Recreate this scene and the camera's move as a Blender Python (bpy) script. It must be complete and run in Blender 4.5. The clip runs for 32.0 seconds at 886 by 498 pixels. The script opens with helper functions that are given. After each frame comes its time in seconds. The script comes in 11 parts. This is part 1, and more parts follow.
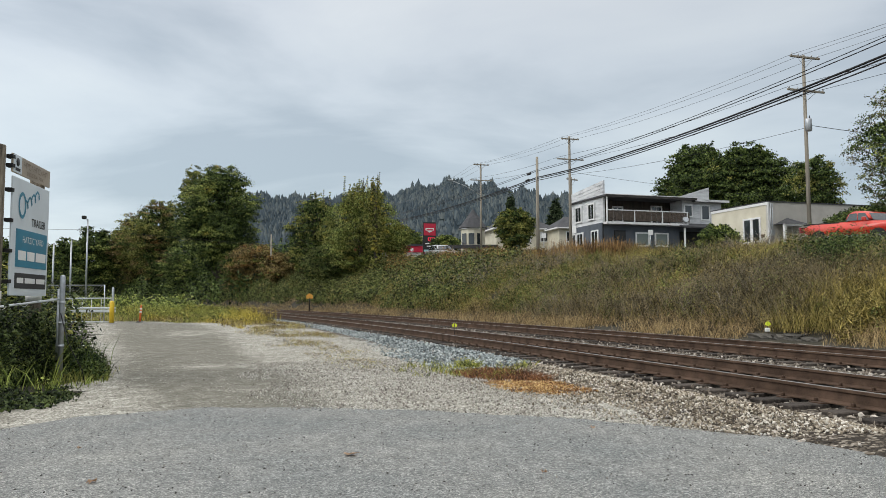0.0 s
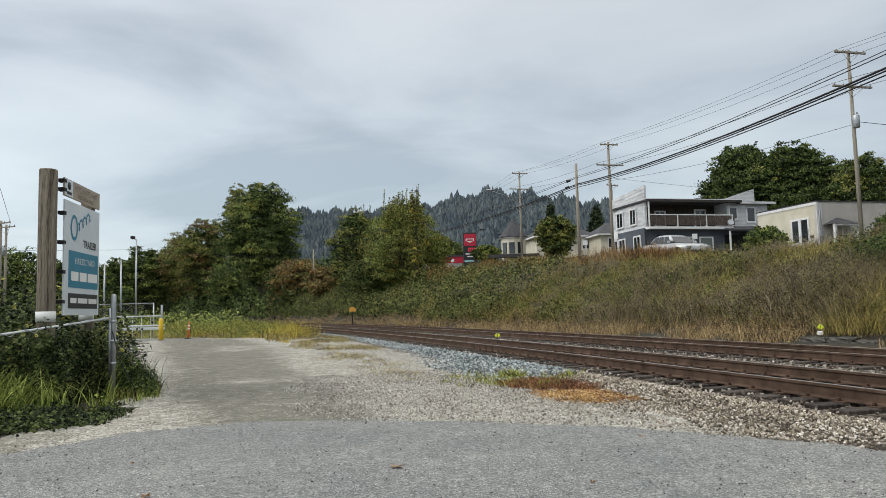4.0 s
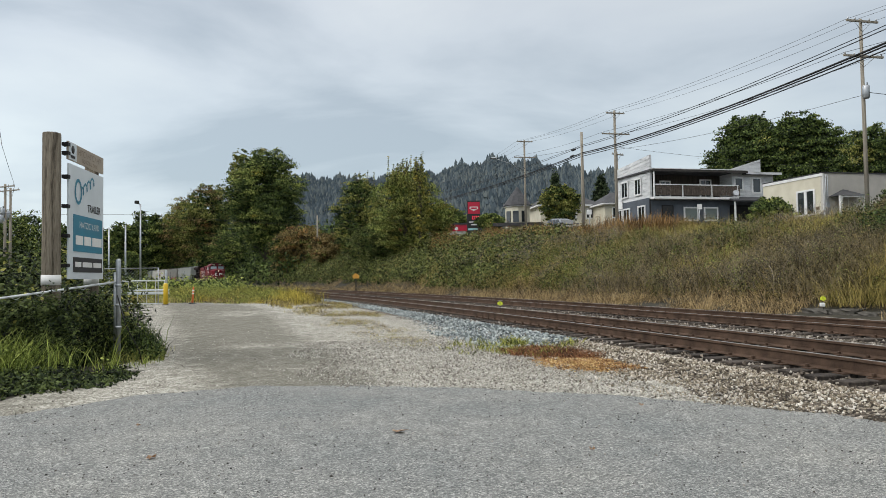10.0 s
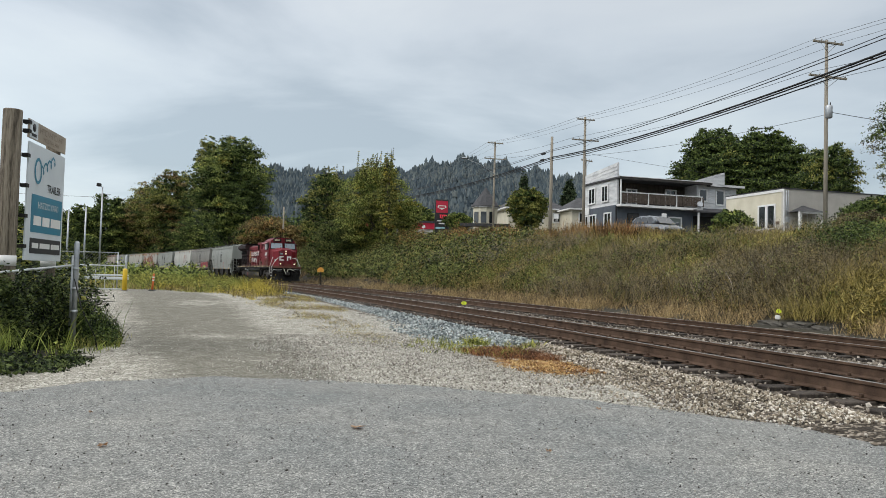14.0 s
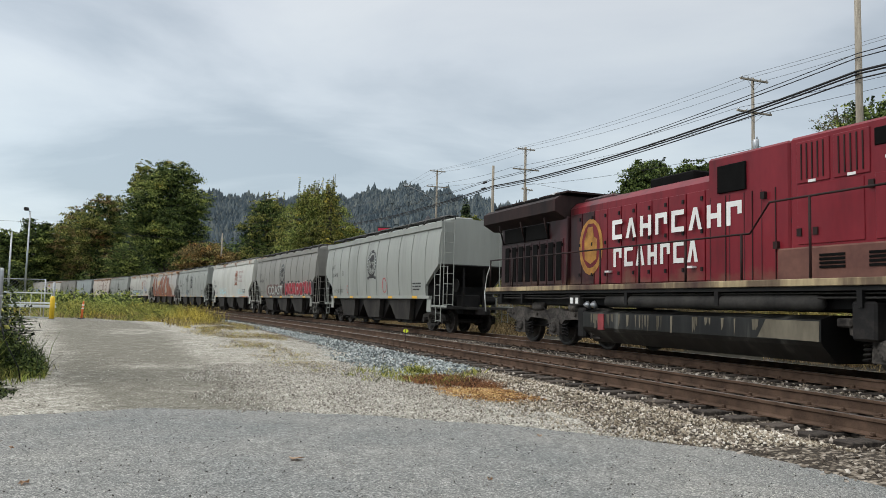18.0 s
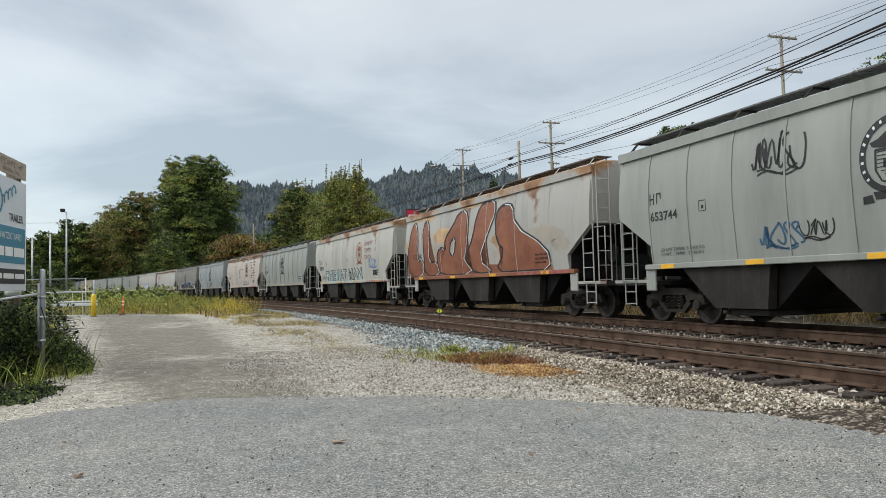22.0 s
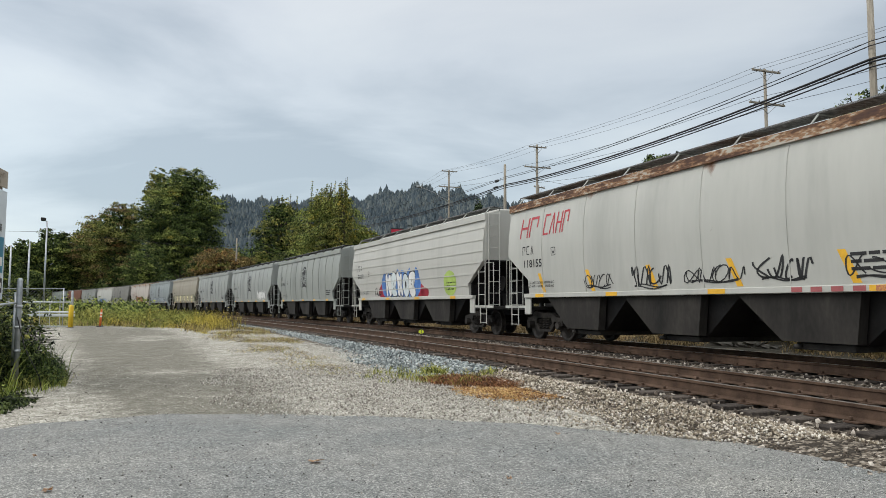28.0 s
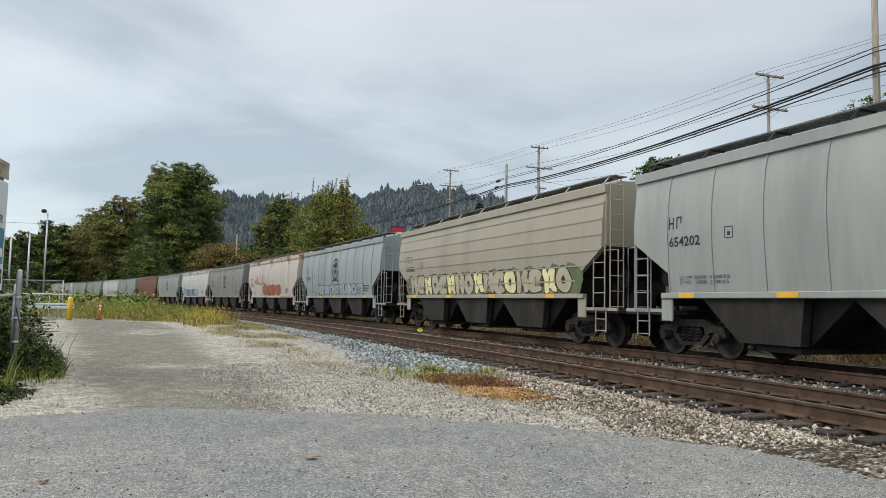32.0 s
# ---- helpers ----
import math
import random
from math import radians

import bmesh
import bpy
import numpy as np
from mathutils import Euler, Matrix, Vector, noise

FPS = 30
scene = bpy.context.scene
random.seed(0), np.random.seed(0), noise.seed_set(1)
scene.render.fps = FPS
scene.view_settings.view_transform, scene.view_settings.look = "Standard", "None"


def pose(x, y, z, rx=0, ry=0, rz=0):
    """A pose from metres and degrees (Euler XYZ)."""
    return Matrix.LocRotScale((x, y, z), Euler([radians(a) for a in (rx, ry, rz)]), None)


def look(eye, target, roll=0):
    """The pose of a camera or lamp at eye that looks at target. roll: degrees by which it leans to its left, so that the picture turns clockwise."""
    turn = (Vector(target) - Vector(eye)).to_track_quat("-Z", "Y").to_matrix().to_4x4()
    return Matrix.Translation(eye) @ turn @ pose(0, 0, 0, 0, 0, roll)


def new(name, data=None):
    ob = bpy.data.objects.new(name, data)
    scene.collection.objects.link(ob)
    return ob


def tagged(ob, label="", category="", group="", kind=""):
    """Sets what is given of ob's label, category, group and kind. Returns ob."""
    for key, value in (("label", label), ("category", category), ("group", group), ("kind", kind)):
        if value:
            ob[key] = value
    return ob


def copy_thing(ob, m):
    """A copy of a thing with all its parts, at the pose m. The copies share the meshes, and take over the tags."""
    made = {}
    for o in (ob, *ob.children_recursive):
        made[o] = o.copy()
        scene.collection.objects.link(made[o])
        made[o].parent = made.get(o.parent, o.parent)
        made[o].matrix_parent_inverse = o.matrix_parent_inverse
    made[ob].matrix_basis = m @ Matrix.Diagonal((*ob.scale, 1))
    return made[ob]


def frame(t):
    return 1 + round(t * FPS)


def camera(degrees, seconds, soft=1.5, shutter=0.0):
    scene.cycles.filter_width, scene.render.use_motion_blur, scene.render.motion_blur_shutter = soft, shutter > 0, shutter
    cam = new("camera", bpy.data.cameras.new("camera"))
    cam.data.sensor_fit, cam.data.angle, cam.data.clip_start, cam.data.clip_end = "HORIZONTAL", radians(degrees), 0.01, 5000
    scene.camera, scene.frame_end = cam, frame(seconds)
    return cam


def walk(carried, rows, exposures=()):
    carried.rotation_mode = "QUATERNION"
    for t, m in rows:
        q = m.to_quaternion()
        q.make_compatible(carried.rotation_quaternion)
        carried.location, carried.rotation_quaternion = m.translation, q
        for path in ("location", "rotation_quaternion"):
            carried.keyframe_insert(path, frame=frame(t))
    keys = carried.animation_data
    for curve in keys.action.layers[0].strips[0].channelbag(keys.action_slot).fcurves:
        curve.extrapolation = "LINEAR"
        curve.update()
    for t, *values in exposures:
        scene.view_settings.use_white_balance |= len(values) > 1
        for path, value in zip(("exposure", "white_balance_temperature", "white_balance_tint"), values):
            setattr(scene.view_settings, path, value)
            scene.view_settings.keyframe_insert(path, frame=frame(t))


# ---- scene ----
EYE_Z = 1.42
# seconds, yaw, pitch, roll of the hand-held camera
PATH = """0 -0 3.93 0.19; 0.5 0.2 4.22 0.67; 1 0.46 4.51 1.09; 1.5 0.87 4.71 1.35; 2 1.3 4.78 1.47; 2.5 1.8 4.75 1.55; 3 2.28 4.7 1.61; 3.5 2.79 4.71 1.56; 5.5 4.59 5.44 1.59; 6 4.87 5.57 1.71; 6.5 5.08 5.67 1.85; 7 5.18 5.78 1.98; 7.5 5.16 5.82 1.97; 8 5 5.66 1.88; 8.5 4.66 5.15 1.67; 9 4.27 4.3 1.48; 9.5 3.89 3.26 1.2; 10 3.55 2.28 0.9; 10.5 3.23 1.62 0.64; 11 2.85 1.28 0.27; 11.5 2.42 1.24 -0.11; 12 2.02 1.37 -0.55; 12.5 1.72 1.59 -0.95; 13 1.5 1.83 -1.24; 13.5 1.24 2.01 -1.43; 14 0.81 2.15 -1.55; 14.5 0.26 2.34 -1.72; 16.5 -2.24 3.63 -2.2; 17 -2.9 3.92 -2.12; 17.5 -3.45 4.22 -1.9; 18 -3.76 4.43 -1.48; 18.5 -3.73 4.53 -0.93; 19 -3.5 4.56 -0.3; 19.5 -3.12 4.48 0.23; 20 -2.68 4.29 0.7; 20.5 -2.25 3.98 1.03; 21 -1.87 3.59 1.29; 21.5 -1.53 3.18 1.41; 22 -1.22 2.81 1.41; 22.5 -1.02 2.54 1.27; 23 -0.87 2.43 1.11; 23.5 -0.85 2.49 0.99; 24 -0.97 2.67 0.84; 24.5 -1.28 2.98 0.53; 26.5 -2.54 4.3 -0.34; 27 -2.6 4.5 -0.33; 27.5 -2.62 4.53 -0.28; 28 -2.59 4.42 -0.18; 28.5 -2.5 4.19 -0.19; 29 -2.37 4.01 -0.32; 29.5 -2.32 3.86 -0.58; 30 -2.41 3.8 -0.9; 30.5 -2.57 3.79 -1.21; 31 -2.71 3.83 -1.31; 31.5 -2.75 3.99 -1.31; 32 -2.66 4.34 -1.2"""
cam = camera(62.69, 32.0, soft=0.5)
walk(cam, [(t, pose(0, 0, EYE_Z, 90 + p, r, w)) for t, w, p, r in
           ([float(v) for v in row.split()] for row in PATH.split(";"))],
     [(0, 0), (3.5, -0.03), (6, -0.09), (7.5, -0.1), (9.5, 0), (17, 0.0), (20, 0.04), (32, 0.03)])

# ---- light ----
world = bpy.data.worlds.new("overcast")
scene.world = world
world.use_nodes = True
wn, wl = world.node_tree.nodes, world.node_tree.links
wn.clear()


def wnode(kind, **values):
    n = wn.new(kind)
    for k, v in values.items():
        n.inputs[k].default_value = v
    return n


SUN_EL, SUN_AZ = radians(42), radians(250)
sky = wn.new("ShaderNodeTexSky")
sky.sky_type, sky.sun_disc = "NISHITA", False
sky.sun_elevation, sky.sun_rotation = SUN_EL, SUN_AZ
coord = wn.new("ShaderNodeTexCoord")
sep = wn.new("ShaderNodeSeparateXYZ")
wl.new(coord.outputs["Generated"], sep.inputs[0])
# brightness of an overcast sky grows towards the zenith
grad = wn.new("ShaderNodeValToRGB")
grad.color_ramp.elements[0].position, grad.color_ramp.elements[0].color = 0.0, (0.52, 0.59, 0.63, 1)
grad.color_ramp.elements[1].position, grad.color_ramp.elements[1].color = 1.0, (1.75, 1.74, 1.70, 1)
e = grad.color_ramp.elements.new(0.16)
e.color = (0.53, 0.60, 0.645, 1)
e = grad.color_ramp.elements.new(0.42)
e.color = (0.58, 0.615, 0.655, 1)
wl.new(sep.outputs["Z"], grad.inputs[0])
# cloud layer: the direction projected on a flat ceiling, so that clouds flatten towards the horizon
zmax = wn.new("ShaderNodeMath")
zmax.operation = "ADD"
zmax.inputs[1].default_value = 0.22
wl.new(sep.outputs["Z"], zmax.inputs[0])
flat = wn.new("ShaderNodeVectorMath")
flat.operation = "DIVIDE"
comb = wn.new("ShaderNodeCombineXYZ")
for k in "XYZ":
    wl.new(zmax.outputs[0], comb.inputs[k])
wl.new(coord.outputs["Generated"], flat.inputs[0])
wl.new(comb.outputs[0], flat.inputs[1])
place = wn.new("ShaderNodeMapping")
place.inputs["Location"].default_value = (3.1, 0.7, 0)
place.inputs["Scale"].default_value = (0.9, 1.25, 0.0)
wl.new(flat.outputs[0], place.inputs[0])
big = wnode("ShaderNodeTexNoise", Scale=0.95, Detail=8.0, Roughness=0.52, Distortion=0.35)
wl.new(place.outputs[0], big.inputs["Vector"])
ramp = wn.new("ShaderNodeValToRGB")
ramp.color_ramp.elements[0].position, ramp.color_ramp.elements[0].color = 0.36, (0.73, 0.76, 0.785, 1)
ramp.color_ramp.elements[1].position, ramp.color_ramp.elements[1].color = 0.64, (1.16, 1.14, 1.10, 1)
e = ramp.color_ramp.elements.new(0.5)
e.color = (1.0, 1.0, 1.0, 1)
wl.new(big.outputs[0], ramp.inputs[0])
mul = wn.new("ShaderNodeMix")
mul.data_type, mul.blend_type = "RGBA", "MULTIPLY"
mul.inputs["Factor"].default_value = 1.0
wl.new(grad.outputs[0], mul.inputs["A"])
wl.new(ramp.outputs[0], mul.inputs["B"])
bg_cloud, bg_sky, both, wout = wnode("ShaderNodeBackground", Strength=1.03), wnode("ShaderNodeBackground", Strength=0.022), wn.new("ShaderNodeAddShader"), wn.new("ShaderNodeOutputWorld")
# the cloud is a little thinner towards the sun's side
side = wn.new("ShaderNodeMath")
side.operation = "MULTIPLY_ADD"
side.inputs[1].default_value, side.inputs[2].default_value = -0.2, 1.0
wl.new(sep.outputs["X"], side.inputs[0])
tilt = wn.new("ShaderNodeVectorMath")
tilt.operation = "SCALE"
wl.new(mul.outputs["Result"], tilt.inputs[0])
wl.new(side.outputs[0], tilt.inputs["Scale"])
wl.new(tilt.outputs[0], bg_cloud.inputs[0])
wl.new(sky.outputs[0], bg_sky.inputs[0])
wl.new(bg_cloud.outputs[0], both.inputs[0])
wl.new(bg_sky.outputs[0], both.inputs[1])
wl.new(both.outputs[0], wout.inputs[0])
sun = new("sun", bpy.data.lights.new("sun", "SUN"))
sun.data.energy, sun.data.angle, sun.data.color = 1.35, radians(35), (1.0, 0.96, 0.9)
sun.matrix_world = look((0, 0, 0), (-math.sin(SUN_AZ) * math.cos(SUN_EL), -math.cos(SUN_AZ) * math.cos(SUN_EL), -math.sin(SUN_EL)))


# ---- materials ----
def ramp_of(nt, factor, stops):
    r = nt.nodes.new("ShaderNodeValToRGB")
    while len(r.color_ramp.elements) < len(stops):
        r.color_ramp.elements.new(0.5)
    for el, (p, c) in zip(r.color_ramp.elements, stops):
        el.position, el.color = p, (*c, 1)
    nt.links.new(factor, r.inputs[0])
    return r.outputs[0]


def surf(name, stops, scale=4.0, rough=0.8, bump=0.2, grain=40.0, metal=0.0, stretch=(1, 1, 1), fine=0.25, island=0.0, thing=0.0, world_space=False, spec=0.5, depth=0.01):
    """A surface: colour by a coarse noise, broken up by a fine one, with relief."""
    m = bpy.data.materials.new(name)
    m.use_nodes = True
    nt = m.node_tree
    b = nt.nodes["Principled BSDF"]
    tc = nt.nodes.new("ShaderNodeTexCoord")
    mp = nt.nodes.new("ShaderNodeMapping")
    mp.inputs["Scale"].default_value = stretch
    if world_space:
        geo = nt.nodes.new("ShaderNodeNewGeometry")
        nt.links.new(geo.outputs["Position"], mp.inputs[0])
    else:
        nt.links.new(tc.outputs["Object"], mp.inputs[0])
    n1 = nt.nodes.new("ShaderNodeTexNoise")
    n1.inputs["Scale"].default_value, n1.inputs["Detail"].default_value, n1.inputs["Roughness"].default_value = scale, 5, 0.6
    n2 = nt.nodes.new("ShaderNodeTexNoise")
    n2.inputs["Scale"].default_value, n2.inputs["Detail"].default_value = grain, 3
    nt.links.new(mp.outputs[0], n1.inputs["Vector"])
    nt.links.new(mp.outputs[0], n2.inputs["Vector"])
    mix = nt.nodes.new("ShaderNodeMath")
    mix.operation = "MULTIPLY_ADD"
    mix.inputs[1].default_value = fine
    sub = nt.nodes.new("ShaderNodeMath")
    sub.operation = "SUBTRACT"
    sub.inputs[1].default_value = 0.5
    nt.links.new(n2.outputs[0], sub.inputs[0])
    nt.links.new(sub.outputs[0], mix.inputs[0])
    nt.links.new(n1.outputs[0], mix.inputs[2])
    fac = mix.outputs[0]
    for amount, source in ((island, "island"), (thing, "thing")):
        if amount:
            src = nt.nodes.new("ShaderNodeNewGeometry").outputs["Random Per Island"] if source == "island" else nt.nodes.new("ShaderNodeObjectInfo").outputs["Random"]
            s2 = nt.nodes.new("ShaderNodeMath")
            s2.operation = "SUBTRACT"
            s2.inputs[1].default_value = 0.5
            nt.links.new(src, s2.inputs[0])
            a = nt.nodes.new("ShaderNodeMath")
            a.operation = "MULTIPLY_ADD"
            a.inputs[1].default_value = amount
            nt.links.new(s2.outputs[0], a.inputs[0])
            nt.links.new(fac, a.inputs[2])
            fac = a.outputs[0]
    col = ramp_of(nt, fac, stops)
    nt.links.new(col, b.inputs["Base Color"])
    b.inputs["Roughness"].default_value, b.inputs["Metallic"].default_value = rough, metal
    b.inputs["Specular IOR Level"].default_value = spec
    if bump:
        bp = nt.nodes.new("ShaderNodeBump")
        bp.inputs["Strength"].default_value, bp.inputs["Distance"].default_value = bump, depth
        nt.links.new(n2.outputs[0], bp.inputs["Height"])
        nt.links.new(bp.outputs[0], b.inputs["Normal"])
    return m


def two(c, d=0.25):
    """Stops round one colour."""
    return [(0.3, tuple(v * (1 - d) for v in c)), (0.7, tuple(min(1, v * (1 + d)) for v in c))]


def leaf_mat(name, a, b, c=None):
    tint = lambda v, k: (v[0] * k * 1.04, v[1] * k, v[2] * k * 0.82)
    m = surf(name, [(0.2, tint(a, 0.55)), (0.5, tint(b, 1.38)), (0.8, tint(c or b, 2.05))], scale=0.7, grain=3.0, rough=0.6, bump=0, island=0.85, fine=0.8, world_space=True, spec=0.15)
    # some of the light shines through a leaf
    nt = m.node_tree
    b = nt.nodes["Principled BSDF"]
    through_leaf, mix = nt.nodes.new("ShaderNodeBsdfTranslucent"), nt.nodes.new("ShaderNodeMixShader")
    mix.inputs[0].default_value = 0.14
    nt.links.new(b.inputs["Base Color"].links[0].from_socket, through_leaf.inputs["Color"])
    nt.links.new(b.outputs[0], mix.inputs[1])
    nt.links.new(through_leaf.outputs[0], mix.inputs[2])
    nt.links.new(mix.outputs[0], nt.nodes["Material Output"].inputs["Surface"])
    return m



def chips(nt, vector, scale):
    """A random value for each chip of stone, and the distance from its middle."""
    v = nt.nodes.new("ShaderNodeTexVoronoi")
    v.inputs["Scale"].default_value = scale
    nt.links.new(vector, v.inputs["Vector"])
    sp = nt.nodes.new("ShaderNodeSeparateColor")
    nt.links.new(v.outputs["Color"], sp.inputs[0])
    return sp.outputs[0], v.outputs["Distance"]


def noise_of(nt, vector, scale, detail=4.0, rough=0.6):
    n = nt.nodes.new("ShaderNodeTexNoise")
    n.inputs["Scale"].default_value, n.inputs["Detail"].default_value, n.inputs["Roughness"].default_value = scale, detail, rough
    nt.links.new(vector, n.inputs["Vector"])
    return n.outputs[0]


def calc(nt, op, a, b, c=None):
    m = nt.nodes.new("ShaderNodeMath")
    m.operation = op
    for i, v in enumerate((a, b, c)):
        if isinstance(v, (int, float)):
            m.inputs[i].default_value = v
        elif v is not None:
            nt.links.new(v, m.inputs[i])
    return m.outputs[0]


def blend(nt, factor, a, b, mode="MIX"):
    m = nt.nodes.new("ShaderNodeMix")
    m.data_type, m.blend_type = "RGBA", mode
    for key, v in (("Factor", factor), ("A", a), ("B", b)):
        if isinstance(v, (int, float)):
            m.inputs[key].default_value = v
        else:
            nt.links.new(v, m.inputs[key])
    return m.outputs["Result"]


def relief(nt, height, strength, depth):
    bp = nt.nodes.new("ShaderNodeBump")
    bp.inputs["Strength"].default_value, bp.inputs["Distance"].default_value = strength, depth
    nt.links.new(height, bp.inputs["Height"])
    nt.links.new(bp.outputs[0], nt.nodes["Principled BSDF"].inputs["Normal"])


def grounded(name, rough):
    m = bpy.data.materials.new(name)
    m.use_nodes = True
    m.node_tree.nodes["Principled BSDF"].inputs["Roughness"].default_value = rough
    m.node_tree.nodes["Principled BSDF"].inputs["Specular IOR Level"].default_value = 0.3
    return m, m.node_tree, m.node_tree.nodes.new("ShaderNodeNewGeometry").outputs["Position"]


def worn_asphalt():
    """Old asphalt whose stone chips show one by one, with paler worn and darker tarry patches."""
    m, nt, at = grounded("asphalt", 0.8)
    fine, edge_ = chips(nt, at, 120)
    stone_, _ = chips(nt, at, 62)
    grain = calc(nt, "MULTIPLY_ADD", fine, 0.62, calc(nt, "MULTIPLY", stone_, 0.38))
    patch = noise_of(nt, at, 0.55, 5)
    mid = noise_of(nt, at, 4.5, 4, 0.65)
    grain = calc(nt, "ADD", grain, calc(nt, "MULTIPLY", calc(nt, "SUBTRACT", mid, 0.5), 0.3))
    col = ramp_of(nt, grain, [(0.12, (0.065, 0.068, 0.068)), (0.36, (0.14, 0.144, 0.142)), (0.58, (0.206, 0.211, 0.205)), (0.76, (0.305, 0.308, 0.298)), (0.94, (0.53, 0.525, 0.50))])
    tone = ramp_of(nt, patch, [(0.33, (0.86, 0.89, 0.89)), (0.5, (1.0, 1.0, 0.98)), (0.68, (1.17, 1.15, 1.10))])
    nt.links.new(blend(nt, 1.0, col, tone, "MULTIPLY"), nt.nodes["Principled BSDF"].inputs["Base Color"])
    relief(nt, calc(nt, "SUBTRACT", fine, edge_), 0.55, 0.004)
    return m


ASPHALT = worn_asphalt()
ROADTAR = surf("highway_asphalt", two((0.12, 0.12, 0.12)), scale=0.7, grain=60, world_space=True)
STEEL_BROWN = surf("rail_rust", [(0.3, (0.045, 0.028, 0.019)), (0.7, (0.125, 0.080, 0.056))], scale=3, grain=60, rough=0.8, bump=0.3, spec=0.2)
STEEL_TOP = surf("rail_polished", two((0.42, 0.40, 0.38), 0.15), scale=2, grain=30, rough=0.32, metal=0.9, bump=0.05)
TIE = surf("creosote_tie", [(0.3, (0.024, 0.021, 0.019)), (0.7, (0.095, 0.08, 0.068))], scale=6, grain=50, stretch=(1, 4, 4), rough=0.9, thing=0.3, spec=0.15)
STONE = surf("ballast_stone", [(0.1, (0.05, 0.038, 0.028)), (0.45, (0.165, 0.135, 0.105)), (0.65, (0.28, 0.24, 0.195)), (0.95, (0.56, 0.51, 0.45))], scale=1.0, grain=30, rough=0.9, bump=0.3, island=0.9, world_space=True)
STONE_BLUE = surf("new_ballast_stone", [(0.1, (0.07, 0.085, 0.09)), (0.5, (0.23, 0.262, 0.262)), (0.95, (0.52, 0.56, 0.55))], scale=1.0, grain=30, rough=0.9, bump=0.3, island=0.9, world_space=True)
CONCRETE = surf("weathered_concrete", [(0.3, (0.04, 0.037, 0.031)), (0.7, (0.125, 0.115, 0.098))], scale=2, grain=30, rough=0.9)
WOODPOLE = surf("weathered_pole", [(0.3, (0.19, 0.165, 0.13)), (0.7, (0.36, 0.325, 0.265))], scale=3, grain=25, stretch=(3, 3, 0.25), rough=0.9, bump=0.4)
GALV = surf("galvanised_steel", two((0.42, 0.44, 0.46), 0.2), scale=6, grain=60, rough=0.45, metal=0.7, bump=0.05)
BLACKISH = surf("black_rubber", two((0.012, 0.012, 0.013), 0.3), rough=0.6, bump=0.1)


# ---- building helpers ----
def link_mesh(name, me, material=None, parent=None, label="", smooth=False):
    ob = new(name, me)
    if material:
        for m in (material if isinstance(material, (list, tuple)) else [material]):
            me.materials.append(m)
    if smooth:
        me.polygons.foreach_set("use_smooth", [True] * len(me.polygons))
    if parent:
        ob.parent = parent
    if label:
        ob["label"] = label
    return ob


def part(name, bm, material, parent=None, label="", smooth=False):
    """Links a bmesh as one mesh object under a thing or a part."""
    me = bpy.data.meshes.new(name)
    bmesh.ops.recalc_face_normals(bm, faces=bm.faces)
    bm.to_mesh(me)
    bm.free()
    return link_mesh(name, me, material, parent, label, smooth)


def np_mesh(name, verts, faces, material=None, parent=None, smooth=False, zones=None):
    """A mesh from arrays: verts n x 3, faces m x 3 or m x 4."""
    me = bpy.data.meshes.new(name)
    faces = np.asarray(faces, dtype=np.int32)
    k = faces.shape[1]
    me.vertices.add(len(verts))
    me.vertices.foreach_set("co", np.asarray(verts, dtype=np.float32).ravel())
    me.loops.add(faces.size)
    me.loops.foreach_set("vertex_index", faces.ravel())
    me.polygons.add(len(faces))
    me.polygons.foreach_set("loop_start", np.arange(0, faces.size, k, dtype=np.int32))
    me.polygons.foreach_set("loop_total", np.full(len(faces), k, dtype=np.int32))
    ob = link_mesh(name, me, material, parent)
    if zones is not None:
        me.polygons.foreach_set("material_index", np.asarray(zones, dtype=np.int32))
    me.polygons.foreach_set("use_smooth", np.full(len(faces), smooth))
    me.update(calc_edges=True)
    me.validate()
    return ob


def thing(name, m, label, category, group=""):
    """An Empty at the base of a thing."""
    ob = new(name)
    ob.empty_display_size = 0.3
    ob.matrix_world = m
    return tagged(ob, label, category, group)


def box(bm, x0, x1, y0, y1, z0, z1, bevel=0.0):
    v = [bm.verts.new((x, y, z)) for x in (x0, x1) for y in (y0, y1) for z in (z0, z1)]
    fs = [bm.faces.new([v[i] for i in q]) for q in ((0, 1, 3, 2), (4, 6, 7, 5), (0, 4, 5, 1), (2, 3, 7, 6), (0, 2, 6, 4), (1, 5, 7, 3))]
    if bevel:
        es = list({e for f in fs for e in f.edges})
        bmesh.ops.bevel(bm, geom=es, offset=bevel, segments=1, affect="EDGES")
    return fs


def boxed(name, dims, material, parent=None, label="", bevel=0.0, at=None):
    bm = bmesh.new()
    box(bm, *dims, bevel=bevel)
    ob = part(name, bm, material, parent, label)
    if at is not None:
        ob.matrix_local = at
    return ob


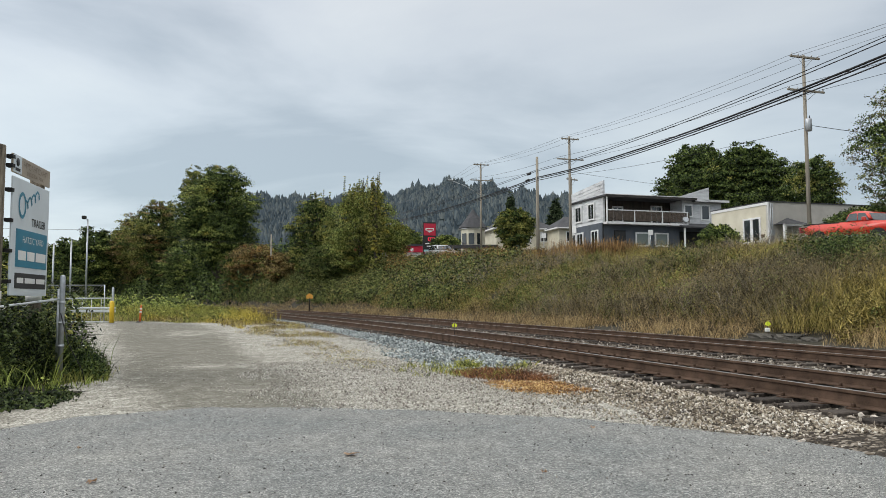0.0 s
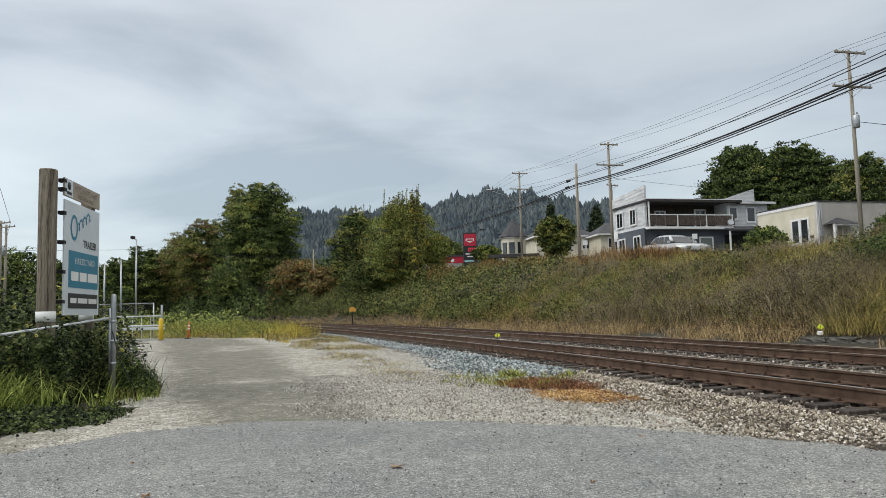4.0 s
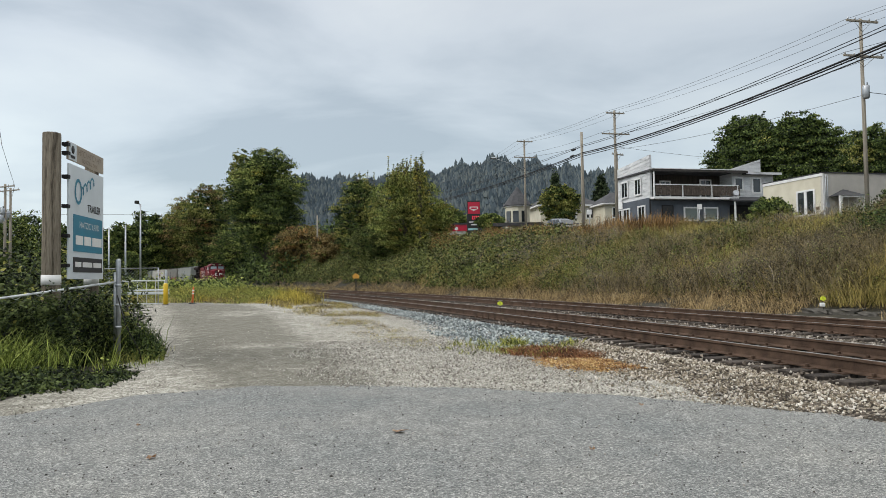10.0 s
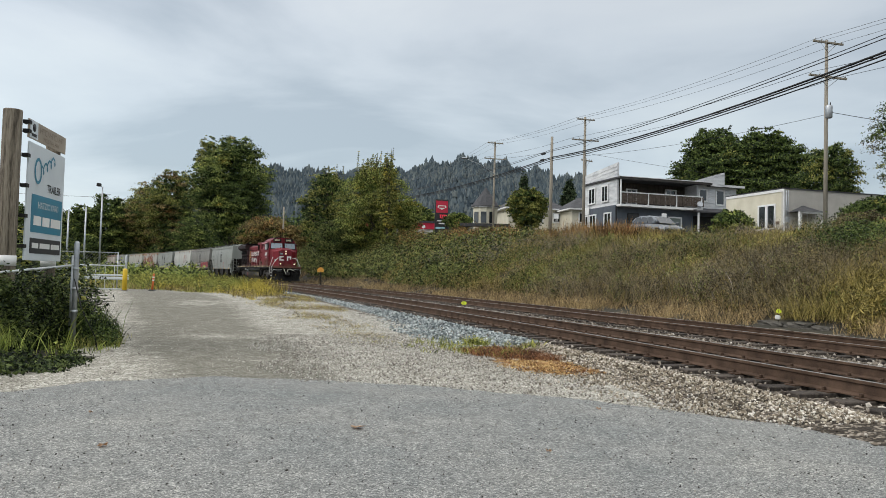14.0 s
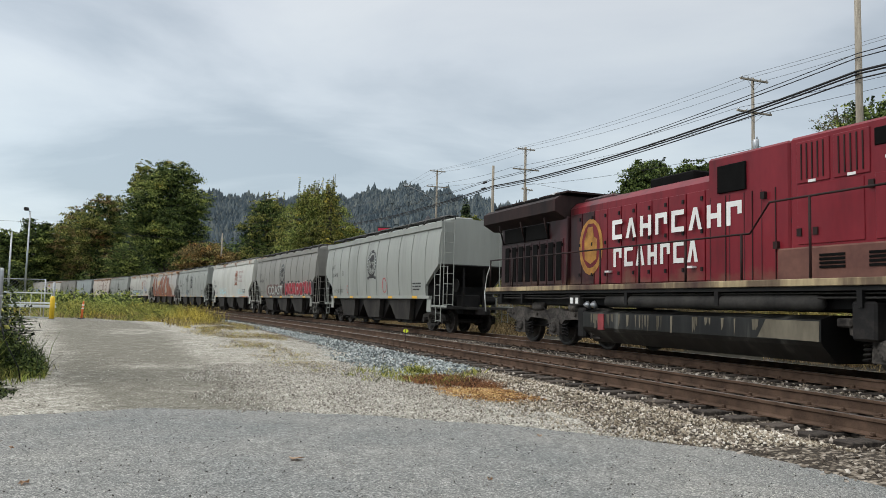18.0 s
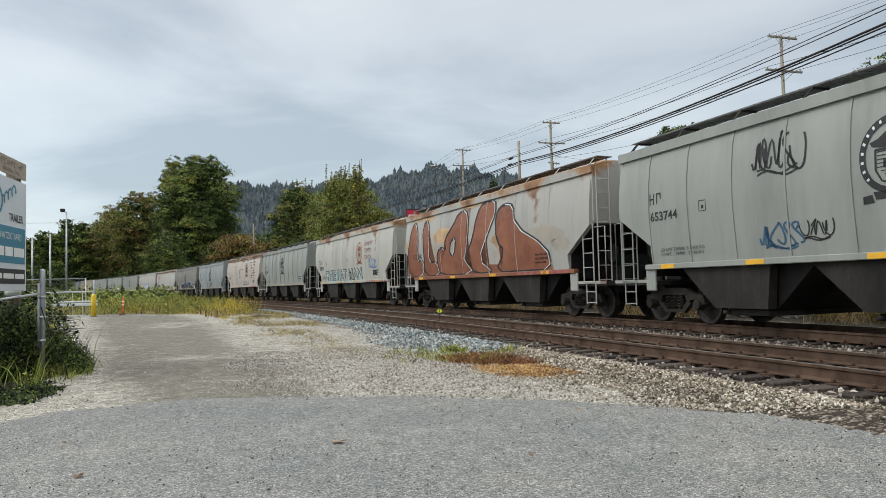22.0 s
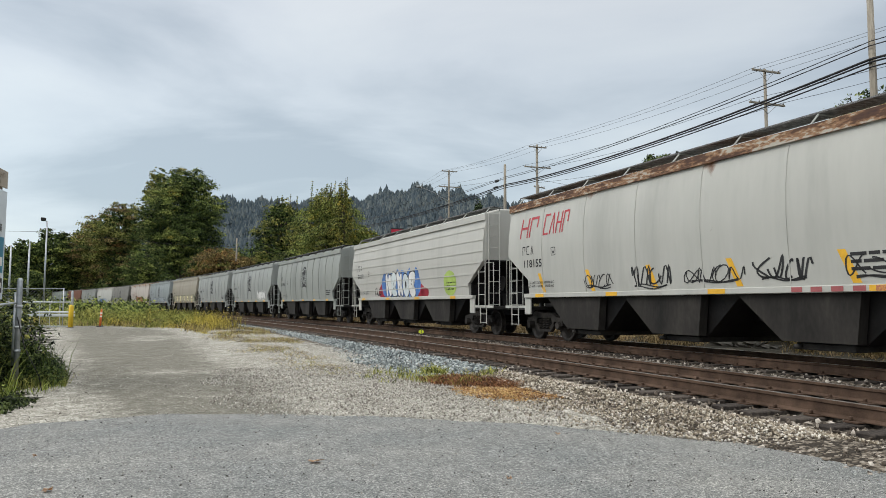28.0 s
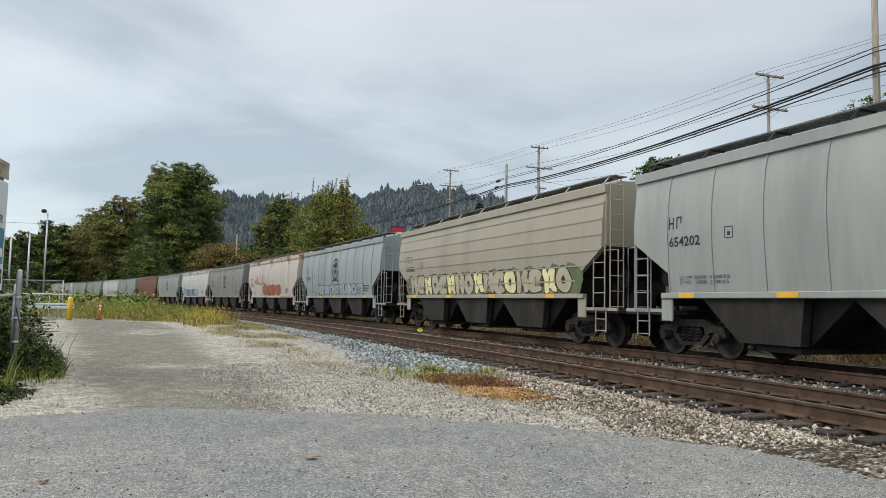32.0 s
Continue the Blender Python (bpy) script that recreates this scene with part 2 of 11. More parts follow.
def tube(bm, points, radii, n=8, cap=True):
    """A tapered tube along points."""
    rings = []
    pts = [Vector(p) for p in points]
    if not isinstance(radii, (list, tuple)):
        radii = [radii] * len(pts)
    for i, p in enumerate(pts):
        d = (pts[min(i + 1, len(pts) - 1)] - pts[max(i - 1, 0)]).normalized()
        a = d.orthogonal().normalized() if abs(d.z) < 0.99 else Vector((1, 0, 0))
        if abs(d.z) < 0.99:
            a = d.cross(Vector((0, 0, 1))).normalized()
        b = d.cross(a)
        rings.append([bm.verts.new(p + (a * math.cos(t) + b * math.sin(t)) * radii[i]) for t in (2 * math.pi * j / n for j in range(n))])
    for r0, r1 in zip(rings, rings[1:]):
        for j in range(n):
            bm.faces.new((r0[j], r0[(j + 1) % n], r1[(j + 1) % n], r1[j]))
    if cap:
        bm.faces.new(rings[0][::-1])
        bm.faces.new(rings[-1])
    return rings


def tubed(name, points, radii, material, parent=None, n=8, label="", smooth=True):
    bm = bmesh.new()
    tube(bm, points, radii, n)
    return part(name, bm, material, parent, label, smooth)


def prism(bm, outline, y0, y1):
    """A slab whose outline lies in the xz plane."""
    a = [bm.verts.new((x, y0, z)) for x, z in outline]
    b = [bm.verts.new((x, y1, z)) for x, z in outline]
    n = len(outline)
    bm.faces.new(a)
    bm.faces.new(b[::-1])
    for i in range(n):
        bm.faces.new((a[i], b[i], b[(i + 1) % n], a[(i + 1) % n]))


# ---- the line of the railway ----
RAIL_TOP = 0.36
TH, D0, K0, K1, K2 = 0.29957, 7.0477, 0.00231, 0.00138, 0.00121
GAUGE, TRACK_2 = 1.506, 4.369
LINE_S = np.arange(-200.0, 1400.0, 1.0)
ks = np.interp(LINE_S, [0, 25, 70, 130], [K0, K0, K1, K2])
LINE_H = np.concatenate([[0], np.cumsum((ks[1:] + ks[:-1]) / 2)])
LINE_H += TH - LINE_H[200]
lx = np.concatenate([[0], np.cumsum(-(np.sin(LINE_H[1:]) + np.sin(LINE_H[:-1])) / 2)])
ly = np.concatenate([[0], np.cumsum((np.cos(LINE_H[1:]) + np.cos(LINE_H[:-1])) / 2)])
LINE_X = lx - lx[200] + D0 * math.cos(TH)
LINE_Y = ly - ly[200] + D0 * math.sin(TH)


def on_line(s, off=0.0, z=0.0):
    """The place at s metres along the near rail and off metres to its far side (arrays too)."""
    h = np.interp(s, LINE_S, LINE_H)
    return np.stack(np.broadcast_arrays(np.interp(s, LINE_S, LINE_X) + off * np.cos(h), np.interp(s, LINE_S, LINE_Y) + off * np.sin(h), z), -1)


def heading(s):
    return float(np.interp(s, LINE_S, LINE_H))


def line_coords(x, y):
    """Metres along and off the near rail, for arrays of places."""
    x, y = np.asarray(x, float).ravel(), np.asarray(y, float).ravel()
    s, off = np.empty_like(x), np.empty_like(x)
    for i in range(0, len(x), 4000):
        dx, dy = x[i:i + 4000, None] - LINE_X[None, :], y[i:i + 4000, None] - LINE_Y[None, :]
        j = np.argmin(dx * dx + dy * dy, 1)
        h = LINE_H[j]
        ddx, ddy = dx[np.arange(len(j)), j], dy[np.arange(len(j)), j]
        s[i:i + 4000] = LINE_S[j] - ddx * np.sin(h) + ddy * np.cos(h)
        off[i:i + 4000] = ddx * np.cos(h) + ddy * np.sin(h)
    return s, off


def smooth(v, a, b):
    t = np.clip((np.asarray(v, float) - a) / (b - a), 0, 1)
    return t * t * (3 - 2 * t)


def wob(x, y, f=1.0, seed=0.0):
    """A cheap smooth noise on arrays, about -1 to 1."""
    x, y = np.asarray(x) * f, np.asarray(y) * f
    return (np.sin(x * 1.3 + 2.1 * np.sin(y * 0.7 + seed) + seed) + np.sin(y * 1.7 + 1.6 * np.sin(x * 0.9 - seed) + 2 * seed) + np.sin((x + y) * 2.3 + seed * 3 + 1.3 * np.sin(x * 2.1))) / 3


def crest(s):
    return 3.6 + 0.04 * np.clip(np.asarray(s, float) - 25, -10, 100)


def ground_z(x, y):
    s, off = line_coords(x, y)
    x, y = np.asarray(x, float).ravel(), np.asarray(y, float).ravel()
    zc = crest(s)
    yard = 0.30 * smooth(s, 14, 38) + 0.02 * wob(x, y, 0.8)
    yard = np.where(off > -3, yard * smooth(off, -0.5, -3) , yard)
    slope = 0.15 + (zc - 0.15) * (0.25 * smooth(off, 8.6, 12) + 0.75 * smooth(off, 9.5, 19.5)) + (0.12 * wob(x, y, 0.9) + 0.16 * wob(x, y, 0.35, 3.0)) * smooth(off, 8.6, 11) * smooth(off, 20.5, 18)
    back = 1.6 * smooth(off, 30, 42) + 6 * smooth(off, 60, 160) + 18 * smooth(off, 120, 500)
    z = np.where(off < 8.3, yard * (off < -0.4), slope + back)
    return np.where((off > 19.5) & (off < 29), zc + 0.0 * z, z)


def gz(x, y):
    return float(ground_z([x], [y])[0])


# ---- ground ----
def steps(spans):
    out = []
    for a, b, d in spans:
        out.append(np.arange(a, b - 1e-6, d))
    return np.unique(np.concatenate(out).round(3))


def geometric(a, b, n):
    return np.geomspace(a, b, n)


GRASSY = surf("rough_grass_soil", [(0.25, (0.014, 0.013, 0.008)), (0.5, (0.032, 0.028, 0.017)), (0.8, (0.07, 0.058, 0.036))], scale=0.7, grain=12, fine=0.6, rough=0.95, bump=0.5, world_space=True)


def yard_ground():
    """Packed taupe dust in the drive and pale crushed gravel on both sides of it, blending along a ragged line."""
    m, nt, at = grounded("yard_gravel", 0.95)
    chip, edge_ = chips(nt, at, 42)
    fine, _ = chips(nt, at, 105)
    mid, rag = noise_of(nt, at, 3.2, 5, 0.65), noise_of(nt, at, 0.7, 6, 0.65)
    grain = calc(nt, "MULTIPLY_ADD", chip, 0.55, calc(nt, "MULTIPLY", fine, 0.45))
    rough_ = calc(nt, "ADD", grain, calc(nt, "MULTIPLY", calc(nt, "SUBTRACT", mid, 0.5), 0.9))
    pale = ramp_of(nt, rough_, [(0.1, (0.09, 0.083, 0.066)), (0.36, (0.215, 0.20, 0.165)), (0.6, (0.36, 0.345, 0.295)), (0.9, (0.64, 0.62, 0.56))])
    dust = ramp_of(nt, rough_, [(0.1, (0.085, 0.080, 0.062)), (0.5, (0.165, 0.156, 0.126)), (0.78, (0.225, 0.215, 0.178)), (0.98, (0.46, 0.44, 0.39))])
    know = nt.nodes.new("ShaderNodeAttribute")
    know.attribute_name = "pale"
    f = calc(nt, "MULTIPLY_ADD", calc(nt, "SUBTRACT", rag, 0.5), 1.1, know.outputs["Fac"])
    f = calc(nt, "MULTIPLY_ADD", calc(nt, "SUBTRACT", mid, 0.5), 0.5, f)
    k = nt.nodes.new("ShaderNodeMapRange")
    k.inputs["From Min"].default_value, k.inputs["From Max"].default_value = 0.2, 0.8
    nt.links.new(f, k.inputs["Value"])
    nt.links.new(blend(nt, k.outputs[0], dust, pale), nt.nodes["Principled BSDF"].inputs["Base Color"])
    relief(nt, calc(nt, "SUBTRACT", chip, edge_), 0.6, 0.008)
    return m


def ballast_ground():
    """Small stone between the larger ones, dark in its gaps."""
    m, nt, at = grounded("ballast_bed", 0.95)
    chip, edge_ = chips(nt, at, 26)
    mid = noise_of(nt, at, 2.2, 4)
    g = calc(nt, "ADD", calc(nt, "MULTIPLY", chip, 0.8), calc(nt, "MULTIPLY", calc(nt, "SUBTRACT", mid, 0.42), 0.6))
    g = calc(nt, "SUBTRACT", g, calc(nt, "MULTIPLY", edge_, 0.55))
    col = ramp_of(nt, g, [(0.0, (0.035, 0.028, 0.021)), (0.25, (0.14, 0.117, 0.09)), (0.55, (0.28, 0.245, 0.2)), (0.85, (0.52, 0.48, 0.41))])
    nt.links.new(col, nt.nodes["Principled BSDF"].inputs["Base Color"])
    relief(nt, calc(nt, "SUBTRACT", chip, edge_), 1.0, 0.02)
    return m


YARD = yard_ground()
BED = ballast_ground()

gx = np.concatenate([-geometric(162, 3000, 18)[::-1], steps([(-160, -60, 2.0), (-60, -12, 1.0), (-12, 12, 0.4), (12, 60.5, 1.0)]), geometric(62, 3000, 22)])
gy = np.concatenate([-geometric(22, 3000, 18)[::-1], steps([(-20, 4, 1.0), (4, 30, 0.4), (30, 170.5, 1.0), (172, 260.5, 2.0)]), geometric(264, 3500, 20)])
GX, GY = np.meshgrid(gx, gy)
GZ = ground_z(GX, GY)
gi = np.arange(GX.size).reshape(GX.shape)
gf = np.stack([gi[:-1, :-1], gi[:-1, 1:], gi[1:, 1:], gi[1:, :-1]], -1).reshape(-1, 4)
cx_, cy_ = (GX.ravel()[gf]).mean(1), (GY.ravel()[gf]).mean(1)
cs, co = line_coords(cx_, cy_)
edge = 0.35 * wob(cx_, cy_, 1.7)
YARD_L = lambda y: np.interp(y, [-30, 8, 12, 17, 36, 48, 60], [-6.5, -6.0, -6.0, -8.2, -17.5, -24, -30])
YARD_R = lambda y: np.interp(y, [12, 17, 27, 37, 44], [1.5, -0.8, -7.0, -13.2, -19])
zone = np.where((co < -0.4) & (cx_ > YARD_L(cy_) + edge) & (cy_ < 42), 1, 0)
zone = np.where((zone == 1) & (cx_ < YARD_R(cy_) - 1.6 + 2 * edge), 2, zone)
zone = np.where((co > -1.9 + 0.3 * edge) & (co < 8.6 + edge) & (cs < 230), 3, zone)
zone = np.where((zone == 1) & (cx_ > YARD_R(cy_) + 2.5 + edge) & (co < -3.2) & (cy_ > 13), 0, zone)
ground = np_mesh("ground", np.stack([GX.ravel(), GY.ravel(), GZ], 1), gf, [GRASSY, YARD, YARD, BED], smooth=True, zones=zone)
# where the gravel of the yard lies pale: outside the drive's wheel-worn strip, and in two scraped patches in it
gxv, gyv = GX.ravel(), GY.ravel()
drive_l = np.interp(gyv, [8, 9.6, 13, 19, 47], [-3.4, -4.0, -5.9, -8.6, -21.8])
drive_r = np.interp(gyv, [8, 10.2, 13, 15, 20, 27, 36, 44], [-0.9, -1.4, -2.2, -3.2, -5.3, -8.0, -12.2, -18])
inside = np.minimum(gxv - drive_l, drive_r - gxv)
pale_v = smooth(-inside, -1.1, 0.7) * (1 - 0.6 * smooth(-gxv - 0.15 * gyv, 3.2, 4.6) * smooth(-gyv, -11.5, -9.0))
for px0, py0, rx0, ry0 in ((-4.9, 15.5, 1.1, 0.55), (-9.2, 27.0, 1.3, 1.6), (-13.0, 37.0, 1.2, 2.5), (-3.1, 11.6, 0.7, 0.3)):
    pale_v = np.maximum(pale_v, 0.62 * smooth(1.6 - np.hypot((gxv - px0) / rx0, (gyv - py0) / ry0), 0.0, 1.2))
know = ground.data.attributes.new("pale", "FLOAT", "POINT")
know.data.foreach_set("value", pale_v.astype(np.float32))
tagged(ground, "rough ground with gravel yard, grassy bank and fields", "ground", kind="structure")


def ribbon(name, s_list, profile, material, label, category="", parent=None):
    """A strip along the line: profile of (off, z)."""
    s = np.asarray(s_list, float)
    V = np.concatenate([on_line(s, o, z) for o, z in profile])
    n = len(s)
    F = [(j * n + i, (j + 1) * n + i, (j + 1) * n + i + 1, j * n + i + 1) for j in range(len(profile) - 1) for i in range(n - 1)]
    ob = np_mesh(name, V, F, material, parent)
    return tagged(ob, label, category, kind="structure") if not parent else ob


s_track = np.concatenate([np.arange(-60, 60, 2.0), np.arange(60, 420, 6.0)])
TIE_TOP = RAIL_TOP - 0.195
bed_profile = [(-1.8, -0.06), (-1.35, 0.05), (-0.95, TIE_TOP - 0.05), (2.4, TIE_TOP - 0.045), (2.95, 0.09), (3.4, TIE_TOP - 0.05), (7.0, TIE_TOP - 0.045), (8.2, 0.06), (9.2, -0.05)]
ribbon("ballast_bed", s_track, bed_profile, BED, "stone ballast bed under both railway tracks", "ballast")


def rail_profile(off):
    h = RAIL_TOP
    return [(off - 0.075, h - 0.185), (off - 0.075, h - 0.172), (off - 0.012, h - 0.15), (off - 0.012, h - 0.045), (off - 0.037, h - 0.036), (off - 0.037, h - 0.006), (off - 0.03, h)], [(off - 0.03, h), (off + 0.03, h)], [(off + 0.03, h), (off + 0.037, h - 0.006), (off + 0.037, h - 0.036), (off + 0.012, h - 0.045), (off + 0.012, h - 0.15), (off + 0.075, h - 0.172), (off + 0.075, h - 0.185)]


def build_tracks():
    s = np.concatenate([np.arange(-60, 80, 1.5), np.arange(80, 420, 5.0)])
    for k, base in enumerate((0.0, TRACK_2)):
        track = thing("railway_track", Matrix(), "rusty steel railway track on dark wooden ties", "railway track", "railway tracks")
        for off in (base, base + GAUGE):
            near, top, far = rail_profile(off)
            rail = ribbon("rail", s, near + top[1:] + far[1:], [STEEL_BROWN, STEEL_TOP], "", parent=track)
            zones = np.zeros(len(rail.data.polygons), int)
            n = len(s) - 1
            zones[(len(near) - 1) * n:len(near) * n] = 1
            rail.data.polygons.foreach_set("material_index", zones)
        bm = bmesh.new()
        box(bm, -0.115, 0.115, -1.3, 1.3, -0.17, 0.0, bevel=0.012)
        tie_me = bpy.data.meshes.new("tie")
        bm.to_mesh(tie_me)
        bm.free()
        tie_me.materials.append(TIE)
        bm = bmesh.new()
        box(bm, -0.09, 0.09, -0.17, 0.17, 0.0, 0.016)
        plate_me = bpy.data.meshes.new("tie_plate")
        bm.to_mesh(plate_me)
        bm.free()
        plate_me.materials.append(STEEL_BROWN)
        bm = bmesh.new()
        box(bm, -0.02, 0.02, -0.024, 0.024, 0.0, 0.045, bevel=0.008)
        spike_me = bpy.data.meshes.new("spike")
        bm.to_mesh(spike_me)
        bm.free()
        spike_me.materials.append(STEEL_BROWN)
        rng = random.Random(5 + k)
        for i in range(150):
            si = -12 + i * 0.53
            p = on_line(si, base + 0.753 + rng.uniform(-0.06, 0.06), TIE_TOP)
            ob = new("tie", tie_me)
            ob.parent = track
            ob.matrix_local = Matrix.Translation(p) @ pose(0, 0, rng.uniform(-0.012, 0.004), 0, 0, math.degrees(heading(si)) + 90 + rng.uniform(-1.2, 1.2))
            if si < 22:
                for o in (0.0, GAUGE):
                    turn = pose(0, 0, 0, 0, 0, math.degrees(heading(si)) + 90)
                    pl = new("tie_plate", plate_me)
                    pl.parent = track
                    pl.matrix_local = Matrix.Translation(on_line(si, base + o, TIE_TOP)) @ turn
                    if k == 0 or o == 0:
                        for a, b in ((-0.05, -0.1), (0.05, 0.1)):
                            sp = new("spike", spike_me)
                            sp.parent = pl
                            sp.matrix_local = pose(a, b, 0.016)


build_tracks()


# ---- asphalt apron and highway ----
def build_apron():
    pts_far = [(-40, 2.2), (-14, 5.6), (-8, 6.7), (-5.2, 7.6), (-4.4, 9.0), (-3.0, 9.75), (-0.6, 9.5), (1.45, 8.8), (3.0, 7.75), (4.25, 7.1), (8.5, 2.0), (14.5, -14), (22, -40)]
    px, py = np.array(pts_far).T
    t = np.linspace(0, 1, 260)
    acc = np.concatenate([[0], np.cumsum(np.hypot(np.diff(px), np.diff(py)))])
    acc /= acc[-1]
    t = np.sort(np.concatenate([t * 1.0, np.linspace(acc[2], acc[10], 200)]))
    ex, ey = np.interp(t, acc, px), np.interp(t, acc, py)
    ey = ey + 0.07 * wob(ex, ey, 3.1) + 0.04 * wob(ex, ey, 9.0, 2.0)
    rows_, n = [], len(t)
    for k in (0, 0.015, 0.1, 0.35, 0.7, 1.0):
        rows_.append(np.stack([ex + (0 - ex) * k, ey + (-40 - ey) * k * 0.9, np.full(n, 0.005 if k == 0 else 0.03)], 1))
    V = np.concatenate(rows_)
    F = [(j * n + i, j * n + i + 1, (j + 1) * n + i + 1, (j + 1) * n + i) for j in range(5) for i in range(n - 1)]
    ob = np_mesh("road_apron", V, F, ASPHALT, smooth=False)
    tagged(ob, "worn grey asphalt road end with ragged edge", "road", kind="structure")


build_apron()


def build_highway():
    s = np.arange(-80, 330, 4.0)
    V = np.concatenate([np.concatenate([on_line(s, o, 0.0)[:, :2], (crest(s) + dz)[:, None]], 1) for o, dz in ((20.2, -0.03), (20.3, 0.05), (24.0, 0.09), (27.7, 0.05), (27.8, -0.03))])
    n = len(s)
    F = [(j * n + i, (j + 1) * n + i, (j + 1) * n + i + 1, j * n + i + 1) for j in range(4) for i in range(n - 1)]
    tagged(np_mesh("highway", V, F, ROADTAR), "two-lane asphalt highway on top of the bank", "road", kind="structure")


build_highway()


# ---- vegetation ----
GREEN_DARK = leaf_mat("leaf_dark_green", (0.014, 0.027, 0.011), (0.036, 0.060, 0.022), (0.076, 0.104, 0.0342))
GREEN_MID = leaf_mat("leaf_green", (0.051, 0.080, 0.026), (0.109, 0.152, 0.051), (0.203, 0.232, 0.072))
GREEN_OLIVE = leaf_mat("leaf_olive", (0.046, 0.064, 0.022), (0.105, 0.130, 0.042), (0.19, 0.19, 0.062))
LEAF_BROWN = leaf_mat("leaf_rust_brown", (0.06, 0.038, 0.018), (0.12, 0.076, 0.034), (0.21, 0.12, 0.048))
LEAF_ORANGE = leaf_mat("leaf_orange", (0.12, 0.06, 0.02), (0.25, 0.12, 0.03), (0.38, 0.2, 0.05))
LEAF_YELLOW = leaf_mat("leaf_yellow_green", (0.09, 0.09, 0.02), (0.19, 0.18, 0.04), (0.32, 0.27, 0.06))
CONIFER = leaf_mat("conifer_green", (0.017, 0.031, 0.020), (0.033, 0.052, 0.034), (0.050, 0.068, 0.040))
# distance haze is mixed into this blue-grey foliage colour
HAZY = surf("far_conifer_haze", [(0.15, (0.052, 0.071, 0.085)), (0.5, (0.090, 0.116, 0.131)), (0.9, (0.155, 0.172, 0.163))], scale=0.02, grain=0.25, rough=0.9, bump=0, island=0.7, fine=0.5, world_space=True, spec=0.1)
GRASS_TAN = leaf_mat("dry_grass", (0.10, 0.072, 0.042), (0.185, 0.138, 0.082), (0.30, 0.235, 0.15))
GRASS_GREEN = leaf_mat("tall_grass", (0.06, 0.075, 0.02), (0.13, 0.145, 0.04), (0.22, 0.215, 0.07))
GRASS_YEL = leaf_mat("yellow_weeds", (0.11, 0.10, 0.025), (0.22, 0.19, 0.045), (0.34, 0.28, 0.065))
OLIVE_SCRUB = leaf_mat("olive_brown_scrub", (0.06, 0.05, 0.025), (0.12, 0.098, 0.048), (0.19, 0.145, 0.07))
TWIG = leaf_mat("grey_twigs", (0.075, 0.068, 0.07), (0.135, 0.12, 0.125), (0.20, 0.18, 0.19))
BRAMBLE = leaf_mat("bramble_leaf", (0.020, 0.032, 0.012), (0.055, 0.076, 0.027), (0.115, 0.128, 0.048))
BRUSH_LEAF = leaf_mat("dull_brown_green_leaf", (0.04, 0.038, 0.024), (0.08, 0.075, 0.045), (0.13, 0.12, 0.075))
BARK = surf("bark", [(0.3, (0.05, 0.042, 0.035)), (0.7, (0.13, 0.11, 0.09))], scale=5, grain=30, stretch=(2, 2, 0.4), rough=0.9, bump=0.5)


def leaves(rng, centres, size, face=None, loose=0.6, slim=1.0):
    """Bent leaf quads round the centres; face: the way that each leaf looks, more or less."""
    n = len(centres)
    nrm = rng.normal(size=(n, 3))
    nrm /= np.linalg.norm(nrm, axis=1)[:, None]
    if face is not None:
        nrm = face + loose * nrm
        nrm /= np.linalg.norm(nrm, axis=1)[:, None] + 1e-9
    u = np.cross(nrm, rng.normal(size=(n, 3)))
    u /= np.linalg.norm(u, axis=1)[:, None] + 1e-9
    w = np.cross(nrm, u)
    a = size * rng.uniform(0.6, 1.3, n)[:, None]
    b = a * slim * rng.uniform(0.45, 0.8, n)[:, None]
    V = np.stack([centres - u * a, centres + w * b - nrm * a * 0.25, centres + u * a, centres - w * b - nrm * a * 0.25], 1).reshape(-1, 3)
    return V, np.arange(4 * n).reshape(-1, 4)


def blades(rng, feet, height, width, per=6, lean=0.35, spread=0.12, plain=False):
    """Grass blades: a tapering strip from each foot, bent once (plain: straight)."""
    n = len(feet) * per
    f = np.repeat(feet, per, 0) + np.concatenate([rng.normal(0, spread, (n, 2)), np.zeros((n, 1))], 1)
    h = np.repeat(height, per) * rng.uniform(0.5, 1.15, n) if np.ndim(height) else height * rng.uniform(0.5, 1.15, n)
    a = rng.uniform(0, 2 * np.pi, n)
    d = np.stack([np.cos(a), np.sin(a), np.zeros(n)], 1)
    b = rng.uniform(0, 2 * np.pi, n)
    side = np.stack([np.cos(b), np.sin(b), np.zeros(n)], 1) * (width * rng.uniform(0.6, 1.3, n))[:, None]
    up = np.array([0, 0, 1.0])
    l = rng.uniform(0.3, 1.2, n) * lean
    mid = f + d * (l * h * 0.35)[:, None] + up * (h * 0.6)[:, None]
    tip = f + d * (l * h)[:, None] + up * h[:, None]
    if plain:
        V = np.stack([f - side, f + side, tip + side * 0.2, tip - side * 0.2], 1).reshape(-1, 3)
        return V, np.arange(4 * n).reshape(-1, 4)
    V = np.stack([f - side, f + side, mid + side * 0.8, mid - side * 0.8, tip + side * 0.1, tip - side * 0.1], 1).reshape(-1, 3)
    k = np.arange(n)[:, None] * 6
    F = np.concatenate([k + np.array([0, 1, 2, 3]), k + np.array([3, 2, 4, 5])], 1).reshape(-1, 4)
    return V, F


def merge(pieces):
    V, F, k = [], [], 0
    for v, f in pieces:
        V.append(v)
        F.append(f + k)
        k += len(v)
    return np.concatenate(V), np.concatenate(F)


def stuff(name, pieces, material, label, category):
    V, F = merge(pieces) if isinstance(pieces, list) else pieces
    return tagged(np_mesh(name, V, F, material), label, category, kind="stuff")


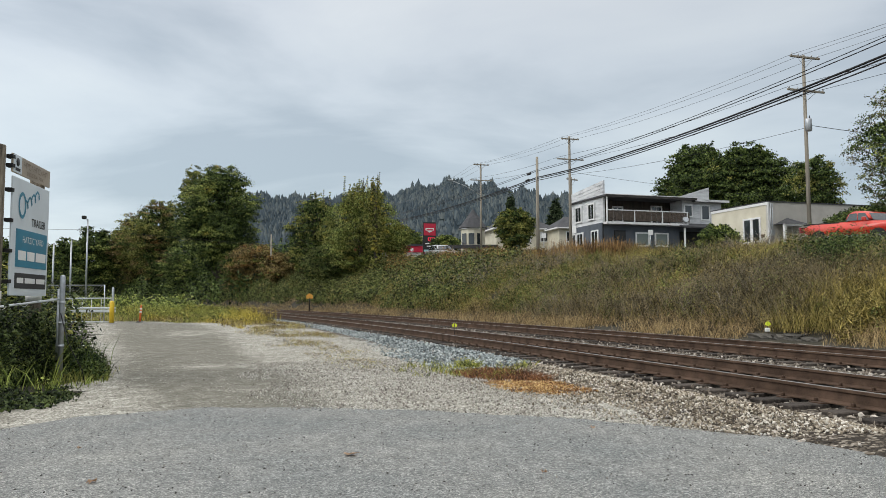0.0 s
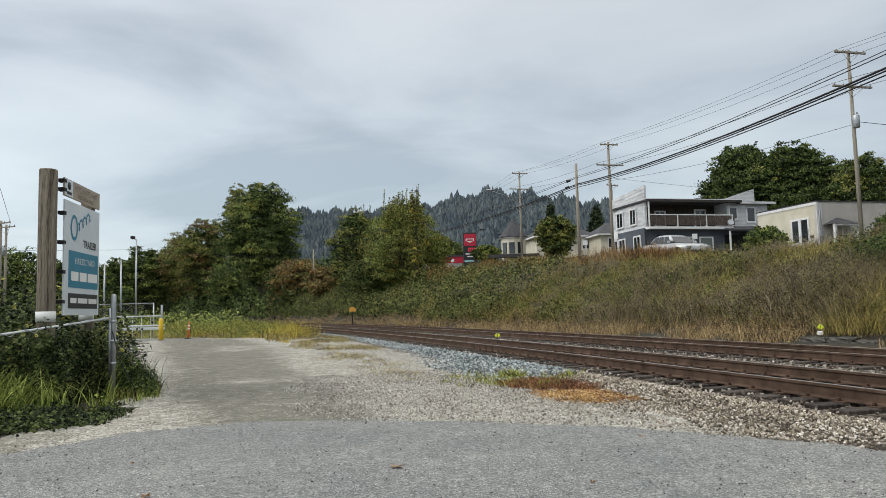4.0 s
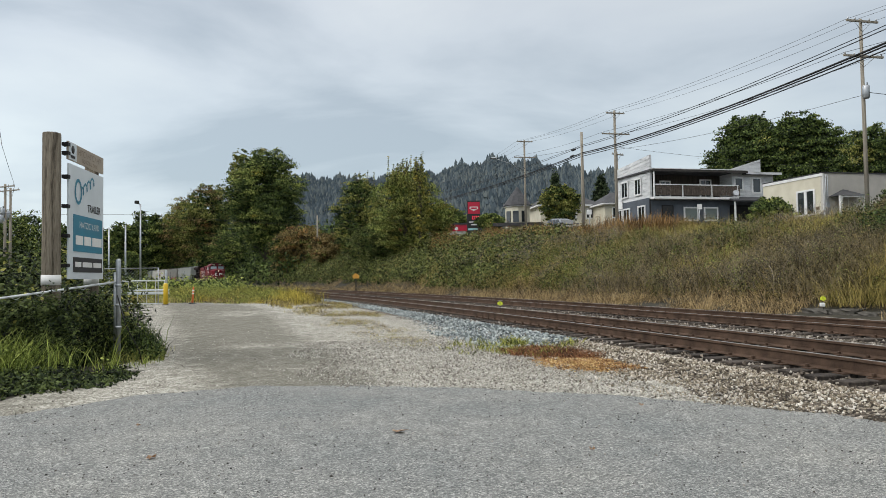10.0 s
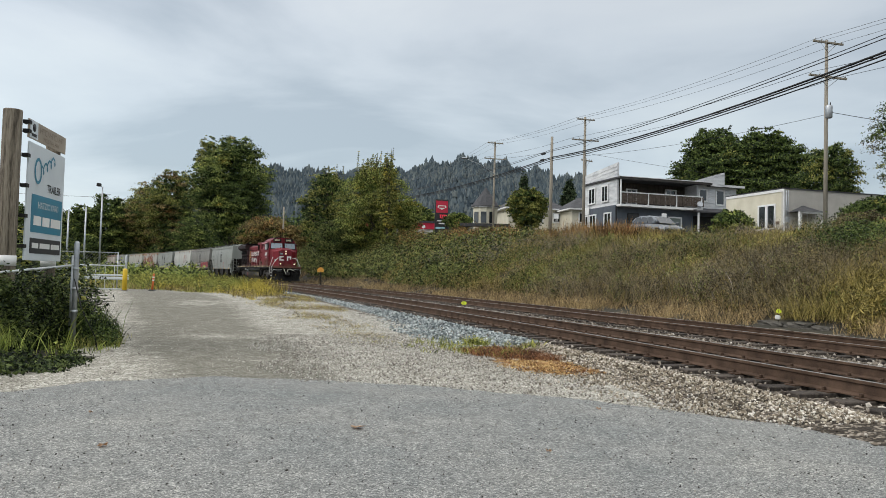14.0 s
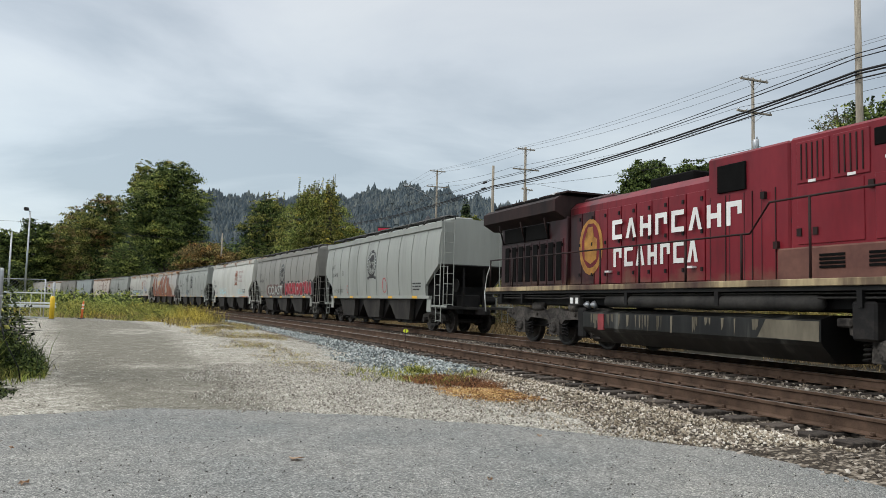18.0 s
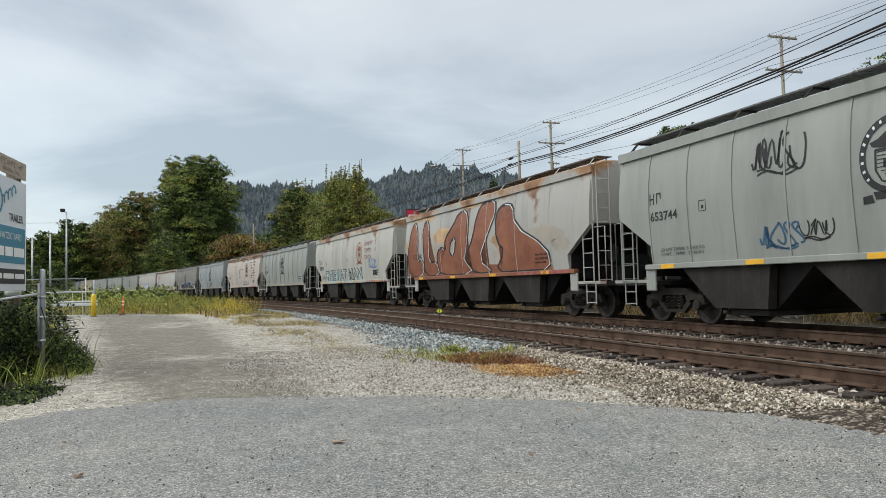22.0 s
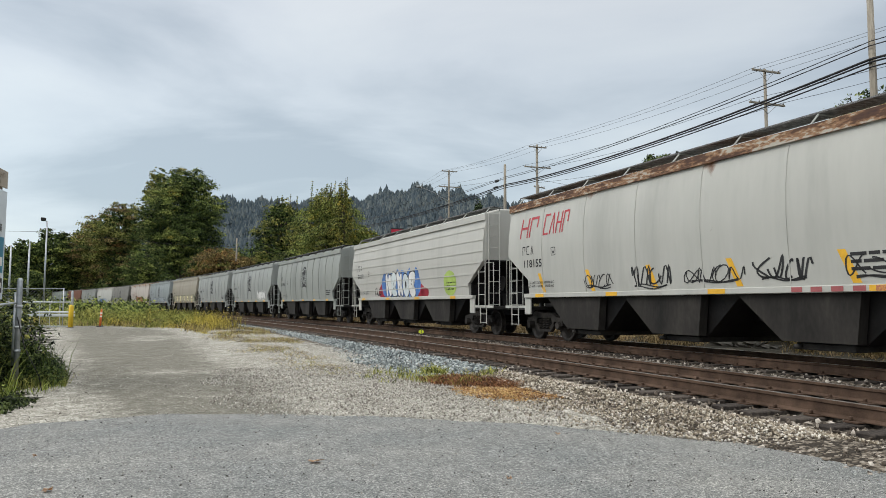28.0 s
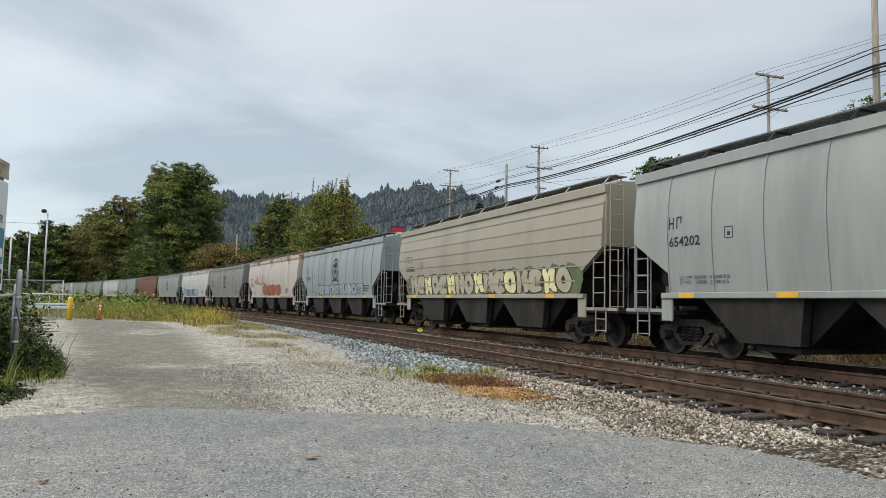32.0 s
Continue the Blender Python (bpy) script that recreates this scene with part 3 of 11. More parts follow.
def tree(x, y, height, width, label, mats, seed, trunk=0.25, leaf=0.3, count=9000, lobes=46, low=0.12, category="tree", z=None, name="tree", shape=1.0, shoots=0, airy=0.0):
    """A broad-leaved tree: trunk, limbs and a crown of many leafy sprays inside an uneven outline; shoots: thin spires above it."""
    rng = np.random.default_rng(seed)
    z = gz(x, y) - 0.1 if z is None else z
    ob = thing(name, pose(x, y, z), label, category)
    lean, half = rng.uniform(0, 6.28), width * 0.5

    def outline(hz, a):
        u = np.clip((hz - low * 0.5) / (1.02 - low * 0.5), 0.0, 1.0)
        e = np.maximum(0.08, np.sin(np.pi * u ** shape)) ** 0.62
        return e * (1 + 0.16 * np.sin(a * 2 + lean + 5 * hz) + 0.13 * np.sin(a * 3 - 11 * hz + lean) + 0.10 * np.sin(a * 5 + 17 * hz + 2 * lean))

    # sprays, thicker towards the outside of the crown
    n = int(lobes * 9)
    hz = rng.uniform(low, 0.97, n * 3)
    hz = hz[rng.uniform(0, 1, n * 3) < outline(hz, lean) ** 1.4][:n]
    n = len(hz)
    a = rng.uniform(0, 6.283, n)
    e = outline(hz, a)
    r = e * half * (rng.uniform(0.12, 1.0, n) ** 0.5) * 0.93
    size = width * rng.uniform(0.035, 0.10, n) * (0.5 + 0.5 * e) * (46 / lobes) ** 0.25
    C = np.stack([r * np.cos(a), r * np.sin(a), hz * height], 1)
    stems = []
    for k in range(shoots):
        b = rng.uniform(0, 6.283)
        d = half * 0.55 * rng.uniform(0, 1) ** 0.5
        top, foot = height * rng.uniform(0.92, 1.06), height * 0.7
        t = np.linspace(0, 1, 18)
        C = np.concatenate([C, np.stack([d * np.cos(b) + 0.15 * t, d * np.sin(b) + 0 * t, foot + (top - foot) * t], 1)])
        size = np.concatenate([size, width * (0.042 - 0.032 * t)])
        stems.append([(d * math.cos(b), d * math.sin(b), foot), (d * math.cos(b) + 0.15, d * math.sin(b), top)])
        a = np.concatenate([a, np.full(18, b)])
    n = len(C)
    bm = bmesh.new()
    tube(bm, [(0, 0, 0), (rng.uniform(-.1, .1), 0, height * 0.3), (rng.uniform(-.2, .2), rng.uniform(-.2, .2), height * 0.6), (0, 0, height * 0.88)], [trunk * 1.3, trunk, trunk * 0.6, trunk * 0.15], 7)
    for k in rng.choice(n, min(n, 60), replace=False):
        lx_, ly_, lz_ = C[k]
        z0 = max(lz_ - height * 0.18, height * 0.08)
        tube(bm, [(0, 0, z0), (lx_ * 0.5, ly_ * 0.5, (z0 + lz_) / 2 + 0.2), (lx_, ly_, lz_)], [trunk * 0.3, trunk * 0.18, trunk * 0.06], 4, cap=False)
    for stem in stems:
        tube(bm, stem, [0.035, 0.012], 4)
    part("trunk", bm, BARK, ob, smooth=True)
    mats = mats if isinstance(mats, list) else [(mats, 1.0)]
    tot = sum(w for _, w in mats)
    # neighbouring sprays share a leaf colour, so that the crown is patched
    cut = np.cumsum([w / tot for _, w in mats])
    patch = 0.5 + 0.5 * np.sin(a * 2.3 + C[:, 2] / height * 9 + lean) * np.cos(a * 1.1 - C[:, 2] / height * 6)
    own = np.searchsorted(cut, np.clip(0.55 * patch + 0.45 * rng.uniform(0, 1, n), 0, 0.999))
    weight = np.maximum(size, width * 0.022) ** 2
    count = int(count * 2.1)
    for j, (m, w) in enumerate(mats):
        pw = weight * np.where(own == j, 1.0, 0.05 * w / tot)
        k = int(count * pw.sum() / weight.sum())
        pick = rng.choice(n, k, p=pw / pw.sum())
        q = rng.normal(size=(k, 3))
        q /= np.linalg.norm(q, axis=1)[:, None]
        q[:, 2] = np.abs(q[:, 2]) * 0.9 - 0.25
        rad = rng.uniform(0.1, 1.0, k) ** 0.5 * np.where(rng.uniform(0, 1, k) < 0.25, 1.7, 1.0)
        c = C[pick] + q * (rad * size[pick])[:, None] * [1.1, 1.1, 0.95]
        c[:, 2] = np.maximum(c[:, 2], 0.15)
        out = np.stack([np.cos(a[pick]), np.sin(a[pick]), np.full(k, 0.3)], 1)
        pieces = [leaves(rng, c, leaf * 0.46, q * 0.6 + out * 0.5, 1.25)]
        if j == 0 and not airy:
            # the shaded leaves deep in the crown
            k = count // 9
            hz2, a2 = rng.uniform(low, 0.9, k), rng.uniform(0, 6.283, k)
            r2 = outline(hz2, a2) * half * 0.72 * rng.uniform(0, 1, k) ** 0.5
            pieces.append(leaves(rng, np.stack([r2 * np.cos(a2), r2 * np.sin(a2), hz2 * height], 1), leaf * 0.9))
        V, F = merge(pieces)
        np_mesh("crown", V, F, m, ob)
    return ob


def bush_pieces(rng, x, y, r, h, leaf, n, slim=1.0):
    """Leaves of bushes in world space: an outer coat that looks up and outwards over a few inner leaves."""
    x, y, r, h = np.atleast_1d(x), np.atleast_1d(y), np.atleast_1d(r), np.atleast_1d(h)
    z0 = ground_z(x, y)
    k = np.repeat(np.arange(len(x)), n)
    q = rng.normal(size=(len(k), 3))
    q /= np.linalg.norm(q, axis=1)[:, None]
    q[:, 2] = np.abs(q[:, 2])
    f = np.where(rng.uniform(0, 1, len(k)) < 0.75, rng.uniform(0.72, 1.08, len(k)), rng.uniform(0.25, 0.75, len(k)))
    p = q * f[:, None]
    c = np.stack([x[k] + p[:, 0] * r[k], y[k] + p[:, 1] * r[k], z0[k] + p[:, 2] * h[k]], 1)
    return leaves(rng, c, leaf, q + [0, 0, 0.2], 0.95, slim)


# far trees along the left and beyond the yard
def at_angle(az, dist):
    """A place by its bearing from straight ahead (degrees, right positive) and distance."""
    return dist * math.sin(radians(az)), dist * math.cos(radians(az))


def bearing_of(x):
    return math.degrees(math.atan((x - 784) / 1287.0))


def beyond(az, off):
    """How far along a bearing the ground lies off metres past the near rail."""
    d = np.arange(20.0, 420.0, 2.0)
    _, o = line_coords(d * math.sin(radians(az)), d * math.cos(radians(az)))
    hit = np.nonzero(o >= off)[0]
    return float(d[hit[0]]) if len(hit) else 300.0


def plant(x, dist, top, wide, label, mats, seed, off=None, **kw):
    """A tree on the bearing of column x whose crown reaches row top."""
    az = bearing_of(x)
    dist = beyond(az, off) if off else dist
    px_, py_ = at_angle(az, dist)
    dist *= math.cos(radians(az))
    z = gz(px_, py_) - 0.1
    h = EYE_Z + (529 - top) / 1287.0 * dist - z
    return tree(px_, py_, h, wide / 1287.0 * dist, label, mats, seed, z=z, **kw)


def woods():
    G = [(GREEN_DARK, 3), (GREEN_MID, 2)]
    plant(388, 0, 284, 134, "tall dark green maple with yellowing patches", [(GREEN_DARK, 5), (GREEN_MID, 3), (LEAF_YELLOW, .7)], 1, off=12, count=30000, lobes=100, leaf=0.33, trunk=0.45, low=0.16, shape=0.85)
    plant(340, 0, 280, 58, "tall olive tree beside the maple", [(GREEN_OLIVE, 3), (GREEN_DARK, 2)], 31, off=15, count=7000, leaf=0.36, trunk=0.35, low=0.3)
    plant(283, 0, 348, 104, "broad tree turning rust and orange", [(GREEN_DARK, 3), (GREEN_OLIVE, 3), (OLIVE_SCRUB, 2), (LEAF_BROWN, 1.2), (LEAF_ORANGE, .18)], 2, off=12, count=17000, leaf=0.4, low=0.06, lobes=60)
    plant(240, 0, 372, 105, "dark green broad tree beside the track", [(GREEN_OLIVE, 3), (OLIVE_SCRUB, 1.5), (GREEN_DARK, 2)], 3, off=14, count=14000, leaf=0.4, low=0.06)
    plant(205, 0, 405, 85, "brownish tree beside the track", [(GREEN_OLIVE, 4), (OLIVE_SCRUB, 1.5)], 32, off=14, count=6000, leaf=0.5, low=0.02)
    plant(325, 0, 425, 90, "dark undergrowth between the trees", G, 71, off=11, count=7000, leaf=0.3, low=0.02, category="shrub", name="shrub")
    plant(425, 0, 440, 70, "brown-green undergrowth beside the maple", [(OLIVE_SCRUB, 2), (GREEN_DARK, 2)], 72, off=11, count=6000, leaf=0.28, low=0.02, category="shrub", name="shrub")
    plant(590, 0, 430, 110, "bramble mound under the young trees", [(BRAMBLE, 3), (GREEN_DARK, 2)], 73, off=13, count=9000, leaf=0.2, low=0.02, category="shrub", name="shrub")
    plant(165, 235, 395, 95, "dark green tree in a far row", G, 4, count=9000, leaf=0.6, low=0.03)
    plant(120, 235, 415, 80, "green tree in a far row", G, 5, count=7000, leaf=0.6, low=0.03)
    plant(70, 240, 425, 90, "green tree in a far row", G, 6, count=7000, leaf=0.6, low=0.03)
    plant(10, 240, 415, 110, "green tree in a far row", G, 7, count=7000, leaf=0.6, low=0.03)
    plant(-70, 240, 388, 150, "green tree in a far row", G, 8, count=7000, leaf=0.6, low=0.03)
    plant(-150, 220, 380, 170, "green tree in a far row", G, 33, count=7000, leaf=0.6, low=0.03)
    plant(135, 150, 470, 50, "leafy thicket beyond the gate", G, 34, count=6000, leaf=0.3, low=0.02, category="shrub", name="shrub")
    plant(95, 140, 475, 60, "leafy thicket beyond the gate", G, 35, count=6000, leaf=0.3, low=0.02, category="shrub", name="shrub")
    plant(45, 135, 470, 70, "leafy thicket beyond the gate", G, 36, count=6000, leaf=0.3, low=0.02, category="shrub", name="shrub")
    plant(-20, 130, 460, 90, "leafy thicket beyond the gate", G, 37, count=6000, leaf=0.3, low=0.02, category="shrub", name="shrub")
    plant(640, 0, 322, 128, "young alder with thin yellowing top", [(GREEN_OLIVE, 3), (GREEN_MID, 3), (LEAF_YELLOW, 1.2)], 9, off=15, count=20000, leaf=0.17, low=0.04, lobes=100, shape=0.8, shoots=16)
    plant(664, 0, 308, 40, "slender young alder on the bank", [(GREEN_OLIVE, 3), (LEAF_YELLOW, 1.5)], 38, off=14, count=4000, leaf=0.16, low=0.02, lobes=40, trunk=0.12, shoots=5)
    plant(556, 0, 338, 96, "dark young tree on the bank", [(GREEN_DARK, 2), (GREEN_OLIVE, 2), (LEAF_YELLOW, .3)], 10, off=13, count=11000, leaf=0.22, low=0.02, shoots=5)
    plant(700, 0, 390, 60, "leafy shrub on the bank", [(GREEN_MID, 2), (GREEN_OLIVE, 2)], 39, off=20, count=6000, leaf=0.2, low=0.02, category="shrub", name="shrub")
    plant(452, 0, 428, 110, "brownish willow scrub on the bank", [(OLIVE_SCRUB, 3), (LEAF_BROWN, .6), (GREEN_OLIVE, 2)], 11, off=13, count=9000, leaf=0.25, low=0.02, category="shrub", name="shrub")
    plant(500, 0, 445, 70, "brownish willow scrub on the bank", [(OLIVE_SCRUB, 3), (LEAF_BROWN, .5), (GREEN_OLIVE, 1)], 40, off=13, count=6000, leaf=0.25, low=0.02, category="shrub", name="shrub")
    plant(1238, 112, 252, 165, "broad dark green maple behind the house", [(GREEN_DARK, 5), (GREEN_OLIVE, 1)], 12, count=30000, leaf=0.36, low=0.05, lobes=120, shape=0.75)
    plant(1325, 108, 246, 165, "broad dark green maple behind the house", [(GREEN_DARK, 5), (GREEN_OLIVE, 1)], 13, count=30000, leaf=0.36, low=0.05, lobes=130, shape=0.75)
    plant(1265, 118, 240, 40, "dark fir behind the maples", [(CONIFER, 1)], 41, count=4000, leaf=0.4, low=0.05, shape=0.5)
    plant(1445, 88, 270, 110, "yellow-green tree behind the pale building", [(GREEN_DARK, 3), (GREEN_OLIVE, 2)], 14, count=11000, leaf=0.22, low=0.03)
    plant(1605, 62, 130, 165, "large airy dark olive tree beside the road", [(GREEN_DARK, 3), (BRUSH_LEAF, 2), (GREEN_OLIVE, 1)], 15, count=11000, leaf=0.15, lobes=80, low=0.03, trunk=0.3, airy=1.0)
    plant(1545, 60, 368, 130, "dense dark shrubs beside the road", [(GREEN_DARK, 3), (GREEN_OLIVE, 1)], 42, count=9000, leaf=0.2, low=0.02, category="shrub", name="shrub")
    plant(1700, 55, 100, 260, "large green tree beside the road", G, 43, count=12000, leaf=0.24, lobes=90, low=0.03)
    plant(912, 100, 365, 75, "leafy tree behind the highway", [(GREEN_OLIVE, 3), (GREEN_DARK, 2)], 16, count=8000, leaf=0.28, low=0.02)
    plant(985, 150, 345, 40, "dark conifer behind the highway", [(CONIFER, 3)], 17, count=5000, leaf=0.4, low=0.03, shape=0.5)
    plant(905, 190, 335, 40, "dark conifer behind the highway", [(CONIFER, 3)], 44, count=5000, leaf=0.45, low=0.03, shape=0.5)
    plant(790, 120, 415, 50, "leafy tree beside the filling station", G, 45, count=5000, leaf=0.3, low=0.02)
    plant(725, 150, 405, 60, "leafy tree beside the filling station", G, 46, count=5000, leaf=0.3, low=0.02)
    plant(860, 170, 400, 60, "autumn tree behind the houses", [(LEAF_YELLOW, 1), (GREEN_OLIVE, 2)], 47, count=5000, leaf=0.35, low=0.02)


woods()


# ---- wooded hill behind ----
HILL_AZ = [-40, -28, -22, -18, -15, -12, -9, -6, -4, -2, 0.5, 3, 6, 10, 16, 30]
HILL_EL = [0.02, 0.03, 0.06, 0.112, 0.134, 0.134, 0.130, 0.134, 0.141, 0.150, 0.158, 0.154, 0.144, 0.132, 0.11, 0.08]
HILL_FAR = 1550.0


def hill_z(az, d):
    top = np.interp(az, HILL_AZ, HILL_EL) * HILL_FAR + 5 * np.sin(az * 2.1) + 4 * np.sin(az * 5.3)
    return 4 + (top - 4) * np.clip((d - 420) / (HILL_FAR - 420), 0, 1) ** 1.15


def build_hill():
    az, d = np.linspace(-42, 32, 75), np.array([420, 560, 700, 850, 1000, 1150, 1300, 1450, HILL_FAR, 1750])
    A, Dd = np.meshgrid(az, d)
    V = np.stack([Dd * np.sin(np.radians(A)), Dd * np.cos(np.radians(A)), hill_z(A, Dd)], -1).reshape(-1, 3)
    i = np.arange(A.size).reshape(A.shape)
    F = np.stack([i[:-1, :-1], i[:-1, 1:], i[1:, 1:], i[1:, :-1]], -1).reshape(-1, 4)
    tagged(np_mesh("backdrop_hill", V, F, HAZY, smooth=True), "haze-tinted forested hillside behind the town", "hill", kind="structure")
    rng = np.random.default_rng(77)
    n = 14000
    a, dd = rng.uniform(-24, 14, n), 470 + (HILL_FAR - 460) * rng.uniform(0, 1, n) ** 0.6
    h = rng.uniform(10, 18, n) * (1 + 0.35 * (rng.uniform(0, 1, n) > 0.93))
    base = np.stack([dd * np.sin(np.radians(a)), dd * np.cos(np.radians(a)), hill_z(a, dd) - 1], 1)
    pieces = []
    k = 6
    for t0, t1, w in ((0.0, 0.55, 0.30), (0.3, 0.8, 0.23), (0.55, 1.0, 0.15)):
        ang = np.arange(k) * 2 * np.pi / k + rng.uniform(0, 6, (n, 1))
        r = (h * w)[:, None] * rng.uniform(0.65, 1.3, (n, k))
        ring = np.stack([base[:, None, 0] + r * np.cos(ang), base[:, None, 1] + r * np.sin(ang), base[:, None, 2] + (h * t0)[:, None] * rng.uniform(0.8, 1.2, (n, k))], -1)
        tip = base + np.stack([np.zeros(n), np.zeros(n), h * t1], 1)
        V = np.concatenate([ring, tip[:, None]], 1).reshape(-1, 3)
        j = np.arange(n)[:, None, None] * (k + 1)
        F = (j + np.stack([np.arange(k), (np.arange(k) + 1) % k, np.full(k, k)], -1)[None]).reshape(-1, 3)
        pieces.append((V, F))
    stuff("far_forest", pieces, HAZY, "haze-tinted blue-green conifers covering the far hillside", "forest")


build_hill()


# ---- utility poles and wires ----
def utility_pole(x, y, height, label, arms=((0.5, 1.2), (2.7, 1.5)), lean=0.0, r=0.17, turn=0.0, z=None):
    z = gz(x, y) - 0.05 if z is None else z
    ob = thing("utility_pole", pose(x, y, z, 0, lean, turn), label, "utility pole", "utility poles along the highway")
    tubed("pole", [(0, 0, 0), (0, 0, height * 0.5), (0, 0, height)], [r, r * 0.85, r * 0.68], WOODPOLE, ob, 10)
    for drop, half in arms:
        zc = height - drop
        arm = boxed("crossarm", (-half, half, -0.06 - r, 0.06 - r, zc - 0.06, zc + 0.06), WOODPOLE, ob, bevel=0.01)
        for xx in (-half + 0.12, -half * 0.45, half * 0.45, half - 0.12):
            bm = bmesh.new()
            tube(bm, [(xx, -r, zc + 0.06), (xx, -r, zc + 0.13), (xx, -r, zc + 0.22)], [0.03, 0.055, 0.03], 6)
            part("insulator", bm, GALV, arm, smooth=True)
        for sgn in (-1, 1):
            tubed("brace", [(0, -r, zc - 0.65), (sgn * half * 0.55, -r - 0.02, zc - 0.03)], 0.018, GALV, ob, 4)
    return ob




# ---- plants on the bank, in the yard and along the fence ----
def scatter(rng, n, s0, s1, o0, o1, keep=None):
    s, o = rng.uniform(s0, s1, n), rng.uniform(o0, o1, n)
    p = on_line(s, o)
    if keep is not None:
        k = keep(s, o, p[:, 0], p[:, 1], rng)
        s, o, p = s[k], o[k], p[k]
    p[:, 2] = ground_z(p[:, 0], p[:, 1]) - 0.03
    return s, o, p


def bank_plants():
    rng = np.random.default_rng(12)
    u = lambda r, s: r.uniform(0, 1, len(s))

    def near_more(s):
        return np.clip(1.25 - s / 110, 0.3, 1)

    def low_top(o):
        return 1 - 0.62 * smooth(o, 15.5, 19) - 0.2 * smooth(o, 18.6, 19.6)

    def grass(name, n, s1, o0, o1, seed, cut, h0, h1, w, per, lean, mat, label, s0=-14):
        _, o, p = scatter(rng, n, s0, s1, o0, o1, lambda s, o, x, y, r: (u(r, s) < near_more(s)) & (wob(x, y, 0.42, seed) + 0.6 * wob(x, y, 1.3, seed + 2) > cut) & ((o > 9.75) | (s > 18.6) | ((s < 15.6) & (o > 8.75))))
        stuff(name, [blades(rng, p, rng.uniform(h0, h1, len(p)) * low_top(o), w, per, lean, plain=True)], mat, label, "grass")

    def weeds(name, n, s0, s1, o0, o1, seed, cut, r0, r1, h0, h1, leaf, per, mat, label, cat="weeds", slim=0.42):
        _, o, p = scatter(rng, n, s0, s1, o0, o1, lambda s, o, x, y, r: (wob(x, y, 0.42, seed) + 0.5 * wob(x, y, 1.1, seed + 5) > cut) & ((o > 9.9) | (s > 19.0) | ((s < 15.4) & (o > 9.2))))
        stuff(name, [bush_pieces(rng, p[:, 0], p[:, 1], rng.uniform(r0, r1, len(p)), rng.uniform(h0, h1, len(p)) * low_top(o), leaf * 1.3, int(per * 1.35), slim)], mat, label, cat)

    grass("dry_grass", 10500, 130, 8.25, 10.8, 0.5, -0.7, 0.2, 0.6, 0.007, 10, 0.75, GRASS_TAN, "dry tan grass along the foot of the bank")
    grass("tall_grass", 6000, 80, 10, 20.3, 1.0, -0.2, 0.35, 0.95, 0.008, 11, 0.6, GRASS_GREEN, "tall green and yellowing grass on the bank")
    grass("dead_grass", 4500, 70, 10, 19.5, 4.0, -0.02, 0.4, 1.0, 0.007, 11, 0.8, GRASS_TAN, "pale dead grass stems on the bank")
    grass("crest_grass", 6500, 38, 15.0, 20.6, 6.0, -0.6, 0.4, 0.75, 0.009, 12, 0.7, CREST_GRASS, "yellow-green grass along the top of the bank")
    grass("rust_grass", 4200, 64, 16.8, 20.2, 2.0, -0.6, 1.2, 2.0, 0.02, 8, 0.35, RUST_GRASS, "rust-red grass along the top of the bank", 36)
    weeds("reed_grass", 900, -14, 10, 9.3, 18.5, 7.0, -0.4, 0.25, 0.5, 0.5, 1.1, 0.10, 90, REED, "tall yellowing reed grass on the bank", "grass", 0.19)
    weeds("leafy_weeds", 2300, -14, 62, 10.2, 19.5, 3.0, -0.1, 0.25, 0.6, 0.4, 1.15, 0.042, 95, GREEN_MID, "leafy green weeds on the bank")
    weeds("olive_weeds", 2300, -14, 62, 9.8, 19.5, 8.0, -0.12, 0.22, 0.55, 0.4, 1.0, 0.038, 95, OLIVE_WEED, "olive-brown weeds on the bank")
    weeds("dark_brush", 500, -12, 34, 10.5, 18.5, 13.0, 0.12, 0.5, 1.0, 0.6, 1.5, 0.045, 130, BRUSH_DARK, "dark brown-green brush on the bank", "brush")
    _, o, p = scatter(rng, 900, -8, 66, 10.5, 18.5, lambda s, o, x, y, r: wob(x, y, 0.33, 9.0) > 0.12)
    stuff("dead_brush", [blades(rng, np.repeat(p, 9, 0) + rng.normal(0, 0.35, (len(p) * 9, 3)) * [1, 1, 0.1], rng.uniform(0.5, 1.1, len(p) * 9), 0.009, 6, 1.1)], TWIG, "grey dead brush on the bank", "brush")
    weeds("brambles", 1900, 46, 150, 10.2, 19.5, 1.7, -0.45, 0.6, 1.5, 0.7, 2.0, 0.085, 90, BRAMBLE, "green bramble thicket covering the bank", "brambles", 0.85)
    weeds("olive_scrub", 700, 44, 150, 10.5, 20, 5.1, 0.05, 0.6, 1.3, 0.9, 1.9, 0.07, 120, OLIVE_WEED, "olive scrub among the brambles", "scrub")
    weeds("brown_scrub", 520, 50, 150, 15, 20.5, 2.2, -0.4, 0.7, 1.3, 1.2, 2.6, 0.07, 110, LEAF_BROWN, "brown autumn scrub along the top of the bank", "scrub")
    # clumps of one kind here and there on the slope
    weeds("brush_clump", 150, 17.8, 22.5, 9.8, 14.5, 1.0, -0.5, 0.4, 0.8, 0.7, 1.3, 0.035, 210, BRUSH_DARK, "dark brown-green brush thicket above the concrete block", "brush")
    weeds("shrub_clump", 70, 17.5, 22.5, 14.2, 17.8, 1.0, -0.5, 0.5, 0.9, 1.0, 1.7, 0.04, 260, GREEN_DARK, "dark green shrubs high on the bank", "shrubs", 0.7)
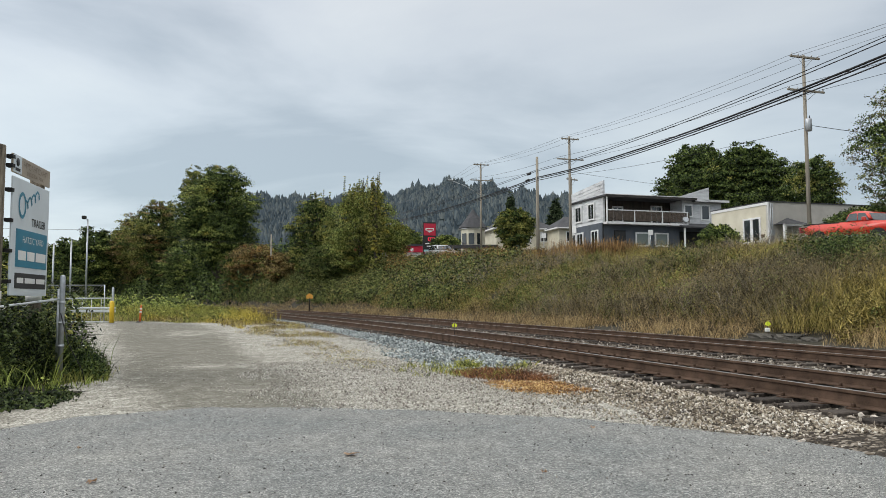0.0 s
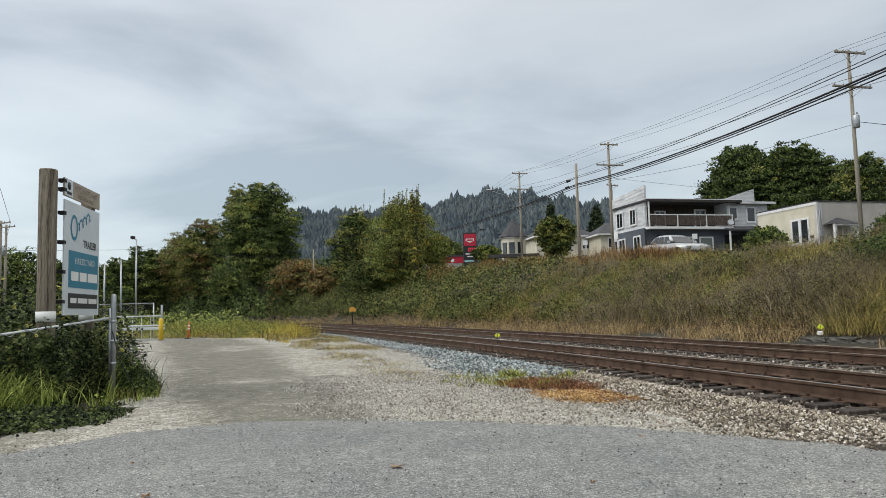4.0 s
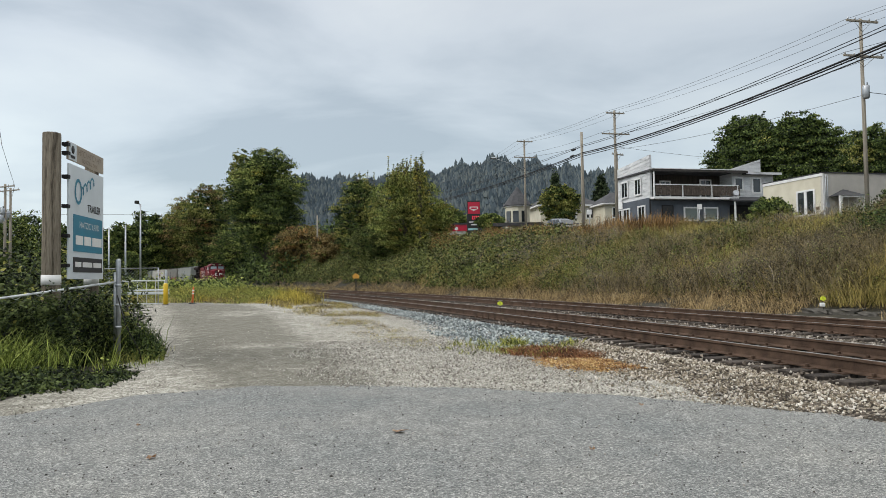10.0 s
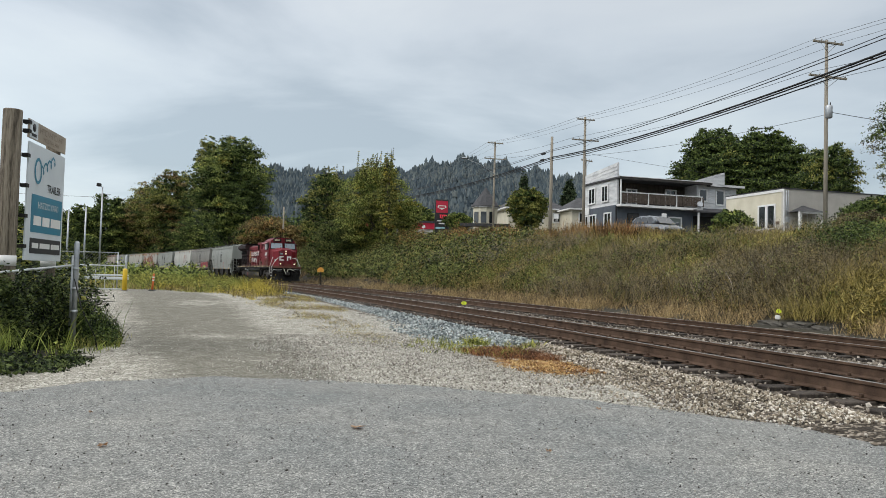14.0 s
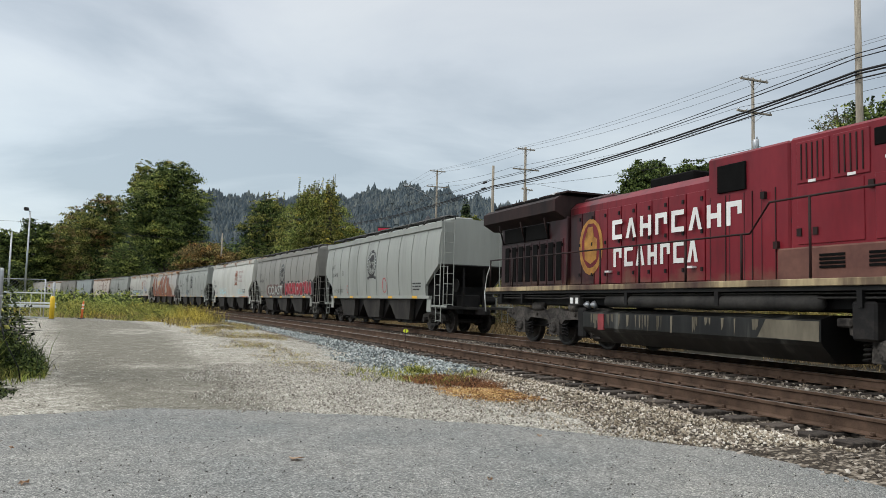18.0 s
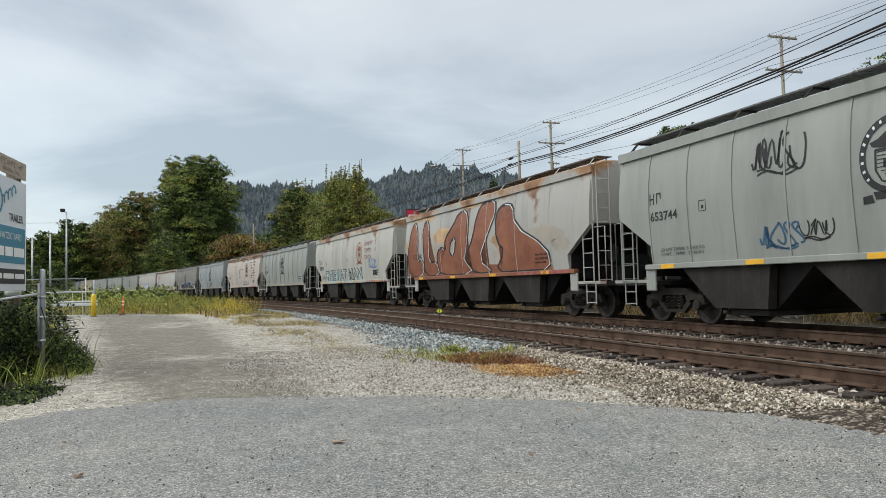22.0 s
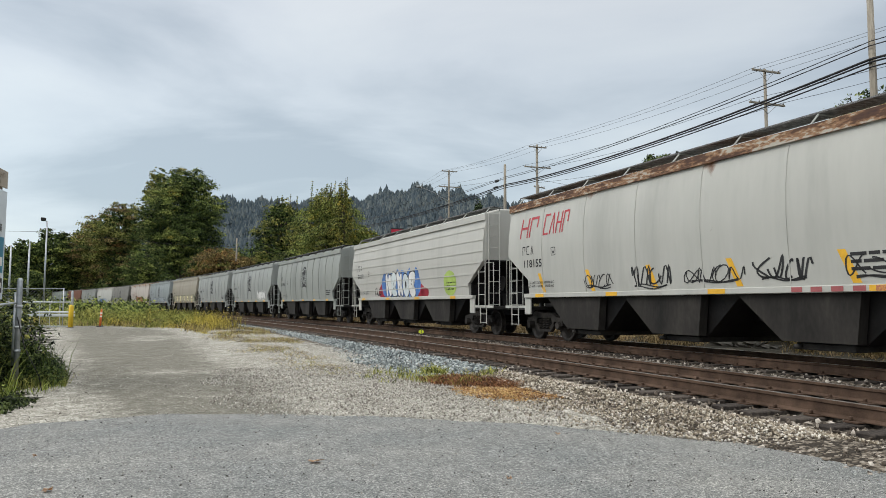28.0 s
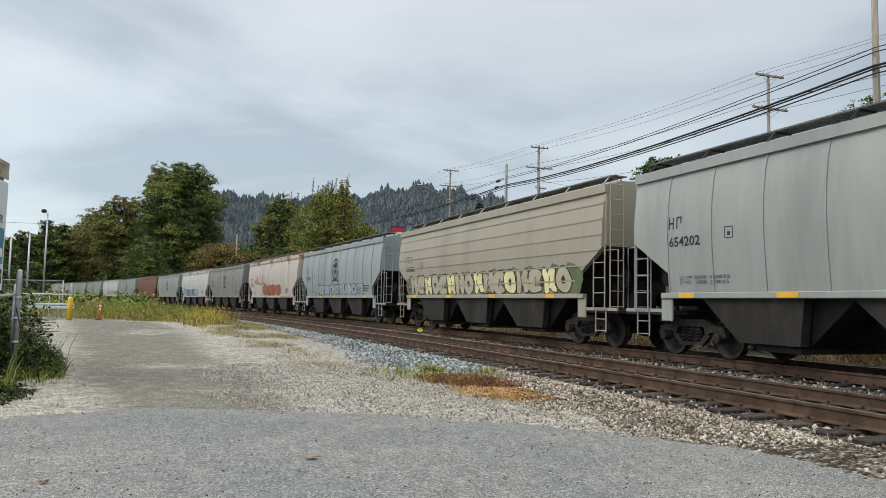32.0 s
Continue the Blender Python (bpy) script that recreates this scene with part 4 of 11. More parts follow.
    weeds("grey_weeds", 420, 22, 36, 9.8, 15.0, 6.3, -0.25, 0.3, 0.65, 0.5, 1.1, 0.035, 90, GREY_WEED, "grey-brown seeded weeds on the bank", "weeds")
    weeds("green_clump", 560, 27, 56, 9.8, 16.5, 2.6, 0.1, 0.4, 0.8, 0.7, 1.35, 0.045, 100, BRAMBLE, "fresh green weeds in clumps on the bank", "weeds", 0.7)
    weeds("purple_brush", 380, 38, 58, 11.5, 16.2, 4.4, 0.0, 0.5, 0.9, 1.0, 1.7, 0.026, 190, TWIG, "bare purple-grey brush on the bank", "brush")
    weeds("reed_clump", 700, 3, 17.6, 9.3, 14.2, 2.0, -0.6, 0.22, 0.45, 0.45, 1.0, 0.095, 110, REED, "tall yellowing reed clump on the bank", "grass", 0.19)
    weeds("pale_reed", 420, -8, 30, 9.0, 13.0, 5.0, -0.1, 0.22, 0.45, 0.25, 0.6, 0.08, 60, GRASS_TAN, "pale dead reed leaves on the bank", "grass", 0.155)
    weeds("olive_stems", 900, 8, 62, 10.0, 19.0, 9.4, -0.25, 0.25, 0.55, 0.4, 1.1, 0.09, 70, OLIVE_WEED, "thin olive stems among the weeds", "weeds", 0.14)
    for s0, s1, o0, o1, m, label in ((17, 36, 9.8, 15.5, GREY_WEED, "fine grey-brown stems in the brush"), (2, 18, 9.2, 15, REED, "upright yellowing reed stems"), (17, 62, 10, 18, OLIVE_WEED, "fine olive stems in the brush")):
        _, o, p = scatter(rng, 2600, s0, s1, o0, o1, lambda s, o, x, y, r: wob(x, y, 0.6, s0) > -0.3)
        stuff("brush_stems", [blades(rng, p + [0, 0, 0.2], rng.uniform(0.5, 1.1, len(p)) * (1 + low_top(o)) / 2, 0.005, 12, 0.9, 0.2)], m, label, "brush")
    # a dense thicket between the trees beside the line farther out
    _, o, p = scatter(rng, 1000, 115, 330, 9.5, 24, None)
    stuff("far_thicket", [bush_pieces(rng, p[:, 0], p[:, 1], rng.uniform(1.5, 3.0, len(p)), rng.uniform(2.0, 5.5, len(p)), 0.3, 44)], GREEN_DARK, "dark thicket beside the railway farther out", "thicket")


CREST_GRASS = leaf_mat("crest_grass", (0.13, 0.14, 0.036), (0.25, 0.25, 0.07), (0.34, 0.31, 0.11))
GREY_WEED = leaf_mat("grey_brown_weed", (0.065, 0.055, 0.042), (0.115, 0.10, 0.076), (0.18, 0.155, 0.12))
REED = leaf_mat("reed_grass", (0.075, 0.068, 0.024), (0.15, 0.13, 0.045), (0.25, 0.21, 0.085))
OLIVE_WEED = leaf_mat("olive_weed_leaf", (0.06, 0.055, 0.022), (0.13, 0.115, 0.045), (0.23, 0.185, 0.08))
RUST_GRASS = leaf_mat("rust_red_grass", (0.10, 0.06, 0.03), (0.155, 0.09, 0.045), (0.23, 0.15, 0.075))
BRUSH_DARK = leaf_mat("dark_brush_leaf", (0.045, 0.039, 0.024), (0.082, 0.071, 0.046), (0.125, 0.108, 0.072))
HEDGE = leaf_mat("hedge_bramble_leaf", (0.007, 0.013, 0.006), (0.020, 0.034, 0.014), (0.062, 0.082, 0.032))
FRESH = leaf_mat("fresh_grass", (0.07, 0.105, 0.025), (0.13, 0.18, 0.045), (0.21, 0.25, 0.075))
bank_plants()


def yard_plants():
    rng = np.random.default_rng(31)
    # tall weeds between the yard and the line, from the gate to the ballast
    n = 16000
    x, y = rng.uniform(-30, -3, n), rng.uniform(18, 66, n)
    s, o = line_coords(x, y)
    front = np.interp(x, [-30, -17, -15, -12, -10.4, -5.7, -3.2], [38, 37.6, 37.8, 35.1, 34.0, 24.9, 19.4]) + 0.5 * wob(x, y, 1.2) + 0.3 * wob(x, y, 3.1, 2.0)
    k = (y > front) & (o < -2.6 + 0.4 * wob(x, y, 1.0, 4.0)) & (x > -0.62 * y) & (x < -8.4 + 0.5 * wob(x, y, 0.9))
    p = np.stack([x, y, ground_z(x, y) - 0.02], 1)[k]
    back = np.clip((p[:, 1] - front[k]) / 6.0, 0, 1)
    clump = np.clip(0.7 + 0.65 * wob(p[:, 0], p[:, 1], 0.8, 1.0) + 0.4 * wob(p[:, 0], p[:, 1], 2.3, 3.0), 0.15, 1.5)
    h = (0.15 + 0.75 * back ** 0.7) * clump
    yellow = (p[:, 0] > -11.9 + 0.8 * wob(p[:, 0], p[:, 1], 1.1)) | (wob(p[:, 0], p[:, 1], 0.7, 2) > 0.5)
    stuff("yard_weeds", [blades(rng, p[~yellow], h[~yellow] * 0.75, 0.009, 8, 0.8, 0.2), bush_pieces(rng, p[~yellow][::3, 0], p[~yellow][::3, 1], np.full(len(p[~yellow][::3]), 0.22), h[~yellow][::3] * 0.8, 0.05, 10, 0.5)], WEED_LIGHT, "tall yellow-green weeds beside the gravel yard", "weeds")
    stuff("goldenrod", [blades(rng, p[yellow], h[yellow] * 0.8, 0.009, 6, 0.6, 0.18), bush_pieces(rng, p[yellow][:, 0], p[yellow][:, 1], np.full(yellow.sum(), 0.13), h[yellow] * 1.0, 0.035, 5)], GRASS_YEL, "yellow-flowered goldenrod clumps beside the track", "weeds")
    q = p[~yellow & (clump > 0.85) & (rng.uniform(0, 1, len(p)) < 0.25)]
    stuff("leafy_clumps", [bush_pieces(rng, q[:, 0], q[:, 1], rng.uniform(0.2, 0.45, len(q)), rng.uniform(0.3, 0.85, len(q)), 0.06, 16)], WEED_LIGHT, "leafy light green clumps among the weeds", "weeds")
    q = p[(h < 0.35) & (rng.uniform(0, 1, len(p)) < 0.6)]
    stuff("tan_weeds", [blades(rng, q, rng.uniform(0.12, 0.4, len(q)), 0.012, 7, 0.7, 0.2)], DRY_LOW, "dry tan weeds at the edge of the yard", "weeds")
    # dark thicket beyond the gate
    n = 300
    x, y = rng.uniform(-46, -20, n), rng.uniform(50, 82, n)
    s, o = line_coords(x, y)
    k = (o < -4) & (x > -0.66 * y) & (y > 54 + 0.2 * (x + 30))
    x, y = x[k], y[k]
    stuff("gate_thicket", [bush_pieces(rng, x, y, rng.uniform(0.8, 1.6, len(x)), rng.uniform(0.7, 1.9, len(x)), 0.12, 90)], GREEN_MID, "green thicket beyond the gate", "thicket")
    # low dry weeds between the yard and the ballast
    n = 9000
    x, y = rng.uniform(-12, 1.6, n), rng.uniform(13.5, 36, n)
    s, o = line_coords(x, y)
    mid = -4.0 + 0.03 * (s - 14) + 0.4 * wob(x, y, 0.6, 5)
    k = (np.abs(o - mid) < 0.5 + 0.035 * (s - 12) + 0.3 * wob(x, y, 1.4)) & (wob(x, y, 0.9, 3) + 0.5 * wob(x, y, 2.6, 1) > -0.1) & (s > 14)
    p = np.stack([x, y, ground_z(x, y) - 0.01], 1)[k]
    g = rng.uniform(0, 1, len(p)) < 0.1
    far = smooth(p[:, 1], 16, 30)
    stuff("low_dry_weeds", [blades(rng, p[~g], rng.uniform(0.02, 0.06, (~g).sum()) + 0.09 * far[~g], 0.006, 12, 1.6, 0.22)], DRY_LOW, "low dry weeds at the edge of the ballast", "weeds")
    stuff("low_green_weeds", [blades(rng, p[g], rng.uniform(0.03, 0.07, g.sum()) + 0.07 * far[g], 0.006, 9, 1.2, 0.14)], WEED_LIGHT, "low green weeds at the edge of the ballast", "weeds")
    # the hedge by the fence
    n = 680
    x, y = rng.uniform(-15, -6.2, n), rng.uniform(6.5, 17, n)
    k = (y > 7.2 + (x + 6.3) * -0.28) & (x < np.minimum(-6.5, -0.475 * y - 0.55) - 0.25 * wob(x, y, 1.3))
    k &= (x < -6.66 - (12.75 - y) * 0.2545 - 0.5) | (y < 8.6)
    x, y = x[k], y[k]
    depth = np.clip(y - (7.4 + (x + 6.3) * -0.28), 0, 4)
    h = 0.3 + (0.26 + 0.18 * smooth(-x, 7.8, 9.2)) * depth + rng.uniform(-0.15, 0.25, len(x))
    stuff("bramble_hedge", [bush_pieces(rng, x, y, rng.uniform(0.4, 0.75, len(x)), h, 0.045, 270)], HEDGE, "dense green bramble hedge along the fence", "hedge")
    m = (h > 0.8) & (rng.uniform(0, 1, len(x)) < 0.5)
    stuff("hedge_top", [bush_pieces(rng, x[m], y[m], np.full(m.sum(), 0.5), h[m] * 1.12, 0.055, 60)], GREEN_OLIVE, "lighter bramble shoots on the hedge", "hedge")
    # brambles grown through the fence, round the feet of the sign board
    n = 150
    t = rng.uniform(0, 1, n)
    x, y = -6.78 - 1.75 * t - rng.uniform(0.1, 0.6, n), 13.2 - 6.2 * t
    k = (y > 10.9) | (y < 8.6)
    x, y = x[k], y[k]
    n = len(x)
    h = rng.uniform(0.95, 1.35, n) * (0.3 + 0.7 * smooth(y, 8, 10.5))
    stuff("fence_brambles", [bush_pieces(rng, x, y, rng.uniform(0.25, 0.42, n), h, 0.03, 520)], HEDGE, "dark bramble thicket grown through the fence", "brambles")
    n = 420
    x = rng.uniform(-11.5, -5.4, n)
    y = np.interp(x, [-11.5, -7, -6, -5.2], [8.9, 8.4, 9.0, 10.0]) + rng.uniform(0, 1.7, n)
    k = (x < np.interp(y, [8, 9.25, 12.4, 14], [-5.2, -5.25, -5.95, -6.5])) & ((x + 8.6) ** 2 + (y - 10.6) ** 2 > 0.8)
    x, y = x[k], y[k]
    n = len(x)
    stuff("bramble_shoots", [bush_pieces(rng, x, y, rng.uniform(0.2, 0.4, n), rng.uniform(0.1, 0.3, n) * (0.4 + 0.6 * smooth(-x, 5.3, 6.6)), 0.03, 90)], HEDGE, "low bramble shoots at the edge of the road", "brambles")
    n = 60
    x, y = rng.normal(-7.04, 0.16, n), rng.normal(11.36, 0.14, n)
    stuff("post_brambles", [bush_pieces(rng, x, y, np.full(n, 0.18), rng.uniform(1.0, 1.4, n), 0.03, 150)], HEDGE, "brambles climbing the timber post", "brambles")
    n = 150
    x, y = rng.normal(-6.5, 0.25, n), rng.normal(13.7, 0.8, n)
    k = x < -0.445 * y - 0.25
    stuff("leaning_grass", [blades(rng, np.stack([x, y, np.zeros(n)], 1)[k], rng.uniform(0.12, 0.36, k.sum()), 0.005, 10, 0.9, 0.12)], GREEN_OLIVE, "leaning olive grass beside the fence post", "grass")
    # tall weeds round the fence post, bright grass clumps at the hedge foot
    n = 260
    x, y = rng.normal(-6.75, 0.5, n), rng.normal(13.5, 0.9, n)
    k = (x < -0.455 * y - 0.2) & ((y > 12.9) | (x < -7.0))
    p = np.stack([x, y, np.zeros(n)], 1)[k]
    stuff("fence_weeds", [blades(rng, p[:40], rng.uniform(0.4, 0.9, len(p[:40])), 0.006, 9, 0.4, 0.14), bush_pieces(rng, p[:, 0], p[:, 1], np.full(len(p), 0.22), rng.uniform(0.35, 1.1, len(p)) * (1 - 0.55 * smooth(p[:, 0] + 0.455 * p[:, 1], -1.0, -0.2)), 0.028, 75)], GREEN_DARK, "tall dark weeds round the fence post", "weeds")
    n = 260
    x, y = rng.normal(-7.7, 0.5, n), rng.normal(10.5, 0.5, n)
    p = np.stack([x, y, np.zeros(n)], 1)
    stuff("bright_grass", [blades(rng, p, rng.uniform(0.35, 0.75, len(p)), 0.008, 16, 0.9, 0.16), bush_pieces(rng, x[:90], y[:90], np.full(90, 0.25), rng.uniform(0.2, 0.55, 90), 0.03, 70)], FRESH, "bright green grass clump in front of the hedge", "grass")
    n = 900
    x = rng.uniform(-12, -5.6, n)
    y = np.where(x < -6.2, 7.0 + (x + 6.3) * -0.28 + rng.normal(0.15, 0.3, n), rng.uniform(11, 17, n))
    k = (y > 5.5)
    p = np.stack([x, y, np.zeros(n)], 1)[k & (x < np.minimum(-5.9, -0.47 * y))]
    stuff("verge_grass", [blades(rng, p, rng.uniform(0.06, 0.22, len(p)), 0.008, 9, 0.8, 0.1)], FRESH, "short green verge grass", "grass")
    # one weed and the brown and orange growth on the gravel
    p = np.tile([[0.42, 14.9, 0.0]], (16, 1)) + rng.normal(0, 0.12, (16, 3)) * [1, 1, 0]
    p2 = np.tile([[1.55, 14.4, 0.02]], (6, 1)) + rng.normal(0, 0.1, (6, 3)) * [1, 1, 0]
    stuff("gravel_weed", [blades(rng, np.concatenate([p, p2]), 0.2, 0.012, 8, 1.0, 0.1), bush_pieces(rng, np.array([0.42, 0.55, 1.55]), np.array([14.9, 14.8, 14.4]), np.array([.22, .16, .12]), np.array([.28, .2, .16]), 0.028, 60)], WEED_LIGHT, "green weed growing in the gravel", "weeds")
    def mat_of(n, cx0, cy0, rx, ry):
        a, r = rng.uniform(0, 6.283, n), rng.uniform(0, 1, n) ** 0.62
        x, y = cx0 + rx * r * np.cos(a), cy0 + ry * r * np.sin(a) - 0.3 * rx * r * np.cos(a)
        k = wob(x, y, 3.2, cx0) + 0.7 * wob(x, y, 7.5, 2.0) > -0.35 - 0.5 * (1 - r)
        return np.stack([x, y, np.full(n, 0.03)], 1)[k]

    p = mat_of(900, 1.2, 13.45, 1.0, 1.0)
    stuff("dead_weeds", [blades(rng, p, rng.uniform(0.03, 0.085, len(p)), 0.006, 10, 1.6, 0.09)], DEAD_BROWN, "brown dead weeds on the gravel", "weeds")
    p = mat_of(1100, 1.6, 11.8, 0.85, 1.05)
    stuff("orange_moss", [blades(rng, p, rng.uniform(0.010, 0.026, len(p)), 0.011, 9, 2.2, 0.09)], MOSS, "orange and yellow moss on the gravel", "moss")
    p = mat_of(160, 0.4, 14.3, 1.3, 1.6)
    stuff("scattered_weeds", [blades(rng, p, rng.uniform(0.05, 0.16, len(p)), 0.006, 7, 1.2, 0.08)], WEED_LIGHT, "thin yellow-green weeds scattered in the gravel", "weeds")


WEED_LIGHT = leaf_mat("yellow_green_weed", (0.06, 0.08, 0.02), (0.13, 0.155, 0.042), (0.22, 0.225, 0.07))
DRY_LOW = leaf_mat("low_dry_weed", (0.10, 0.075, 0.045), (0.19, 0.145, 0.08), (0.25, 0.22, 0.11))
DEAD_BROWN = leaf_mat("dead_weed_brown", (0.06, 0.028, 0.018), (0.12, 0.055, 0.032), (0.18, 0.09, 0.05))
MOSS = leaf_mat("orange_moss", (0.24, 0.115, 0.055), (0.32, 0.175, 0.085), (0.30, 0.225, 0.12))
yard_plants()


# ---- loose stones ----
OCT = np.array([[1, 0, 0], [-1, 0, 0], [0, 1, 0], [0, -1, 0], [0, 0, 1], [0, 0, -1]], float)
OCT_F = np.array([[0, 2, 4], [2, 1, 4], [1, 3, 4], [3, 0, 4], [2, 0, 5], [1, 2, 5], [3, 1, 5], [0, 3, 5]])


def stones(rng, p, size):
    n = len(p)
    q = rng.normal(size=(n, 4))
    q /= np.linalg.norm(q, axis=1)[:, None]
    w, x, y, z = q.T
    R = np.stack([1 - 2 * (y * y + z * z), 2 * (x * y - w * z), 2 * (x * z + w * y), 2 * (x * y + w * z), 1 - 2 * (x * x + z * z), 2 * (y * z - w * x), 2 * (x * z - w * y), 2 * (y * z + w * x), 1 - 2 * (x * x + y * y)], 1).reshape(n, 3, 3)
    V = OCT[None] * rng.uniform(0.55, 1.3, (n, 6, 1)) * np.array([1, 0.8, 0.65])
    V = np.einsum("nij,nkj->nki", R, V) * np.asarray(size)[:, None, None] + p[:, None, :]
    return V.reshape(-1, 3), (OCT_F[None] + 6 * np.arange(n)[:, None, None]).reshape(-1, 3)


def bed_height(o):
    return np.interp(o, [a for a, _ in bed_profile], [b for _, b in bed_profile])


def loose_stones():
    rng = np.random.default_rng(8)
    n = 30000
    s, o = -9 + 52 * rng.uniform(0, 1, n) ** 1.35, rng.uniform(-2.2, 8.0, n)
    k = np.abs(o - 0.0) > 0.12
    for r in (0.0, GAUGE, TRACK_2, TRACK_2 + GAUGE):
        k &= np.abs(o - r) > 0.1
    s, o = s[k], o[k]
    p = on_line(s, o)
    p[:, 2] = bed_height(o) + rng.uniform(0.0, 0.035, len(o))
    blue = (o < -0.75) & (s > 14 + 1.0 * wob(p[:, 0], p[:, 1], 0.9)) & (s < 48)
    size = rng.uniform(0.022, 0.05, len(o)) * np.where(o < -0.9, 0.75, 1.0)
    stuff("ballast_stones", [stones(rng, p[~blue], size[~blue])], STONE, "loose brown-grey ballast stones round the rails", "ballast")
    n = 9000
    s, o = 13.6 + 36 * rng.uniform(0, 1, n) ** 1.2, -2.7 + 2.0 * rng.uniform(0, 1, n) ** 0.8
    q = on_line(s, o)
    q[:, 2] = np.maximum(bed_height(np.maximum(o, -2.6)), 0.0) + rng.uniform(0, 0.04, n)
    p = np.concatenate([p[blue], q])
    stuff("new_ballast_stones", [stones(rng, p, rng.uniform(0.028, 0.062, len(p)))], STONE_BLUE, "fresh blue-grey ballast stones beside the track", "ballast")
    # the shoulder: tan-grey stones thinning out towards the road
    n = 62000
    s, o = rng.uniform(-8, 17, n), -0.75 - 5.5 * rng.uniform(0, 1, n) ** 2.2
    o += 0.25 * np.sin(s * 2.1) * (o < -2.0)
    q = on_line(s, o)
    q[:, 2] = np.maximum(bed_height(np.maximum(o, -2.6)), 0.012) + rng.uniform(0, 0.02, n)
    k = q[:, 1] > np.interp(q[:, 0], [-0.6, 1.45, 3.0, 4.25, 8.5, 14.5], [9.4, 8.75, 7.7, 7.05, 2.0, -14])
    k &= (s < 14.5) | (o < -2.3)
    q, o = q[k], o[k]
    big = o > -2.3 + rng.normal(0, 0.35, len(o))
    stuff("pale_stones", [stones(rng, q[~big], rng.uniform(0.010, 0.024, (~big).sum()))], GRAVEL_STONE, "pale crushed stone beside the track shoulder", "gravel")
    q = q[big]
    stuff("shoulder_stones", [stones(rng, q, 0.010 + 0.020 * rng.uniform(0, 1, len(q)) ** 1.5)], SHOULDER_STONE, "tan-grey crushed stone on the track shoulder", "ballast")
    # fine gravel between the asphalt and the ballast
    n = 26000
    x, y = rng.uniform(-6.5, 7.5, n), 5.5 + 22 * rng.uniform(0, 1, n) ** 1.8
    s, o = line_coords(x, y)
    k = (o < -1.5) & (o > -16) & (x > YARD_L(y) + 0.1) & (y > np.interp(x, [-8, -5.2, -4.4, -3.0, -0.6, 1.45, 3.0, 4.25, 8.5], [6.5, 7.5, 8.9, 9.65, 9.4, 8.7, 7.65, 7.0, 2.0]) - 0.1) & ((x > YARD_R(y) - 2.2 + wob(x, y, 0.6)) | (rng.uniform(0, 1, n) < 0.25))
    p = np.stack([x, y, ground_z(x, y) + 0.004], 1)[k]
    p[:, 2] += np.where(line_coords(p[:, 0], p[:, 1])[1] > -2.6, np.maximum(bed_height(line_coords(p[:, 0], p[:, 1])[1]), 0) + 0.01, 0)
    stuff("gravel_stones", [stones(rng, p, 0.007 + 0.018 * rng.uniform(0, 1, len(p)) ** 2)], GRAVEL_STONE, "loose pale gravel stones on the yard", "gravel")
    n = 11000
    x, y = rng.uniform(-8, 7, n), rng.uniform(2.6, 9.6, n)
    k = y < np.interp(x, [-8, -5.2, -4.4, -3.0, -0.6, 1.45, 3.0, 4.25, 8.5], [6.5, 7.5, 8.9, 9.65, 9.4, 8.7, 7.65, 7.0, 2.0])
    p = np.stack([x, y, np.full(n, 0.034)], 1)[k]
    stuff("asphalt_grit", [stones(rng, p, 0.003 + 0.010 * rng.uniform(0, 1, len(p)) ** 4)], GRIT, "scattered dark grit on the asphalt", "grit")


SHOULDER_STONE = surf("shoulder_stone", [(0.1, (0.12, 0.098, 0.072)), (0.45, (0.33, 0.28, 0.21)), (0.7, (0.48, 0.43, 0.345)), (0.95, (0.72, 0.68, 0.61))], scale=1.0, grain=30, rough=0.95, bump=0.2, island=0.9, world_space=True, spec=0.2)
GRAVEL_STONE = surf("gravel_stone", [(0.1, (0.17, 0.15, 0.13)), (0.45, (0.36, 0.335, 0.295)), (0.95, (0.60, 0.58, 0.53))], scale=1.0, grain=40, rough=0.95, bump=0.2, island=0.9, world_space=True)
GRIT = surf("dark_grit", [(0.2, (0.03, 0.028, 0.026)), (0.6, (0.09, 0.08, 0.07)), (0.95, (0.4, 0.37, 0.33))], scale=1.0, grain=40, rough=0.9, bump=0, island=0.9, world_space=True)
loose_stones()


def fallen_leaf(x, y, size, turn, seed):
    rng = random.Random(seed)
    bm = bmesh.new()
    n = 10
    c = bm.verts.new((0, 0, 0.012))
    ring = []
    for i in range(n):
        a = 2 * math.pi * i / n
        r = size * (1.0 if i % 2 == 0 else 0.55) * rng.uniform(0.8, 1.1)
        ring.append(bm.verts.new((r * math.cos(a), r * math.sin(a) * 0.8, 0.004 + rng.uniform(0, 0.03))))
    for i in range(n):
        bm.faces.new((c, ring[i], ring[(i + 1) % n]))
    bmesh.ops.solidify(bm, geom=bm.faces[:], thickness=0.002)
    ob = part("fallen_leaf", bm, LEAF_TAN)
    ob.matrix_world = pose(x, y, 0.032, 0, 0, turn)
    tagged(ob, "curled tan maple leaf lying on asphalt", "leaf", "fallen leaves on the road")


LEAF_TAN = surf("dry_leaf", [(0.3, (0.36, 0.22, 0.13)), (0.7, (0.55, 0.40, 0.27))], scale=20, grain=90, rough=0.8)
for i, (x, y, sz) in enumerate(((-0.83, 6.59, 0.085), (-2.68, 5.65, 0.055), (0.8, 5.9, 0.03), (-3.4, 6.9, 0.03), (1.6, 7.9, 0.04), (-5.6, 7.0, 0.06))):
    fallen_leaf(x, y, sz, i * 67, i)


